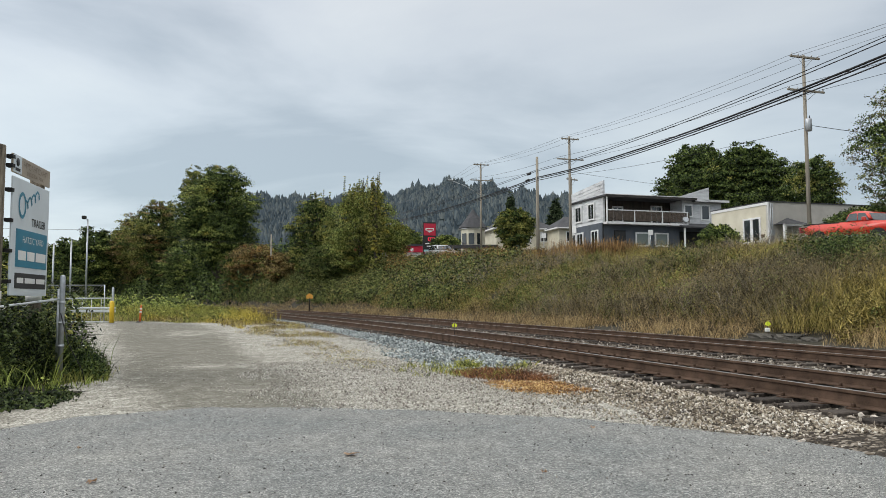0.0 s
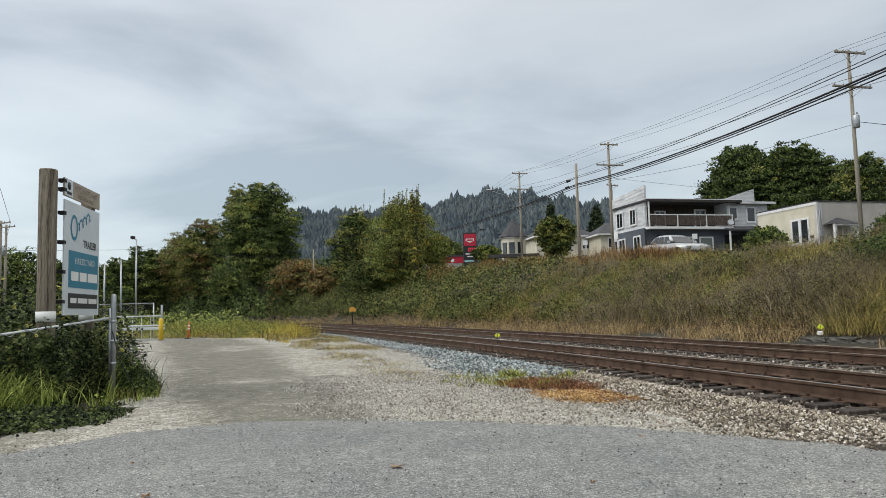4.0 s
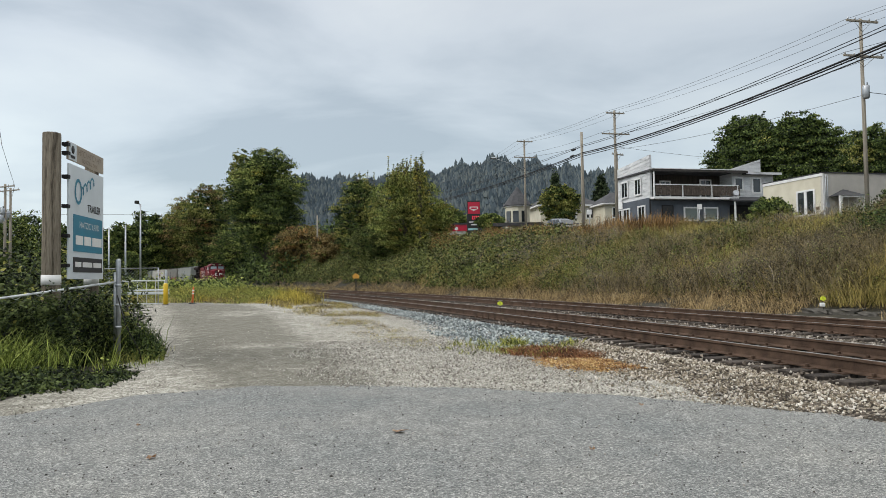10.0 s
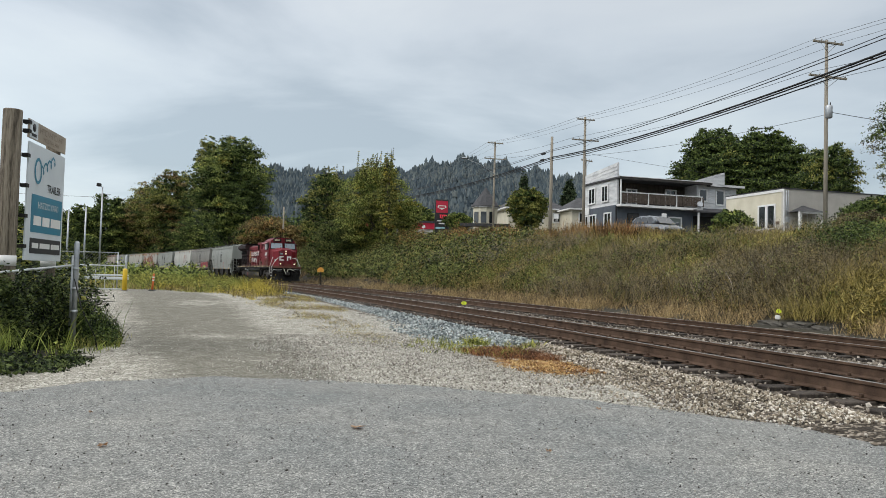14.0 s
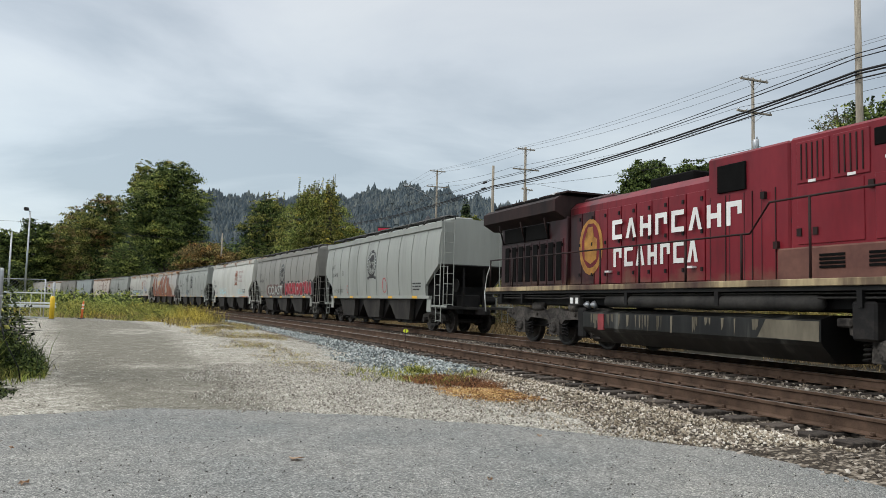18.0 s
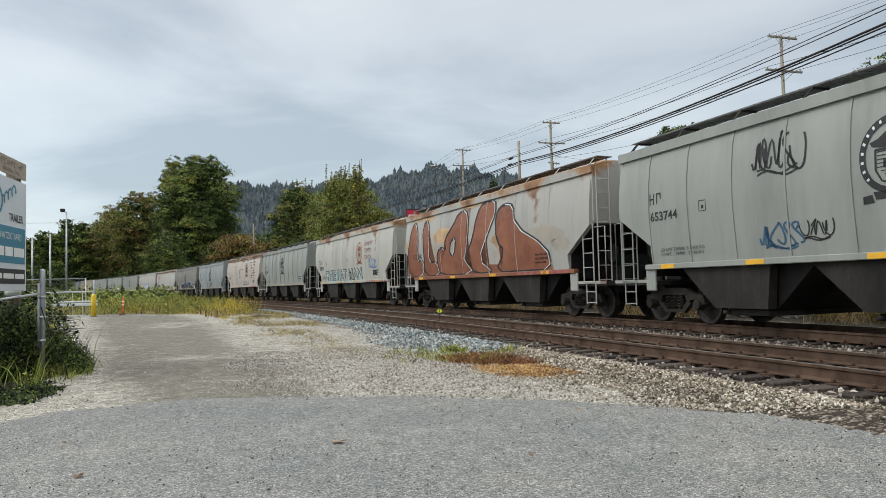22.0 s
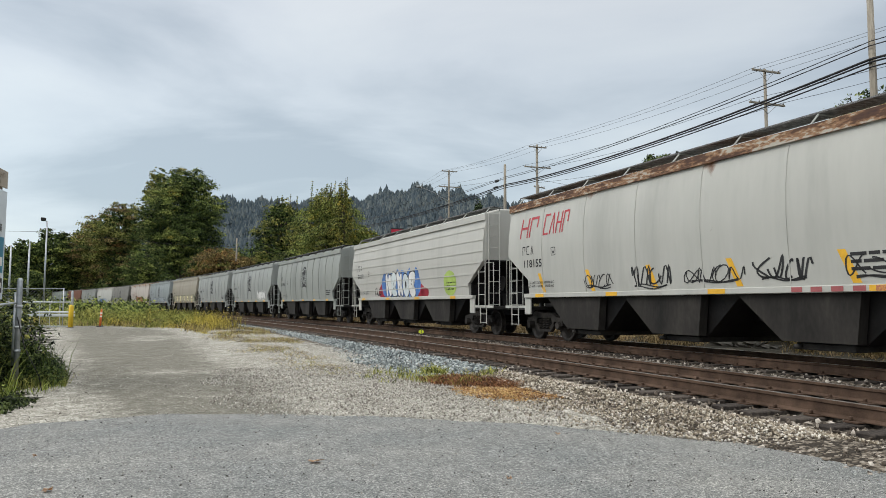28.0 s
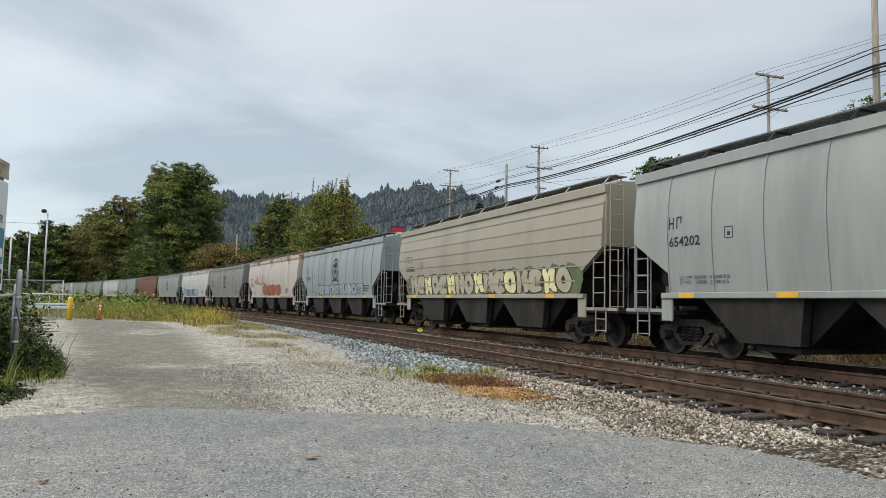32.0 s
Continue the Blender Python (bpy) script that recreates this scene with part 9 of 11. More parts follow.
pole_to(14.6, 82.0, 15.2, label="short wooden utility pole with one crossarm", turn=HTURN + 20, arms=((0.3, 0.9),))
pole_to(8.6, 65.5, 14.3, label="plain weathered wooden pole beside the highway", turn=HTURN, arms=())
pole_to(16.6, 24.9, 13.6, label="thick pale wooden pole on the bank", turn=HTURN, arms=(), r=0.155)
pole_to(-36.7, 51.5, 12.1, label="wooden utility pole with crossarm beyond the hedge", turn=-20, arms=((0.3, 1.1),))
pole_to(-49.0, 71, 11.7, label="wooden utility pole with crossarm beyond the hedge", turn=-20, arms=((0.3, 1.6),))
pole_to(-51.5, 75.5, 11.9, label="wooden utility pole with crossarm beyond the hedge", turn=-20, arms=((0.3, 1.6),))
pole_to(-26.5, 112, 11.5, label="far wooden utility pole above the scrub", turn=HTURN, arms=(), r=0.15)


def pole_gear(x, y, z, label):
    """A grey transformer can on a bracket, hung on a pole."""
    ob = thing("transformer", pose(x, y, z), label, "transformer")
    tubed("can", [(0, -0.35, 0), (0, -0.35, 0.05), (0, -0.35, 0.75), (0, -0.35, 0.8)], [0.16, 0.2, 0.2, 0.17], GALV, ob, 12)
    boxed("bracket", (-0.06, 0.06, -0.2, 0.1, 0.25, 0.55), GALV, ob)
    tubed("bushing", [(0.08, -0.35, 0.8), (0.08, -0.35, 1.0)], [0.05, 0.025], BLACK_PAINT, ob, 6)


pole_gear(-36.7, 51.5, 9.4, "grey transformer can hung on a wooden pole")
pole_gear(-49.0, 71, 8.4, "grey transformer can hung on a wooden pole")
pole_gear(-51.5, 75.5, 8.6, "grey transformer can hung on a wooden pole")
pole_gear(-48.6, 70.2, 7.6, "grey transformer can hung on a wooden pole")
pole_gear(-50.2, 73.2, 8.2, "grey transformer can hung between two wooden poles")
pole_gear(-36.0, 51.2, 9.0, "grey transformer can hung on a wooden pole")
pole_gear(23.1, 45.6, 11.9, "small grey switchgear hung on a wooden pole")


def wire(points, sag, r, material, label):
    """A cable strung from support to support, sagging between them."""
    pts = []
    for a, b in zip(points, points[1:]):
        a, b = Vector(a), Vector(b)
        n = 14
        for i in range(n + (b == Vector(points[-1]))):
            t = i / n
            p = a.lerp(b, t)
            p.z -= sag * 4 * t * (1 - t) * (b - a).length / 40
            pts.append(p)
    ob = tubed("overhead_wire", pts, r, material, None, 5)
    tagged(ob, label, "wire", "overhead wires along the highway")


D2 = Vector((math.cos(TH), math.sin(TH), 0))
for k, (o, z0) in enumerate(((-1.0, 0.1), (0.0, 0.22), (1.0, 0.1))):
    d = D2 * o
    wire([(33.5, 14, 16.2), (23.1 + d.x, 45.6 + d.y, 16.75 + z0), (12.95 + d.x, 73.4 + d.y, 17.7 + z0), (5.1 + d.x, 96.4 + d.y, 19.3 + z0), (-10, 150, 21)], 0.5, 0.012, WIRE_GREY, "thin bare power wire strung between poles")
for o in (-1.3, 1.3):
    d = D2 * o
    wire([(33.5, 14, 13.6), (23.1 + d.x, 45.6 + d.y, 14.75), (12.95 + d.x, 73.4 + d.y, 15.75), (5.1 + d.x, 96.4 + d.y, 17.4), (-10, 150, 19)], 0.5, 0.014, WIRE, "black power cable strung between poles")
BUNDLE_END = Vector((-10.82, 112.09, 12.97))
for z0, z1, r, sag in ((10.92, 13.12, 0.018, 0.42), (10.76, 12.98, 0.022, 0.4), (10.27, 12.42, 0.05, 0.5), (10.16, 12.3, 0.036, 0.5), (9.98, 12.12, 0.03, 0.45)):
    wire([(26.5, -6, z0 - 1.0), (16.45, 24.75, z0), (8.6, 65.4, z1), BUNDLE_END + Vector((0, 0, (z1 - 12.4) * 1.3)), BUNDLE_END + Vector((-22, 40, 1))], sag, r, WIRE, "thick black communication cable strung between poles")
for k, (u, z) in enumerate(((-0.03, 12.95), (-0.035, 12.38))):
    p = Vector((8.6, 65.4, z)).lerp(BUNDLE_END, -u)
    splice = tubed("cable_splice", [(p.x - 0.12, p.y + 0.35, p.z), (p.x - 0.1, p.y + 0.25, p.z), (p.x + 0.1, p.y - 0.25, p.z), (p.x + 0.12, p.y - 0.35, p.z)], [0.04, 0.11, 0.11, 0.04], BLACKISH, None, 8)
    tagged(splice, "black splice case on an overhead cable", "cable splice")
wire([(60, 62, 13.5), (23.1, 45.6, 12.4)], 0.4, 0.02, WIRE, "black service cable from pole to building")
wire([(23.1, 45.6, 12.2), (12.95, 73.4, 14.0)], 0.5, 0.014, WIRE, "thin service cable between poles")
wire([(40, 85, 13.2), (12.95, 73.4, 14.3)], 0.3, 0.014, WIRE, "thin service cable to the house")
wire([(5.0, -10.0, 11.5), (-14.8, 20.0, 11.56), (-35.7, 51.3, 11.75), (-48, 71, 11.5), (-90, 130, 11)], 0.05, 0.016, WIRE, "thin power wire above the hedge")
wire([(4.2, -10.0, 11.6), (-16.2, 20.0, 11.75), (-37.7, 51.7, 11.75), (-50, 71.5, 11.3), (-92, 131, 11)], 0.05, 0.016, WIRE, "thin power wire above the hedge")
wire([(-60, 66, 9.2), (-30.1, 61.6, 7.4), (40, 150, 9.5)], 0.4, 0.012, WIRE, "thin cable across the yard entrance")


def lamp_post(x, y, z, h, head, label):
    ob = thing("lamp_post", pose(x, y, z), label, "lamp post")
    tubed("pole", [(0, 0, 0), (0, 0, h)], [0.09, 0.06], GALV, ob, 8)
    if head:
        tubed("arm", [(0, 0, h - 0.1), (-0.15, 0, h + 0.1), (-0.3, -0.1, h + 0.12)], 0.035, GALV, ob, 6)
        boxed("lamp_head", (-0.42, -0.12, -0.3, 0.08, h + 0.02, h + 0.3), DARK_GREY, ob, bevel=0.05)


lamp_post(-30.3, 61.8, 0.3, 8.0, True, "tall grey yard lamp post with floodlight")
lamp_post(-29.7, 58.0, 0.3, 5.9, False, "slim grey pole inside the yard")
lamp_post(-31.1, 58.0, 0.3, 5.7, False, "slim grey pole inside the yard")


def street_lamp():
    ob = thing("street_lamp", pose(5.1, 96.2, 15.2), "grey street lamp on a long bracket arm", "street lamp")
    tubed("arm", [(0, 0, 0), (-2.2, -2.4, 0.9), (-4.0, -4.4, 1.25)], [0.05, 0.04, 0.035], GALV, ob, 6)
    boxed("lamp_head", (-4.45, -3.75, -4.9, -4.3, 1.15, 1.32), GALV, ob, bevel=0.05)


street_lamp()


# ---- sign board, fence, gate, bollard ----
SIGN_BLUE = surf("sign_teal_blue", two((0.03, 0.20, 0.30), 0.12), scale=2, rough=0.45, bump=0)
SIGN_WHITE = surf("sign_white", two((0.62, 0.67, 0.70), 0.06), scale=1.5, rough=0.4, bump=0)
SIGN_TAN = surf("sign_tan", two((0.36, 0.30, 0.23), 0.12), scale=2, rough=0.5, bump=0)
BROWN_INK = surf("brown_sign_ink", two((0.16, 0.11, 0.07), 0.1), rough=0.5, bump=0)
BOLLARD_YELLOW = surf("yellow_bollard_paint", two((0.75, 0.50, 0.03), 0.12), scale=3, rough=0.45)
ORANGE_PLASTIC = surf("orange_plastic", two((0.72, 0.16, 0.04), 0.15), scale=4, rough=0.5)
MARK_YELLOW = surf("fluorescent_yellow", two((0.75, 0.85, 0.05), 0.08), rough=0.5, bump=0)
GATE_WHITE = surf("pale_gate_paint", two((0.60, 0.63, 0.64), 0.12), scale=3, rough=0.45)


def sign_board():
    """Two timber posts with a tall board between them; local x runs along the board, the front faces -y."""
    a, b = Vector((-7.08, 11.82, 0)), Vector((-7.44, 13.6, 0))
    d = b - a
    turn = math.degrees(math.atan2(d.y, d.x))
    W = d.length
    ob = thing("sign_board", pose(a.x, a.y, 0, 0, 0, turn), "tall white and teal business sign on timber posts", "sign")
    # the front of the board faces the road on the right: local -y
    for x, y, r, h in ((-0.1, 0.2, 0.142, 3.95), (W + 0.05, 0.2, 0.125, 3.88)):
        tubed("post", [(x, y, 0), (x, y, 2.0), (x, y, h - 0.02), (x, y, h)], [r * 1.05, r, r, r * 0.96], DARK_WOOD, ob, 16)
        tubed("post_foot", [(x, y, 1.4), (x, y, 1.57)], [r * 1.08, r * 1.07], WHITE_PAINT, ob, 16)
    panel = boxed("panel", (0.02, W, -0.03, 0.0, 1.5, 3.47), SIGN_WHITE, ob, bevel=0.004)
    top = boxed("top_panel", (-0.02, W, -0.03, 0.0, 3.53, 3.84), SIGN_TAN, ob, bevel=0.004)
    boxed("blue_field", (0.22, W - 0.08, -0.036, -0.03, 1.98, 2.62), SIGN_BLUE, panel)
    boxed("black_field", (0.22, W - 0.08, -0.036, -0.03, 1.62, 1.88), INK, panel)
    boxed("white_field", (0.0, 0.36, -0.036, -0.03, 3.54, 3.83), SIGN_WHITE, top)
    tubed("round_mark", [(0.18, -0.036, 3.72), (0.18, -0.042, 3.72)], 0.07, INK, top, 14)
    for z in (1.7, 2.2, 2.7, 3.2, 3.6, 3.75):
        boxed("bracket", (-0.06, 0.06, -0.04, 0.06, z, z + 0.06), BLACK_PAINT, ob)
    decal("small_lettering", bars(0.07, 3.57, (0.22,), 0.05), INK, top, 1, flat=0.036)
    decal("lettering", letter_bars(0.46, 3.68, 10, 0.1, 0.1, 0.02), BROWN_INK, top, 1, "dark lettering shapes", flat=0.031)
    decal("lettering", text_bm("INDUSTRIAL PARK", 0.1, 0.62, 3.57), BROWN_INK, top, 1, "small dark lettering", flat=0.031)
    # flowing brand shape: a rising line of round loops
    bm = bmesh.new()
    stroke(bm, [(0.46 + 0.15 * math.cos(k * 0.42 + 1.2), 3.03 + 0.2 * math.sin(k * 0.42 + 1.2)) for k in range(16)], 0.03)
    wave = [(0.62 + 0.055 * k * 0.55 + 0.055 * math.sin(k * 1.05), 3.05 + 0.0125 * k + 0.085 * math.cos(k * 1.05)) for k in range(23)]
    stroke(bm, [tuple(a_ + (b_ - a_) * j / 2 for a_, b_ in zip(p_, q_)) for p_, q_ in zip(wave, wave[1:]) for j in (0, 1)] + [wave[-1]], 0.02)
    decal("brand_shape", bm, SIGN_BLUE, panel, 1, "teal looping plain shapes", flat=0.031)
    decal("lettering", text_bm("TRAILER", 0.19, 0.92, 2.72, bold=0.003), INK, panel, 1, "black lettering", flat=0.031)
    decal("lettering", text_bm("HATZIC YARD", 0.16, 0.5, 2.4), WHITE_PAINT, panel, 1, "white lettering", flat=0.037)
    decal("phone_bar", bars(0.32, 2.1, (0.36, 0.36, 0.52), 0.16, 0.06), WHITE_PAINT, panel, 1, "white bars", flat=0.037)
    decal("address_bar", bars(0.3, 1.71, (0.3, 0.5, 0.45), 0.09, 0.06), WHITE_PAINT, panel, 1, "white bars", flat=0.037)


sign_board()


def fence():
    ob = thing("chain_fence", pose(0, 0, 0), "galvanised fence posts and rail overgrown by brambles", "fence")
    tubed("post", [(-6.66, 12.75, 0), (-6.66, 12.75, 1.82), (-6.66, 12.75, 1.86)], [0.045, 0.045, 0.03], GALV, ob, 10)
    tubed("slim_post", [(-6.78, 12.85, 0.2), (-6.78, 12.85, 1.62)], 0.022, GALV, ob, 6)
    tubed("post", [(-7.36, 10.0, 0), (-7.36, 10.0, 1.66), (-7.36, 10.0, 1.7)], [0.04, 0.04, 0.03], GALV, ob, 10)
    tubed("rail", [(-6.7, 12.75, 1.44), (-7.05, 11.3, 1.3), (-7.36, 10.0, 1.18), (-8.6, 6.5, 1.15)], 0.018, GATE_WHITE, ob, 8)
    # remains of wire mesh coiled on the rail
    pts = [(-6.7 - 0.66 * t + 0.03 * math.cos(40 * t), 12.75 - 2.75 * t, 1.42 - 0.26 * t + 0.035 * math.sin(40 * t)) for t in np.linspace(0, 1, 80)]
    tubed("coiled_mesh", pts, 0.006, GALV, ob, 4)
    for z in (0.6, 1.0, 1.35):
        tubed("clamp", [(-6.66, 12.75, z), (-6.66, 12.75, z + 0.05)], 0.055, GALV, ob, 10)
    tubed("loose_wire", [(-6.6, 12.6, 1.2), (-6.3, 12.3, 0.7), (-6.0, 12.2, 0.25), (-5.95, 12.2, 0.02)], 0.01, BLACK_PAINT, ob, 4)


fence()


def gate():
    z = 0.29
    ob = thing("yard_gate", pose(-16.3, 36.0, z, 0, 0, 178), "pale tubular steel gate, closed, with mesh infill", "gate")
    W = 6.0
    tubed("gate_post", [(0, 0, 0), (0, 0, 1.72), (0, 0, 1.76)], [0.055, 0.055, 0.03], GALV, ob, 10)
    for zz, r, m in ((1.22, 0.03, GATE_WHITE), (0.06, 0.03, GATE_WHITE)):
        tubed("rail", [(0.08, 0, zz), (W, 0, zz)], r, m, ob, 8)
    boxed("barrier_bar", (-0.1, W, -0.14, -0.06, 0.52, 0.66), GATE_WHITE, ob, bevel=0.02)
    boxed("barrier_bar", (-0.1, W, -0.14, -0.06, 0.70, 0.78), GATE_WHITE, ob, bevel=0.02)
    for i in range(13):
        tubed("upright", [(0.1 + i * 0.48, 0, 0.06), (0.1 + i * 0.48, 0, 1.22)], 0.014, GATE_WHITE, ob, 6)
    fence2 = thing("mesh_fence", pose(-17.0, 36.6, z, 0, 0, 178), "grey chain-link fence behind the gate", "fence")
    for i in range(6):
        tubed("post", [(i * 2.0, 0.2 * i, 0), (i * 2.0, 0.2 * i, 1.9)], 0.03, GALV, fence2, 6)
    tubed("top_rail", [(0, 0, 1.88), (10, 1.0, 1.88)], 0.02, GALV, fence2, 6)
    bm = bmesh.new()
    for i in range(60):
        x = i * 0.16
        for s in (-1, 1):
            x1 = x + s * 1.8
            if -0.1 <= x1 <= 10:
                tube(bm, [(x, 0.1 * x, 0.05), (x1, 0.1 * x1, 1.85)], 0.0045, 3, cap=False)
    tagged(part("wire_mesh", bm, GALV, fence2), kind="stuff")


gate()


def bollard():
    ob = thing("bollard", pose(-16.2, 35.7, 0.29), "yellow painted steel bollard beside the gate", "bollard")
    tubed("pipe", [(0, 0, 0), (0, 0, 1.0), (0, 0, 1.06), (0, 0, 1.1)], [0.11, 0.11, 0.08, 0.02], BOLLARD_YELLOW, ob, 14)
    tubed("base_ring", [(0, 0, -0.02), (0, 0, 0.03)], 0.15, CONCRETE, ob, 12)


bollard()


def delineator():
    ob = thing("delineator_post", pose(-15.2, 36.6, 0.29, 0, 4, 0), "leaning orange delineator post with white bands", "traffic post")
    tubed("tube", [(0, 0, 0.05), (0, 0, 0.78)], [0.055, 0.045], ORANGE_PLASTIC, ob, 10)
    tubed("knob", [(0, 0, 0.78), (0, 0, 0.84), (0, 0, 0.88)], [0.03, 0.05, 0.02], ORANGE_PLASTIC, ob, 8)
    for z in (0.5, 0.65):
        tubed("band", [(0, 0, z), (0, 0, z + 0.07)], 0.056, WHITE_PAINT, ob, 10)
    tubed("base", [(0, 0, 0), (0, 0, 0.06)], [0.2, 0.16], BLACKISH, ob, 8)


delineator()


def track_marker(x, y, z, h, label):
    ob = thing("track_marker", pose(x, y, z, 0, 0, 8), label, "marker")
    tubed("stem", [(0, 0, 0), (0, 0, h)], 0.009, BLACK_PAINT, ob, 5)
    for s in (-1, 1):
        bm = bmesh.new()
        prism(bm, [(s * 0.012, h), (s * 0.085, h + 0.04), (s * 0.085, h + 0.09), (s * 0.012, h + 0.14)], -0.008, 0.008)
        part("plate", bm, MARK_YELLOW, ob)


p = on_line(21.5, -0.55, 0.16)
track_marker(0.36, 23.1, 0.16, 0.36, "small yellow split marker beside the rail")
track_marker(9.6, 21.6, 0.35, 0.24, "small yellow marker on the bank foot")
boxed_cap = boxed("white_cap", (9.5, 9.62, 21.5, 21.62, 0.42, 0.54), WHITE_PAINT, bevel=0.02)
tagged(boxed_cap, "small white plastic cap beside the marker", "marker cap")


def warning_box():
    ob = thing("rail_signal_marker", pose(-12.85, 70.2, 0.3), "small orange trackside marker on a dark post", "marker")
    tubed("post", [(0, 0, 0), (0, 0, 1.25)], 0.05, BLACK_PAINT, ob, 6)
    bm = bmesh.new()
    prism(bm, [(-0.3, 1.2), (0.3, 1.2), (0.32, 1.5), (0.0, 1.72), (-0.32, 1.5)], -0.03, 0.03)
    part("plate", bm, ORANGE_SIGN, ob)


ORANGE_SIGN = surf("orange_sign", two((0.62, 0.30, 0.04), 0.15), rough=0.5, bump=0)
warning_box()


def concrete_block(s, off, l, w, h, label):
    p = on_line(s, off, 0.1)
    bm = bmesh.new()
    box(bm, -l / 2, l / 2, -w / 2, w / 2, 0, h)
    bmesh.ops.subdivide_edges(bm, edges=bm.edges[:], cuts=4, use_grid_fill=True)
    rng = random.Random(int(s * 10))
    for v in bm.verts:
        r = 0.045 if v.co.z > h * 0.3 else 0.02
        v.co += Vector((rng.uniform(-r, r), rng.uniform(-r, r), rng.uniform(-r, r)))
    ob = part("concrete_block", bm, CONCRETE)
    ob.matrix_world = Matrix.Translation(p) @ pose(0, 0, 0, 0, 0, math.degrees(heading(s)) + 90)
    tagged(ob, label, "concrete block", "concrete blocks at the foot of the bank")


for k, (l, w, h) in enumerate(((0.95, 0.5, 0.2), (0.8, 0.6, 0.24), (0.7, 0.45, 0.17))):
    concrete_block(18.0 - k * 0.85, 9.3 + 0.06 * (k % 2), l, w, h, "rough broken concrete block half buried in grass")


# ---- buildings ----
SIDING = surf("weathered_white_siding", [(0.25, (0.34, 0.35, 0.36)), (0.45, (0.60, 0.61, 0.62)), (0.75, (0.78, 0.79, 0.79))], scale=1.2, grain=9, stretch=(0.6, 0.6, 2), rough=0.75)
SLATE = surf("slate_blue_stucco", [(0.3, (0.075, 0.09, 0.11)), (0.7, (0.115, 0.13, 0.155))], scale=1, grain=30, rough=0.85)
CREAM_STUCCO = surf("cream_stucco", [(0.3, (0.56, 0.52, 0.40)), (0.7, (0.70, 0.66, 0.54))], scale=0.7, grain=40, rough=0.9)
GREIGE_SHADE = surf("shaded_grey_beige_stucco", [(0.3, (0.46, 0.44, 0.40)), (0.7, (0.60, 0.57, 0.52))], scale=0.7, grain=40, rough=0.9)
ROOF_DARK = surf("dark_roofing", [(0.3, (0.035, 0.036, 0.04)), (0.7, (0.08, 0.08, 0.085))], scale=2, grain=25, rough=0.9)
TRIM = surf("white_trim_paint", two((0.78, 0.78, 0.77), 0.08), scale=2, rough=0.6)
DECK_WOOD = surf("weathered_deck_wood", [(0.3, (0.045, 0.034, 0.027)), (0.7, (0.14, 0.108, 0.085))], scale=3, grain=20, rough=0.9)
BLIND = surf("green_window_blind", two((0.20, 0.235, 0.22), 0.1), scale=1, rough=0.8)
SIGN_RED = surf("red_sign_face", two((0.50, 0.015, 0.045), 0.1), rough=0.35, bump=0)


def lap_wall(x0, x1, z0, z1, y, step, material, parent, name="wall", axis="x", thick=0.2):
    """A wall of lapped boards: local x (or y) along it, each board leaning out at its foot."""
    bm = bmesh.new()
    n = max(1, round((z1 - z0) / step))
    prof = []
    for i in range(n):
        a, b = z0 + (z1 - z0) * i / n, z0 + (z1 - z0) * (i + 1) / n
        prof += [(0.04, a), (0.008, b - 0.004)]
    prof = [(-thick, z0)] + prof + [(-thick, z1)]
    A = [bm.verts.new((x0, y - p, z) if axis == "x" else (y - p, x0, z)) for p, z in prof]
    B = [bm.verts.new((x1, y - p, z) if axis == "x" else (y - p, x1, z)) for p, z in prof]
    bm.faces.new(A)
    bm.faces.new(B[::-1])
    for i in range(len(prof)):
        j = (i + 1) % len(prof)
        bm.faces.new((A[i], B[i], B[j], A[j]))
    return part(name, bm, material, parent)


def window(parent, x0, x1, z0, z1, y, axis="x", glass=None, bars_=1):
    """A framed window proud of a wall that faces -y (or -x)."""
    f = lambda a0, a1, b0, b1, p0, p1: (a0, a1, y - p1, y - p0, b0, b1) if axis == "x" else (y - p1, y - p0, a0, a1, b0, b1)
    w = boxed("window", f(x0, x1, z0, z1, -0.05, 0.055), glass or GLASS_DARK, parent)
    t = 0.15
    for d in ((x0 - t, x0, z0 - t, z1 + t), (x1, x1 + t, z0 - t, z1 + t), (x0, x1, z1, z1 + t), (x0, x1, z0 - t, z0)):
        boxed("frame", f(*d, 0.0, 0.1), TRIM, w)
    for i in range(bars_):
        c = x0 + (x1 - x0) * (i + 1) / (bars_ + 1)
        boxed("mullion", f(c - 0.03, c + 0.03, z0, z1, 0.05, 0.09), TRIM, w)


SHADED_BOARDS = surf("shaded_brown_wall_boards", [(0.3, (0.035, 0.028, 0.024)), (0.7, (0.085, 0.068, 0.056))], scale=2, grain=18, stretch=(4, 4, 0.4), rough=0.9)
DARK_BOARDS = surf("dark_fascia_boards", [(0.3, (0.03, 0.027, 0.025)), (0.7, (0.075, 0.066, 0.06))], scale=2, grain=18, rough=0.9)


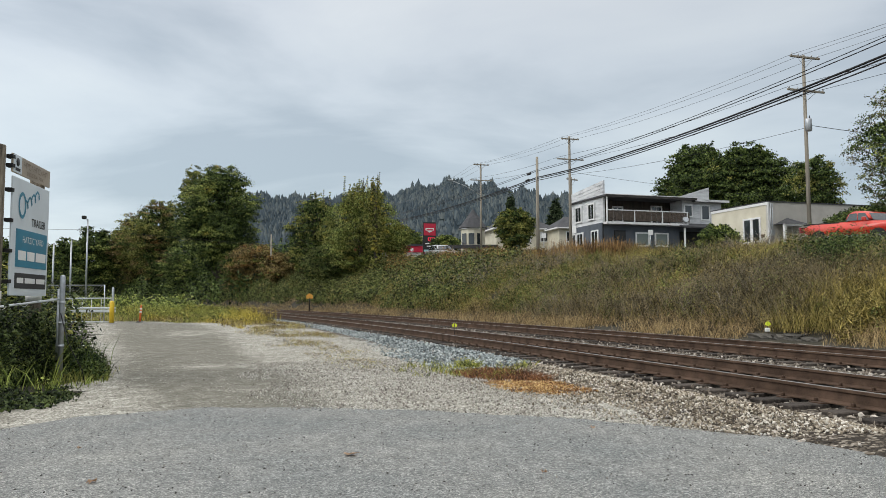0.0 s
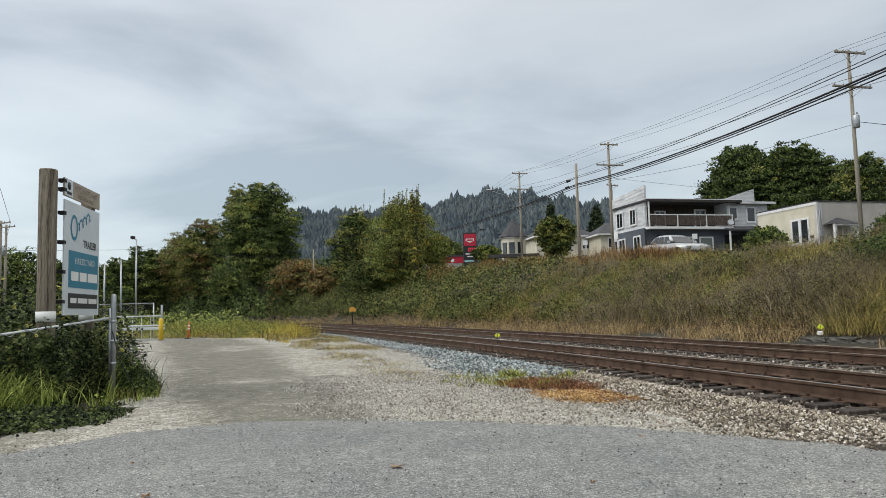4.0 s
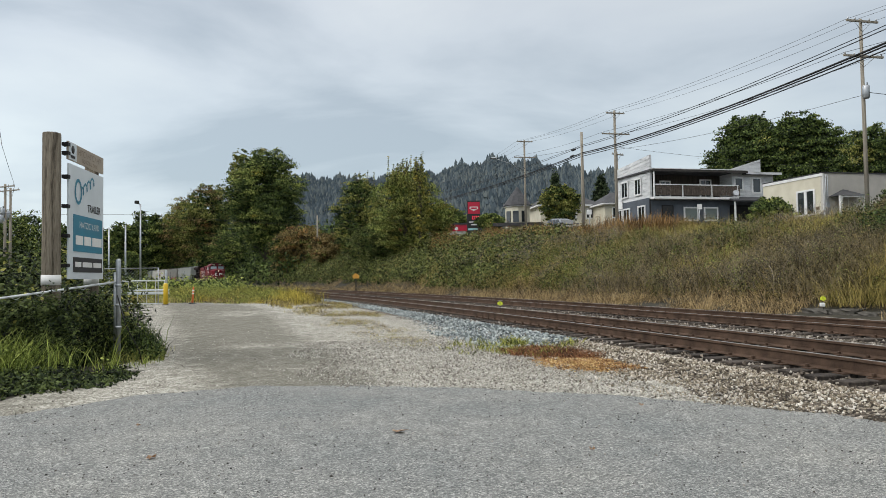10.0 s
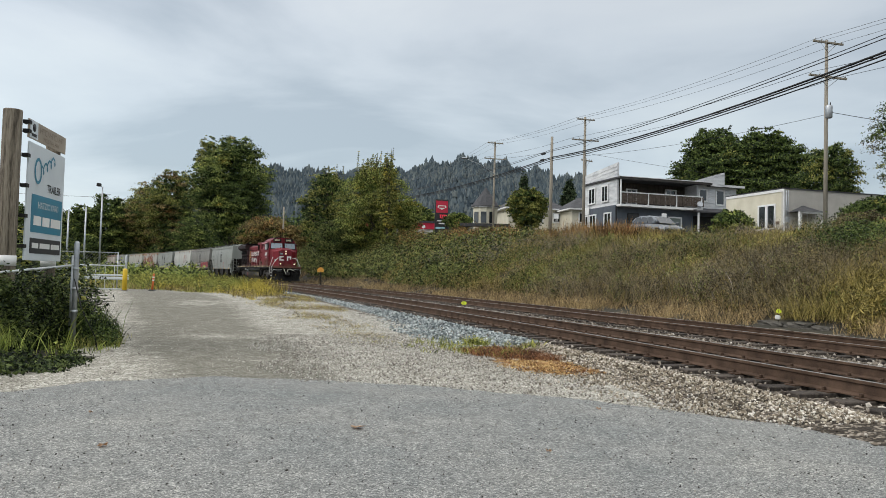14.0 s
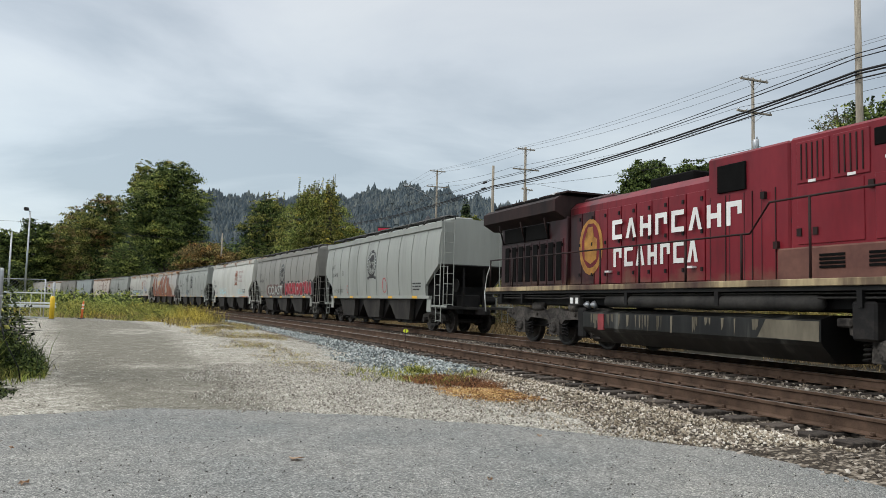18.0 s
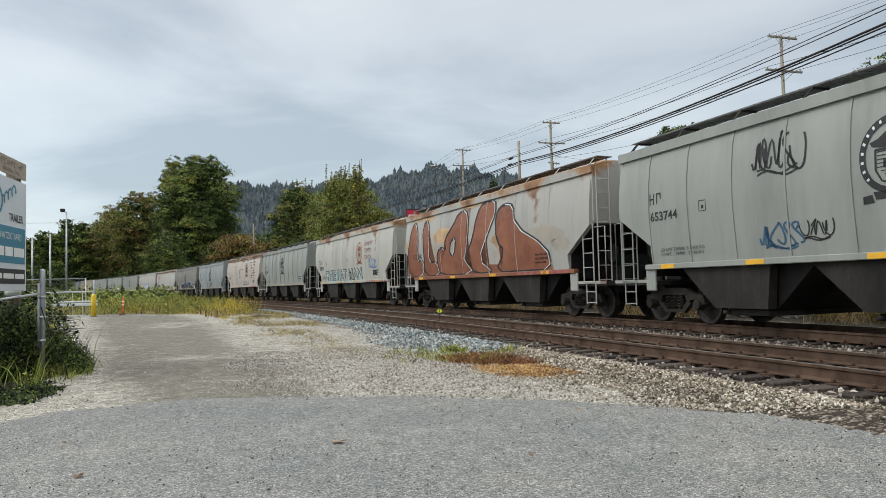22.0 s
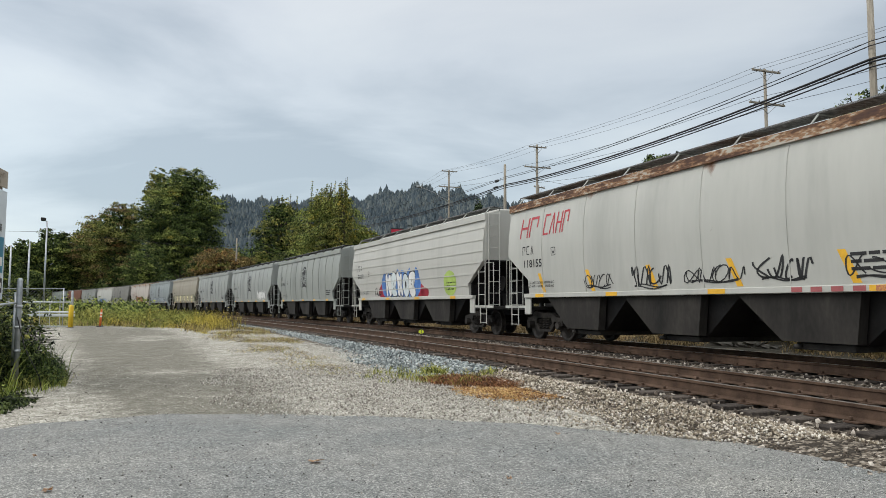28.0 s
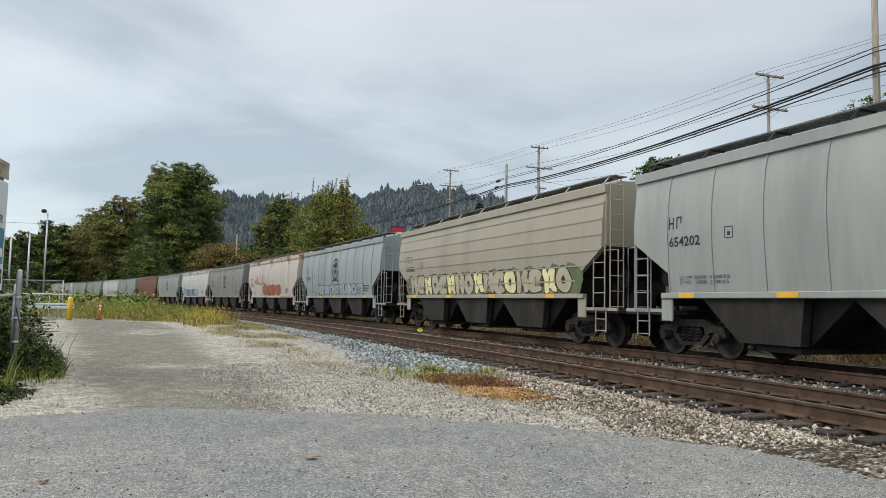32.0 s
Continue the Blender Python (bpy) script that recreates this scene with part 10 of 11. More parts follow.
def grey_house():
    z = 6.35
    ob = thing("house", pose(16.3, 73.8, z, 0, 0, HTURN), "two-storey house, slate-blue below, white siding above", "house")
    L, Dp = 14.5, 7.4
    boxed("lower_wall", (0, L, 0.15, Dp, -0.8, 2.8), SLATE, ob)
    # the balcony's shade is put into the dark brown of this back wall
    boxed("upper_core", (0.15, L - 0.02, 2.3, Dp, 2.8, 5.5), SHADED_BOARDS, ob)
    lap_wall(9.6, L, 2.8, 5.45, 0.15, 0.36, SIDING, ob, thick=2.2)
    front = lap_wall(0.0, Dp, 2.8, 6.75, 0.12, 0.36, SIDING, ob, "false_front", axis="y", thick=0.18)
    for v in front.data.vertices:
        v.co.z = 2.8 + (v.co.z - 2.8) * (1.1 - 0.14 * v.co.y / Dp)
    boxed("roof", (-0.1, 10.8, -0.75, Dp, 5.45, 5.62), ROOF_DARK, ob)
    boxed("fascia", (-0.1, 10.8, -0.82, -0.75, 5.36, 5.6), DARK_BOARDS, ob)
    boxed("drip_edge", (-0.12, 10.85, -0.86, -0.7, 5.6, 5.67), TRIM, ob)
    boxed("roof", (10.8, L + 0.5, -0.5, Dp, 5.32, 5.5), ROOF_DARK, ob)
    boxed("fascia", (10.8, L + 0.55, -0.56, -0.5, 5.28, 5.52), SIDING, ob)
    bm = bmesh.new()
    prism(bm, [(10.6, 5.5), (L + 0.4, 5.5), (L + 0.4, 7.4), (10.6, 6.1)], 2.6, 2.8)
    part("rear_false_front", bm, SIDING, ob)
    boxed("balcony_floor", (0.1, 9.7, -0.75, 2.3, 2.62, 2.86), TRIM, ob)
    boxed("balcony_rail", (0.2, 9.7, -0.74, -0.66, 4.0, 4.1), TRIM, ob)
    for i in range(48):
        x = 0.3 + i * 0.2
        boxed("balcony_board", (x, x + 0.17, -0.71, -0.68, 3.0, 4.0), DECK_WOOD, ob)
    for x in (0.15, 3.3, 6.6, 9.6):
        boxed("balcony_post", (x - 0.06, x + 0.06, -0.72, -0.6, 2.86, 5.45 if x in (0.15,) else 4.1), TRIM, ob)
    window(ob, 2.6, 3.6, 3.3, 4.7, 2.3)
    window(ob, 7.3, 8.4, 3.0, 4.9, 2.3)
    window(ob, 12.0, 12.85, 3.5, 4.9, 0.12, bars_=0)
    window(ob, 9.9, 10.7, 3.8, 4.9, 0.12, bars_=0)
    window(ob, 4.0, 5.35, 0.6, 1.75, 0.15, glass=BLIND, bars_=0)
    window(ob, 6.3, 7.65, 0.6, 1.75, 0.15, glass=BLIND, bars_=0)
    boxed("door", (1.5, 2.6, 0.08, 0.16, -0.2, 1.95), GLASS_DARK, ob)
    boxed("door_frame", (1.4, 2.7, 0.1, 0.15, -0.2, 2.05), BLACK_PAINT, ob)
    for y0, y1, z0, z1 in ((1.0, 2.2, 0.5, 2.0), (4.2, 5.4, 0.2, 2.0), (5.9, 6.9, 0.2, 2.0)):
        window(ob, y0, y1, z0, z1, 0.0, axis="y")
    for y0, y1 in ((1.8, 2.9), (4.6, 5.8)):
        window(ob, y0, y1, 3.4, 4.9, 0.05, axis="y")
    boxed("sign_panel", (-0.1, -0.04, 5.6, 7.2, 2.2, 3.0), TRIM, ob)
    bm = bmesh.new()
    prism(bm, [(8.6, 2.35), (13.6, 2.35), (13.6, 2.5), (8.6, 2.5)], -1.5, 0.15)
    for v in bm.verts:
        if v.co.y > 0:
            v.co.z += 0.5
    part("canopy", bm, ROOF_DARK, ob)
    for x in (8.8, 13.4):
        boxed("canopy_post", (x - 0.07, x + 0.07, -1.4, -1.26, -0.6, 2.35), TRIM, ob)
    # flat black panel for the shade under the canopy; the wall has no opening
    boxed("recess", (9.2, 13.2, 0.05, 0.15, -0.3, 2.1), BLACK_PAINT, ob)
    tubed("downpipe", [(0.05, 0.0, -0.3), (0.05, 0.0, 2.7)], 0.05, BLACK_PAINT, ob, 6)
    bm = bmesh.new()
    tube(bm, [(9.3, -0.8, 3.25), (9.25, -0.95, 3.3)], [0.35, 0.3], 14)
    part("satellite_dish", bm, GALV, ob)


grey_house()


def pale_building():
    z = 5.7
    ob = thing("building", pose(26.9, 59.8, z, 0, 0, HTURN), "single-storey cream stucco building with flat roof", "building")
    L, Dp, H = 14.0, 7.2, 3.65
    # shade on the walls turned from the sun is put into a greyer stucco
    boxed("front_wall", (0, L, 0, 0.25, -0.8, H), GREIGE_SHADE, ob)
    boxed("side_wall", (0, 0.25, 0.25, Dp, -0.8, H), CREAM_STUCCO, ob)
    boxed("back_wall", (0.25, L, Dp - 0.25, Dp, -0.8, H), GREIGE_SHADE, ob)
    boxed("end_wall", (L - 0.25, L, 0.25, Dp - 0.25, -0.8, H), GREIGE_SHADE, ob)
    boxed("roof", (0.2, L - 0.2, 0.2, Dp - 0.2, H - 0.15, H - 0.02), ROOF_DARK, ob)
    boxed("coping", (-0.06, 0.3, -0.06, Dp + 0.06, H, H + 0.09), ROOF_DARK, ob)
    boxed("coping", (0.3, L, -0.06, 0.3, H, H + 0.09), ROOF_DARK, ob)
    boxed("fascia", (-0.05, 0.0, 0, Dp, H - 0.22, H), TRIM, ob)
    boxed("corner_board", (-0.05, 0.12, -0.05, 0.0, -0.5, H), TRIM, ob)
    window(ob, 1.0, 1.75, 0.5, 2.35, 0.0, axis="y", bars_=0)
    window(ob, 2.05, 2.8, 0.5, 2.35, 0.0, axis="y", bars_=0)
    boxed("door", (1.5, 2.4, -0.06, 0.0, -0.5, 1.75), TRIM, ob)
    boxed("door_panel", (1.65, 2.25, -0.075, -0.06, 0.0, 1.55), GREIGE_SHADE, ob)
    bm = bmesh.new()
    v = [bm.verts.new(p) for p in ((0.5, -1.2, 1.75), (3.2, -1.2, 1.75), (3.2, 0, 1.75), (0.5, 0, 1.75), (1.85, -0.1, 2.35), (1.85, 0, 2.35))]
    for f in ((0, 1, 4), (1, 2, 5, 4), (3, 0, 4, 5), (0, 3, 2, 1), (2, 3, 5)):
        bm.faces.new([v[i] for i in f])
    porch = part("porch_roof", bm, ROOF_DARK, ob)
    boxed("porch_beam", (0.55, 3.15, -1.15, -1.0, 1.6, 1.76), TRIM, ob)
    for x in (0.7, 2.95):
        boxed("porch_post", (x - 0.1, x + 0.1, -1.15, -0.95, -0.6, 1.62), TRIM, ob)
    for x in (0.2, 0.38):
        tubed("conduit", [(x, -0.06, -0.4), (x, -0.06, H - 0.1)], 0.04, GALV, ob, 6)
    boxed("meter_box", (0.12, 0.45, -0.2, -0.02, 0.8, 1.3), GALV, ob, bevel=0.02)
    tubed("water_butt", [(1.0, -0.5, -0.6), (1.0, -0.5, 0.4)], 0.28, DECK_WOOD, ob, 12)
    boxed("name_plate", (-0.04, 0.0, 0.45, 0.95, 0.75, 1.0), BROWN_INK, ob)


pale_building()


def hip_house(x, y, z, w, d, h, rise, turn, label, wall, roof, name="house"):
    ob = thing(name, pose(x, y, z, 0, 0, turn), label, "house")
    boxed("wall", (-w / 2, w / 2, -d / 2, d / 2, -1.5, h), wall, ob)
    bm = bmesh.new()
    e = 0.6
    q = [bm.verts.new(p) for p in ((-w / 2 - e, -d / 2 - e, h), (w / 2 + e, -d / 2 - e, h), (w / 2 + e, d / 2 + e, h), (-w / 2 - e, d / 2 + e, h), (-w * 0.22, 0, h + rise), (w * 0.22, 0, h + rise))]
    for f in ((0, 1, 5, 4), (1, 2, 5), (2, 3, 4, 5), (3, 0, 4), (3, 2, 1, 0)):
        bm.faces.new([q[i] for i in f])
    part("roof", bm, roof, ob)
    boxed("eave", (-w / 2 - e, w / 2 + e, -d / 2 - e, d / 2 + e, h - 0.2, h - 0.004), TRIM, ob)
    for i in range(int(w // 3)):
        xx = -w / 2 + 1.2 + i * 3
        window(ob, xx, xx + 1.2, h - 2.0, h - 0.7, -d / 2)
    return ob


hip_house(11.8, 116, 8.6, 9.0, 8, 3.7, 2.2, 12, "beige house with dark hipped roof", CREAM_STUCCO, ROOF_DARK)
hip_house(20.5, 112, 8.4, 8.0, 7, 3.6, 2.0, 12, "beige house with dark hipped roof", CREAM_STUCCO, ROOF_DARK)


def turret():
    ob = thing("turret_building", pose(4.4, 105.2, 8.3), "round cream turret with dark conical roof", "building")
    tubed("wall", [(0, 0, -1), (0, 0, 3.3)], 1.75, CREAM_STUCCO, ob, 12, smooth=False)
    tubed("roof", [(0, 0, 3.3), (0, 0, 3.36), (0, 0, 6.1)], [2.1, 2.1, 0.06], ROOF_DARK, ob, 12, smooth=False)
    tubed("eave", [(0, 0, 3.15), (0, 0, 3.29)], 1.95, TRIM, ob, 12, smooth=False)
    for a in (-140, -100, -60):
        r = radians(a)
        boxed("window", (-0.4, 0.4, -0.05, 0.05, 0.9, 2.5), GLASS_DARK, ob, at=pose(1.74 * math.cos(r), 1.74 * math.sin(r), 0, 0, 0, a + 90))
    boxed("lower_roof", (-3.6, 3.4, -2.6, -1.4, 0.3, 0.75), ROOF_DARK, ob)


turret()


def station_sign():
    ob = thing("filling_station_sign", pose(-2.3, 124.6, 8.6, 0, 0, 10), "tall black and red filling station sign", "sign")
    boxed("column", (-1.15, 1.15, -0.25, 0.25, 0, 6.0), INK, ob, bevel=0.03)
    boxed("red_panel", (-1.02, 1.02, -0.29, -0.25, 3.7, 5.75), SIGN_RED, ob)
    bm = bmesh.new()
    prism(bm, [(-0.7, 4.95), (0.7, 4.95), (0.75, 4.6), (0, 4.2), (-0.75, 4.6)], -0.32, -0.295)
    part("shield_shape", bm, WHITE_PAINT, ob)
    boxed("inner_bar", (-0.55, 0.55, -0.34, -0.325, 4.55, 4.8), SIGN_RED, ob)
    boxed("price_panel", (-0.3, 0.85, -0.29, -0.25, 2.75, 3.35), PRICE, ob)
    for i in range(3):
        boxed("price_bar", (-0.15 + i * 0.32, 0.05 + i * 0.32, -0.31, -0.29, 2.85, 3.25), INK, ob)
    boxed("lettering_bar", (-0.8, 0.8, -0.28, -0.25, 2.2, 2.4), WHITE_PAINT, ob)
    boxed("lettering_bar", (-0.5, 0.5, -0.28, -0.25, 1.75, 1.95), WHITE_PAINT, ob)
    boxed("green_panel", (-1.0, 0.6, -0.28, -0.25, 0.9, 1.25), GRAF_CYAN, ob)


PRICE = lamp_mat("red_price_display", (0.7, 0.02, 0.05), 0.6)
station_sign()


def station_canopy():
    ob = thing("filling_station", pose(-11, 136, 9.0, 0, 0, 8), "low filling station building with red band", "building")
    boxed("wall", (-7, 7, 0, 6, -1, 2.2), SIDING, ob)
    boxed("red_band", (-7.3, 7.3, -0.25, 6.2, 1.2, 2.4), SIGN_RED, ob)
    boxed("roof", (-7.5, 7.5, -0.4, 6.4, 2.4, 2.7), ROOF_DARK, ob)


station_canopy()
hip_house(-46, 700, 68, 9, 9, 6, 1.5, 20, "white house high on the hillside", SIDING, SIDING, "hillside_house")


def road_sign(x, y, h, label, face):
    z = gz(x, y) - 0.05
    ob = thing("road_sign", pose(x, y, z, 0, 0, HTURN - 15), label, "road sign")
    tubed("post", [(0, 0, 0), (0, 0, h)], 0.035, GALV, ob, 6)
    boxed("plate", (-0.22, 0.22, -0.05, -0.03, h - 0.45, h), face, ob, bevel=0.005)


road_sign(20.2, 31.6, 1.25, "grey back of a roadside sign on a steel post", GALV)
road_sign(9.4, 67.5, 2.6, "small pale roadside sign on a post", TRIM)
road_sign(18.5, 64.5, 2.6, "small pale roadside sign on a post", TRIM)
road_sign(-4.6, 108, 2.4, "small pale roadside sign on a post", TRIM)


BLOSSOM = leaf_mat("white_blossom", (0.3, 0.32, 0.27), (0.45, 0.46, 0.42), (0.5, 0.5, 0.48))


def garden_shrub():
    plant(1274, 0, 398, 80, "leafy shrub with white blossom at the top of the bank", [(GREEN_DARK, 3), (GREEN_MID, 2), (BLOSSOM, .5)], 61, off=20.0, count=4500, leaf=0.14, low=0.02, category="shrub", name="shrub", trunk=0.06)
    plant(1500, 44, 392, 110, "dark shrub at the top of the bank", [(BRUSH_DARK, 3), (GREEN_OLIVE, 1)], 62, count=6000, leaf=0.1, low=0.02, category="shrub", name="shrub", trunk=0.06)
    plant(1560, 40, 405, 90, "dark shrub at the top of the bank", [(GREEN_OLIVE, 3), (GRASS_GREEN, 1)], 63, count=5000, leaf=0.1, low=0.02, category="shrub", name="shrub", trunk=0.06)


garden_shrub()


# ---- road vehicles ----
TYRE = surf("tyre_rubber", two((0.015, 0.015, 0.016), 0.2), rough=0.85, bump=0.1)
RIM = surf("alloy_rim", two((0.38, 0.38, 0.39), 0.1), rough=0.35, metal=0.8, bump=0)
CHROME = surf("chrome", two((0.55, 0.55, 0.56), 0.05), rough=0.2, metal=1.0, bump=0)


def car_paint(name, c, metal=0.0):
    m = surf(name, two(c, 0.06), scale=1.5, rough=0.28, metal=metal, bump=0)
    m.node_tree.nodes["Principled BSDF"].inputs["Coat Weight"].default_value = 0.5
    return m


def vehicle(label, category, paint, length, width, body, glass_outline, roof_half, wheels, wheel_r, dark_low=None, bed=None, lamps=True):
    """A road vehicle facing +x: side outlines (x, z) drawn out to its width."""
    ob = thing(category.replace(" ", "_"), Matrix(), label, category)
    hw = width / 2
    belt = max(z for _, z in body)
    low_z = min(z for _, z in body)
    bm = bmesh.new()
    prism(bm, rounded(body, 2), -hw, hw)
    bmesh.ops.subdivide_edges(bm, edges=[e for e in bm.edges if abs(e.verts[0].co.y - e.verts[1].co.y) > hw], cuts=7)
    for v in bm.verts:
        t, w = (v.co.z - low_z) / (belt - low_z), v.co.y / hw
        v.co.y *= 0.93 + 0.07 * math.sin(math.pi * min(1, 0.15 + 0.8 * t))
        # the nose and the tail are rounded in plan
        v.co.x -= math.copysign(0.22 * abs(w) ** 3 * max(0.0, abs(v.co.x) / (length / 2) - 0.7) / 0.3, v.co.x)
    bmesh.ops.bevel(bm, geom=[e for e in bm.edges if abs(e.verts[0].co.y) > hw * 0.9 and abs(e.verts[1].co.y) > hw * 0.9 and len(e.link_faces) == 2 and e.calc_face_angle(0) > 0.9], offset=0.05, segments=3, affect="EDGES", clamp_overlap=True)
    part("body", bm, paint, ob, smooth=True)
    zlo, zhi = min(z for _, z in glass_outline), max(z for _, z in glass_outline)
    wide_at = lambda z: (hw - 0.07) + (roof_half - hw + 0.07) * (z - zlo) / (zhi - zlo)

    def house(outline, grow):
        bm = bmesh.new()
        prism(bm, outline, -1, 1)
        for v in bm.verts:
            v.co.y *= wide_at(v.co.z) + grow
        return bm

    bm = house(rounded(glass_outline, 1), 0.0)
    bmesh.ops.bevel(bm, geom=bm.edges[:], offset=0.04, segments=2, affect="EDGES", clamp_overlap=True)
    part("cabin", bm, paint, ob, smooth=True)
    xs = sorted(x for x, z in glass_outline if z == zhi)
    xb = sorted(x for x, z in glass_outline if z == zlo)
    z0, z1 = zlo + 0.05, zhi - 0.1
    edge = lambda z, e: (xb[e] + (xs[e] - xb[e]) * (z - zlo) / (zhi - zlo))
    n = 3 if xb[-1] - xb[0] > 2.4 else 2
    for i in range(n):
        a0, a1 = 0.07 + 0.86 * i / n + 0.015, 0.07 + 0.86 * (i + 1) / n - 0.015
        at = lambda f, z: (edge(z, 0) + (edge(z, -1) - edge(z, 0)) * f, z)
        bm = house([at(a0, z0), at(a1, z0), at(a1, z1 - 0.05), at(a1 - 0.02, z1), at(a0 + 0.02, z1), at(a0, z1 - 0.05)], 0.012)
        part("side_window", bm, GLASS_DARK, ob)
    for name_, e, sgn in (("windscreen", -1, 1), ("rear_window", 0, -1)):
        bm = bmesh.new()
        k = 0.02 * sgn
        box(bm, -0.5, 0.5, -1, 1, -0.5, 0.5)
        for v in bm.verts:
            z = z0 + (z1 - z0) * (v.co.z + 0.5)
            v.co = Vector((edge(z, e) + k * (v.co.x * sgn + 0.5) * 2, v.co.y * (wide_at(z) - 0.12), z))
        part(name_, bm, GLASS_DARK, ob)
    for s in (-1, 1):
        for x in wheels:
            bm = bmesh.new()
            lathe_y(bm, [(s * (hw - 0.2), wheel_r * 0.6), (s * (hw - 0.2), wheel_r), (s * (hw + 0.0), wheel_r), (s * (hw + 0.02), wheel_r * 0.9), (s * (hw + 0.02), wheel_r * 0.62)], x, wheel_r, 20)
            tyre = part("wheel", bm, TYRE, ob)
            bm = bmesh.new()
            lathe_y(bm, [(s * (hw - 0.02), wheel_r * 0.62), (s * (hw + 0.025), wheel_r * 0.58), (s * (hw + 0.01), wheel_r * 0.2), (s * (hw + 0.03), wheel_r * 0.12)], x, wheel_r, 14)
            part("rim", bm, RIM, tyre)
            bm = bmesh.new()
            lathe_y(bm, [(s * (hw - 0.25), wheel_r + 0.08), (s * (hw + 0.008), wheel_r + 0.08)], x, wheel_r + 0.02, 18)
            part("wheel_arch", bm, BLACKISH, ob)
        boxed("mirror", (xb[-1] - 0.35, xb[-1] - 0.2, min(s * hw, s * (hw + 0.18)), max(s * hw, s * (hw + 0.18)), zlo + 0.02, zlo + 0.18), paint, ob, bevel=0.03)
        boxed("tail_lamp", (-length / 2 - 0.012, -length / 2 + 0.14, min(s * (hw - 0.2), s * (hw + 0.008)), max(s * (hw - 0.2), s * (hw + 0.008)), zlo - 0.4, zlo - 0.12), GRAF_RED, ob, bevel=0.01)
        boxed("head_lamp", (length / 2 - 0.16, length / 2 + 0.012, min(s * (hw - 0.35), s * (hw - 0.02)), max(s * (hw - 0.35), s * (hw - 0.02)), zlo - 0.42, zlo - 0.22), CHROME, ob, bevel=0.02)
        boxed("side_trim", (wheels[0] + 0.5, wheels[1] - 0.5, min(s * hw, s * (hw + 0.012)), max(s * hw, s * (hw + 0.012)), wheel_r + 0.12, wheel_r + 0.2), dark_low or CHROME, ob)
    for e in (-1, 1):
        boxed("bumper", tuple(sorted((e * (length / 2 - 0.08), e * (length / 2 + 0.1)))) + (-hw + 0.05, hw - 0.05, 0.42, 0.62), dark_low or CHROME, ob, bevel=0.03)
    if bed:
        boxed("bed_floor", (bed[0], bed[1], -hw + 0.1, hw - 0.1, bed[2] - 0.05, bed[2] + 0.015), BLACKISH, ob)
    return ob


def road_pose(s, off=22.2):
    h = heading(s)
    p = on_line(s, off)
    slope = math.degrees(math.atan2(float(crest(s + 2) - crest(s - 2)), 4.0))
    d = on_line(s - 1, off) - on_line(s + 1, off)
    return pose(p[0], p[1], float(crest(s)) + 0.085, 0, slope, math.degrees(math.atan2(d[1], d[0])))


suv = vehicle("pale silver sport utility vehicle on the highway", "car", car_paint("silver_car_paint", (0.50, 0.51, 0.51), 0.3), 5.1, 1.95,
              [(-2.5, .45), (-2.55, 1.0), (-2.45, 1.12), (1.0, 1.12), (2.35, 1.02), (2.52, .8), (2.5, .42)], [(-1.75, 1.1), (1.1, 1.1), (.4, 1.7), (-1.0, 1.7)], 0.72, (-1.5, 1.55), 0.38, BLACKISH)
sedan = vehicle("dark grey compact hatchback car on the highway", "car", car_paint("grey_car_paint", (0.15, 0.165, 0.185), 0.3), 3.9, 1.7,
                [(-1.9, .3), (-1.95, .8), (-1.88, 1.0), (.85, .98), (1.65, .86), (1.93, .62), (1.92, .28)], [(-1.85, .95), (1.3, .95), (.35, 1.52), (-1.35, 1.52)], 0.58, (-1.2, 1.2), 0.31, BLACKISH)
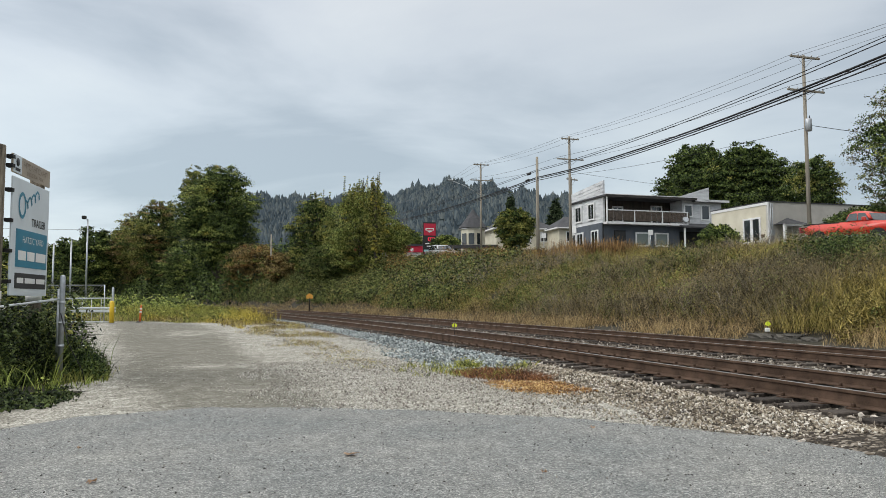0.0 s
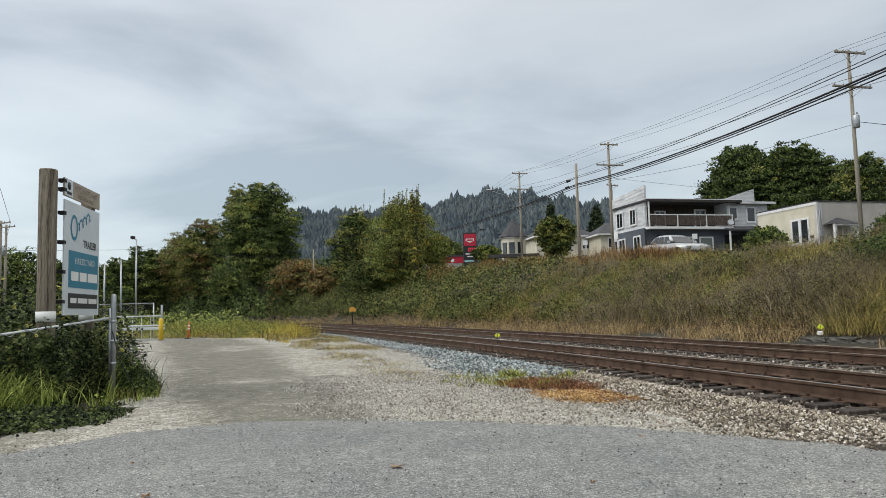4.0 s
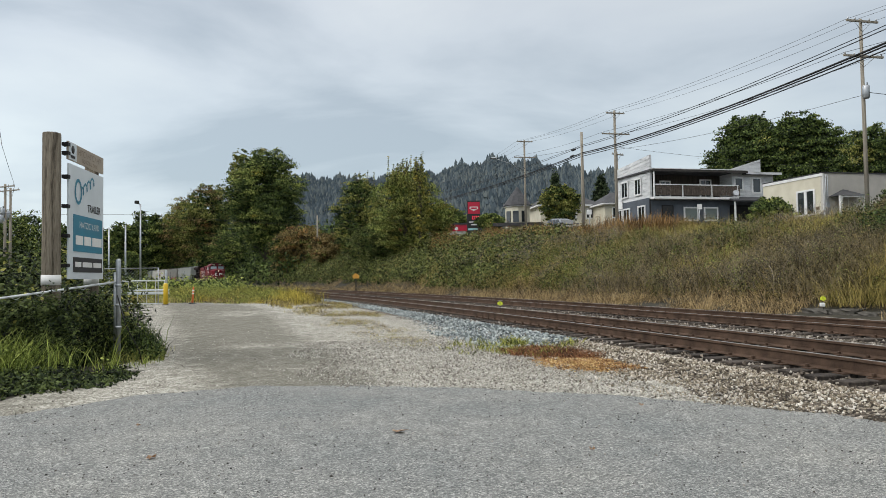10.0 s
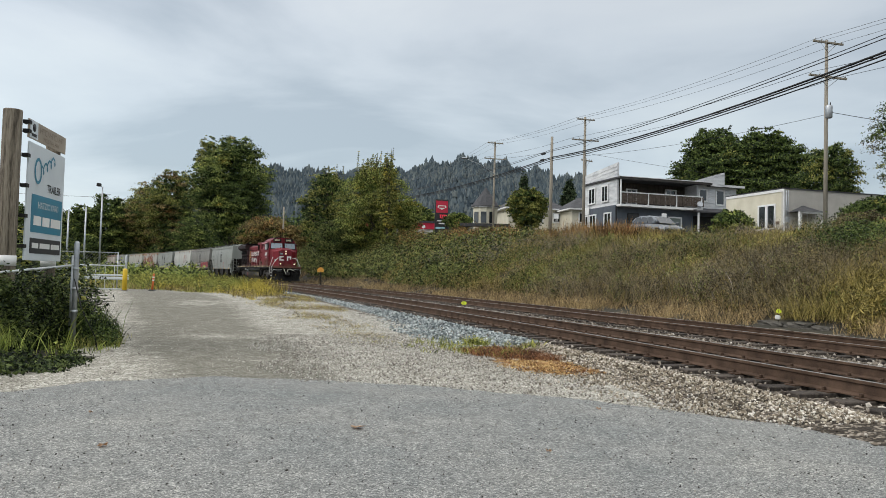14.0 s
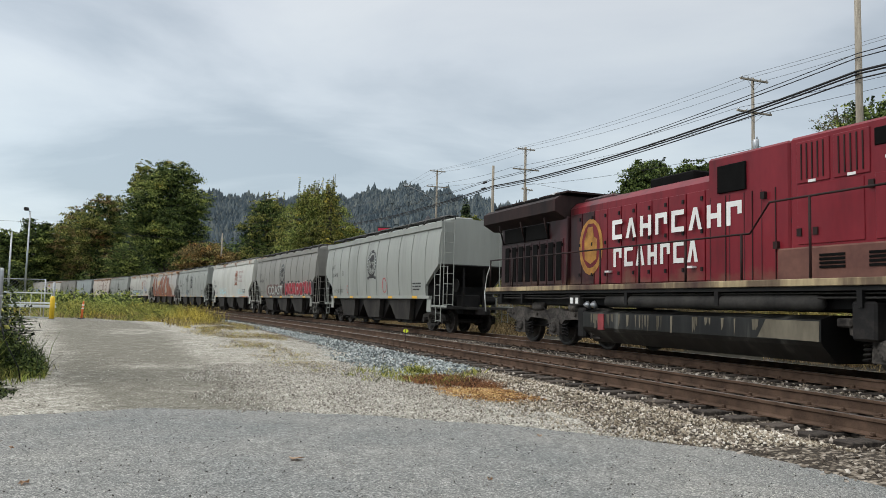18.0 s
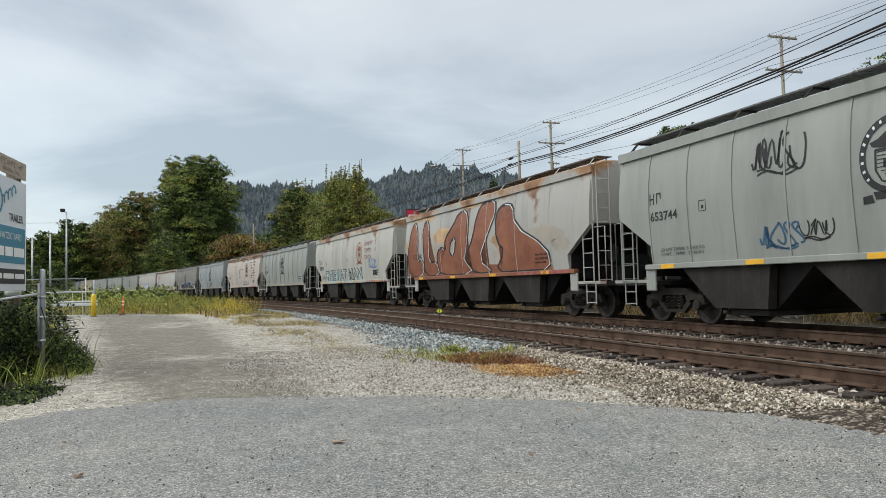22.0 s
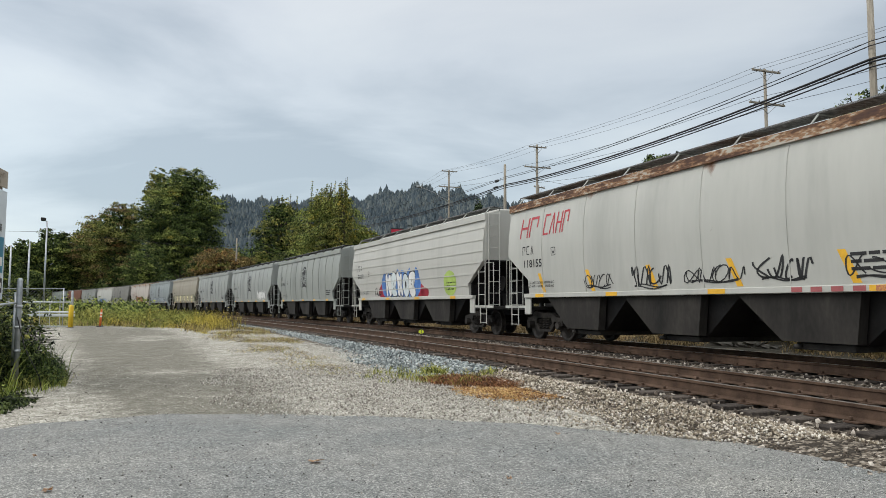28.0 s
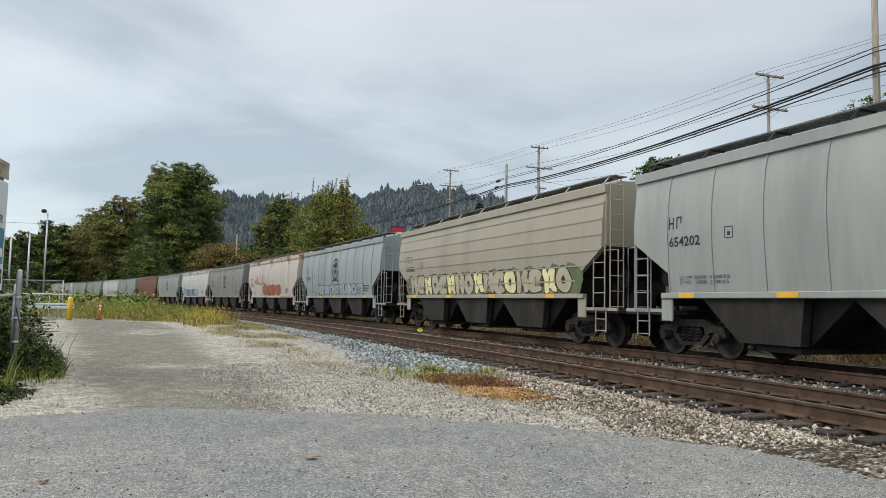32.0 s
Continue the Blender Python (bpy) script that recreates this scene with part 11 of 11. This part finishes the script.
red_truck = vehicle("old bright red pickup truck", "pickup truck", car_paint("bright_red_paint", (0.62, 0.035, 0.015)), 5.3, 1.98,
                    [(-2.65, .55), (-2.65, 1.2), (.0, 1.2), (1.2, 1.2), (2.55, 1.15), (2.62, .9), (2.6, .5)], [(-.2, 1.19), (1.25, 1.19), (.75, 1.68), (-.1, 1.68)], 0.7, (-1.55, 1.6), 0.38, None, (-2.5, -0.5, 1.2))
for child in red_truck.children:
    if child.name.split(".")[0] in ("roof", "pillar"):
        child.data.materials[0] = BLACK_PAINT
white_truck = vehicle("white crew-cab pickup truck standing by the road", "pickup truck", car_paint("white_car_paint", (0.62, 0.63, 0.64)), 5.8, 2.0,
                      [(-2.9, .55), (-2.9, 1.2), (-1.2, 1.22), (1.3, 1.18), (2.75, 1.1), (2.88, .85), (2.85, .5)], [(-1.6, 1.19), (1.35, 1.19), (.7, 1.85), (-.9, 1.85)], 0.72, (-1.8, 1.85), 0.4, BLACKISH)
white_truck.matrix_world = road_pose(23.4, 24.8)


# ---- what moves ----
SUV_S = [(0, 73), (1, 65.4), (2, 57.5), (2.5, 53.8), (3, 49.8), (3.5, 46), (4.5, 38), (5.5, 32), (6, 30.2), (6.5, 29.0), (7, 27.6), (7.5, 26.2), (8, 24.4), (9, 19.5), (10, 13), (14, -22), (20, -76), (32, -175)]
SEDAN_S = [(0, 130), (5, 91), (8, 70), (10, 57.3), (10.5, 54.4), (11, 52), (11.5, 49.5), (12, 47.0), (12.5, 45.1), (13, 43.3), (14, 40.7), (14.5, 39.8), (15.5, 37.9), (16.5, 36.5), (17.5, 35.4), (20, 34.8), (32, 34.8)]
RED_S = [(0, 25.1), (0.5, 23.8), (1, 22.3), (1.5, 19.8), (2, 16), (3, 9), (5, -8), (10, -55), (20, -150), (32, -185)]


def early(t):
    """The train comes in a little slower than it passes, so that it is farther on before."""
    return 0.0 if t >= 18 else 0.95 + 0.58 * (17 - t)


def motions():
    for ob, s28, base in MOVERS:
        walk(ob, [(t, line_pose(s28 - SPEED * (t - 28) + 0.05 * max(0.0, t - 27.3) ** 2 - early(t), base)) for t in TIMES])
    for ob, rows in ((suv, SUV_S), (sedan, SEDAN_S), (red_truck, RED_S)):
        walk(ob, [(t, road_pose(s)) for t, s in rows])


motions()
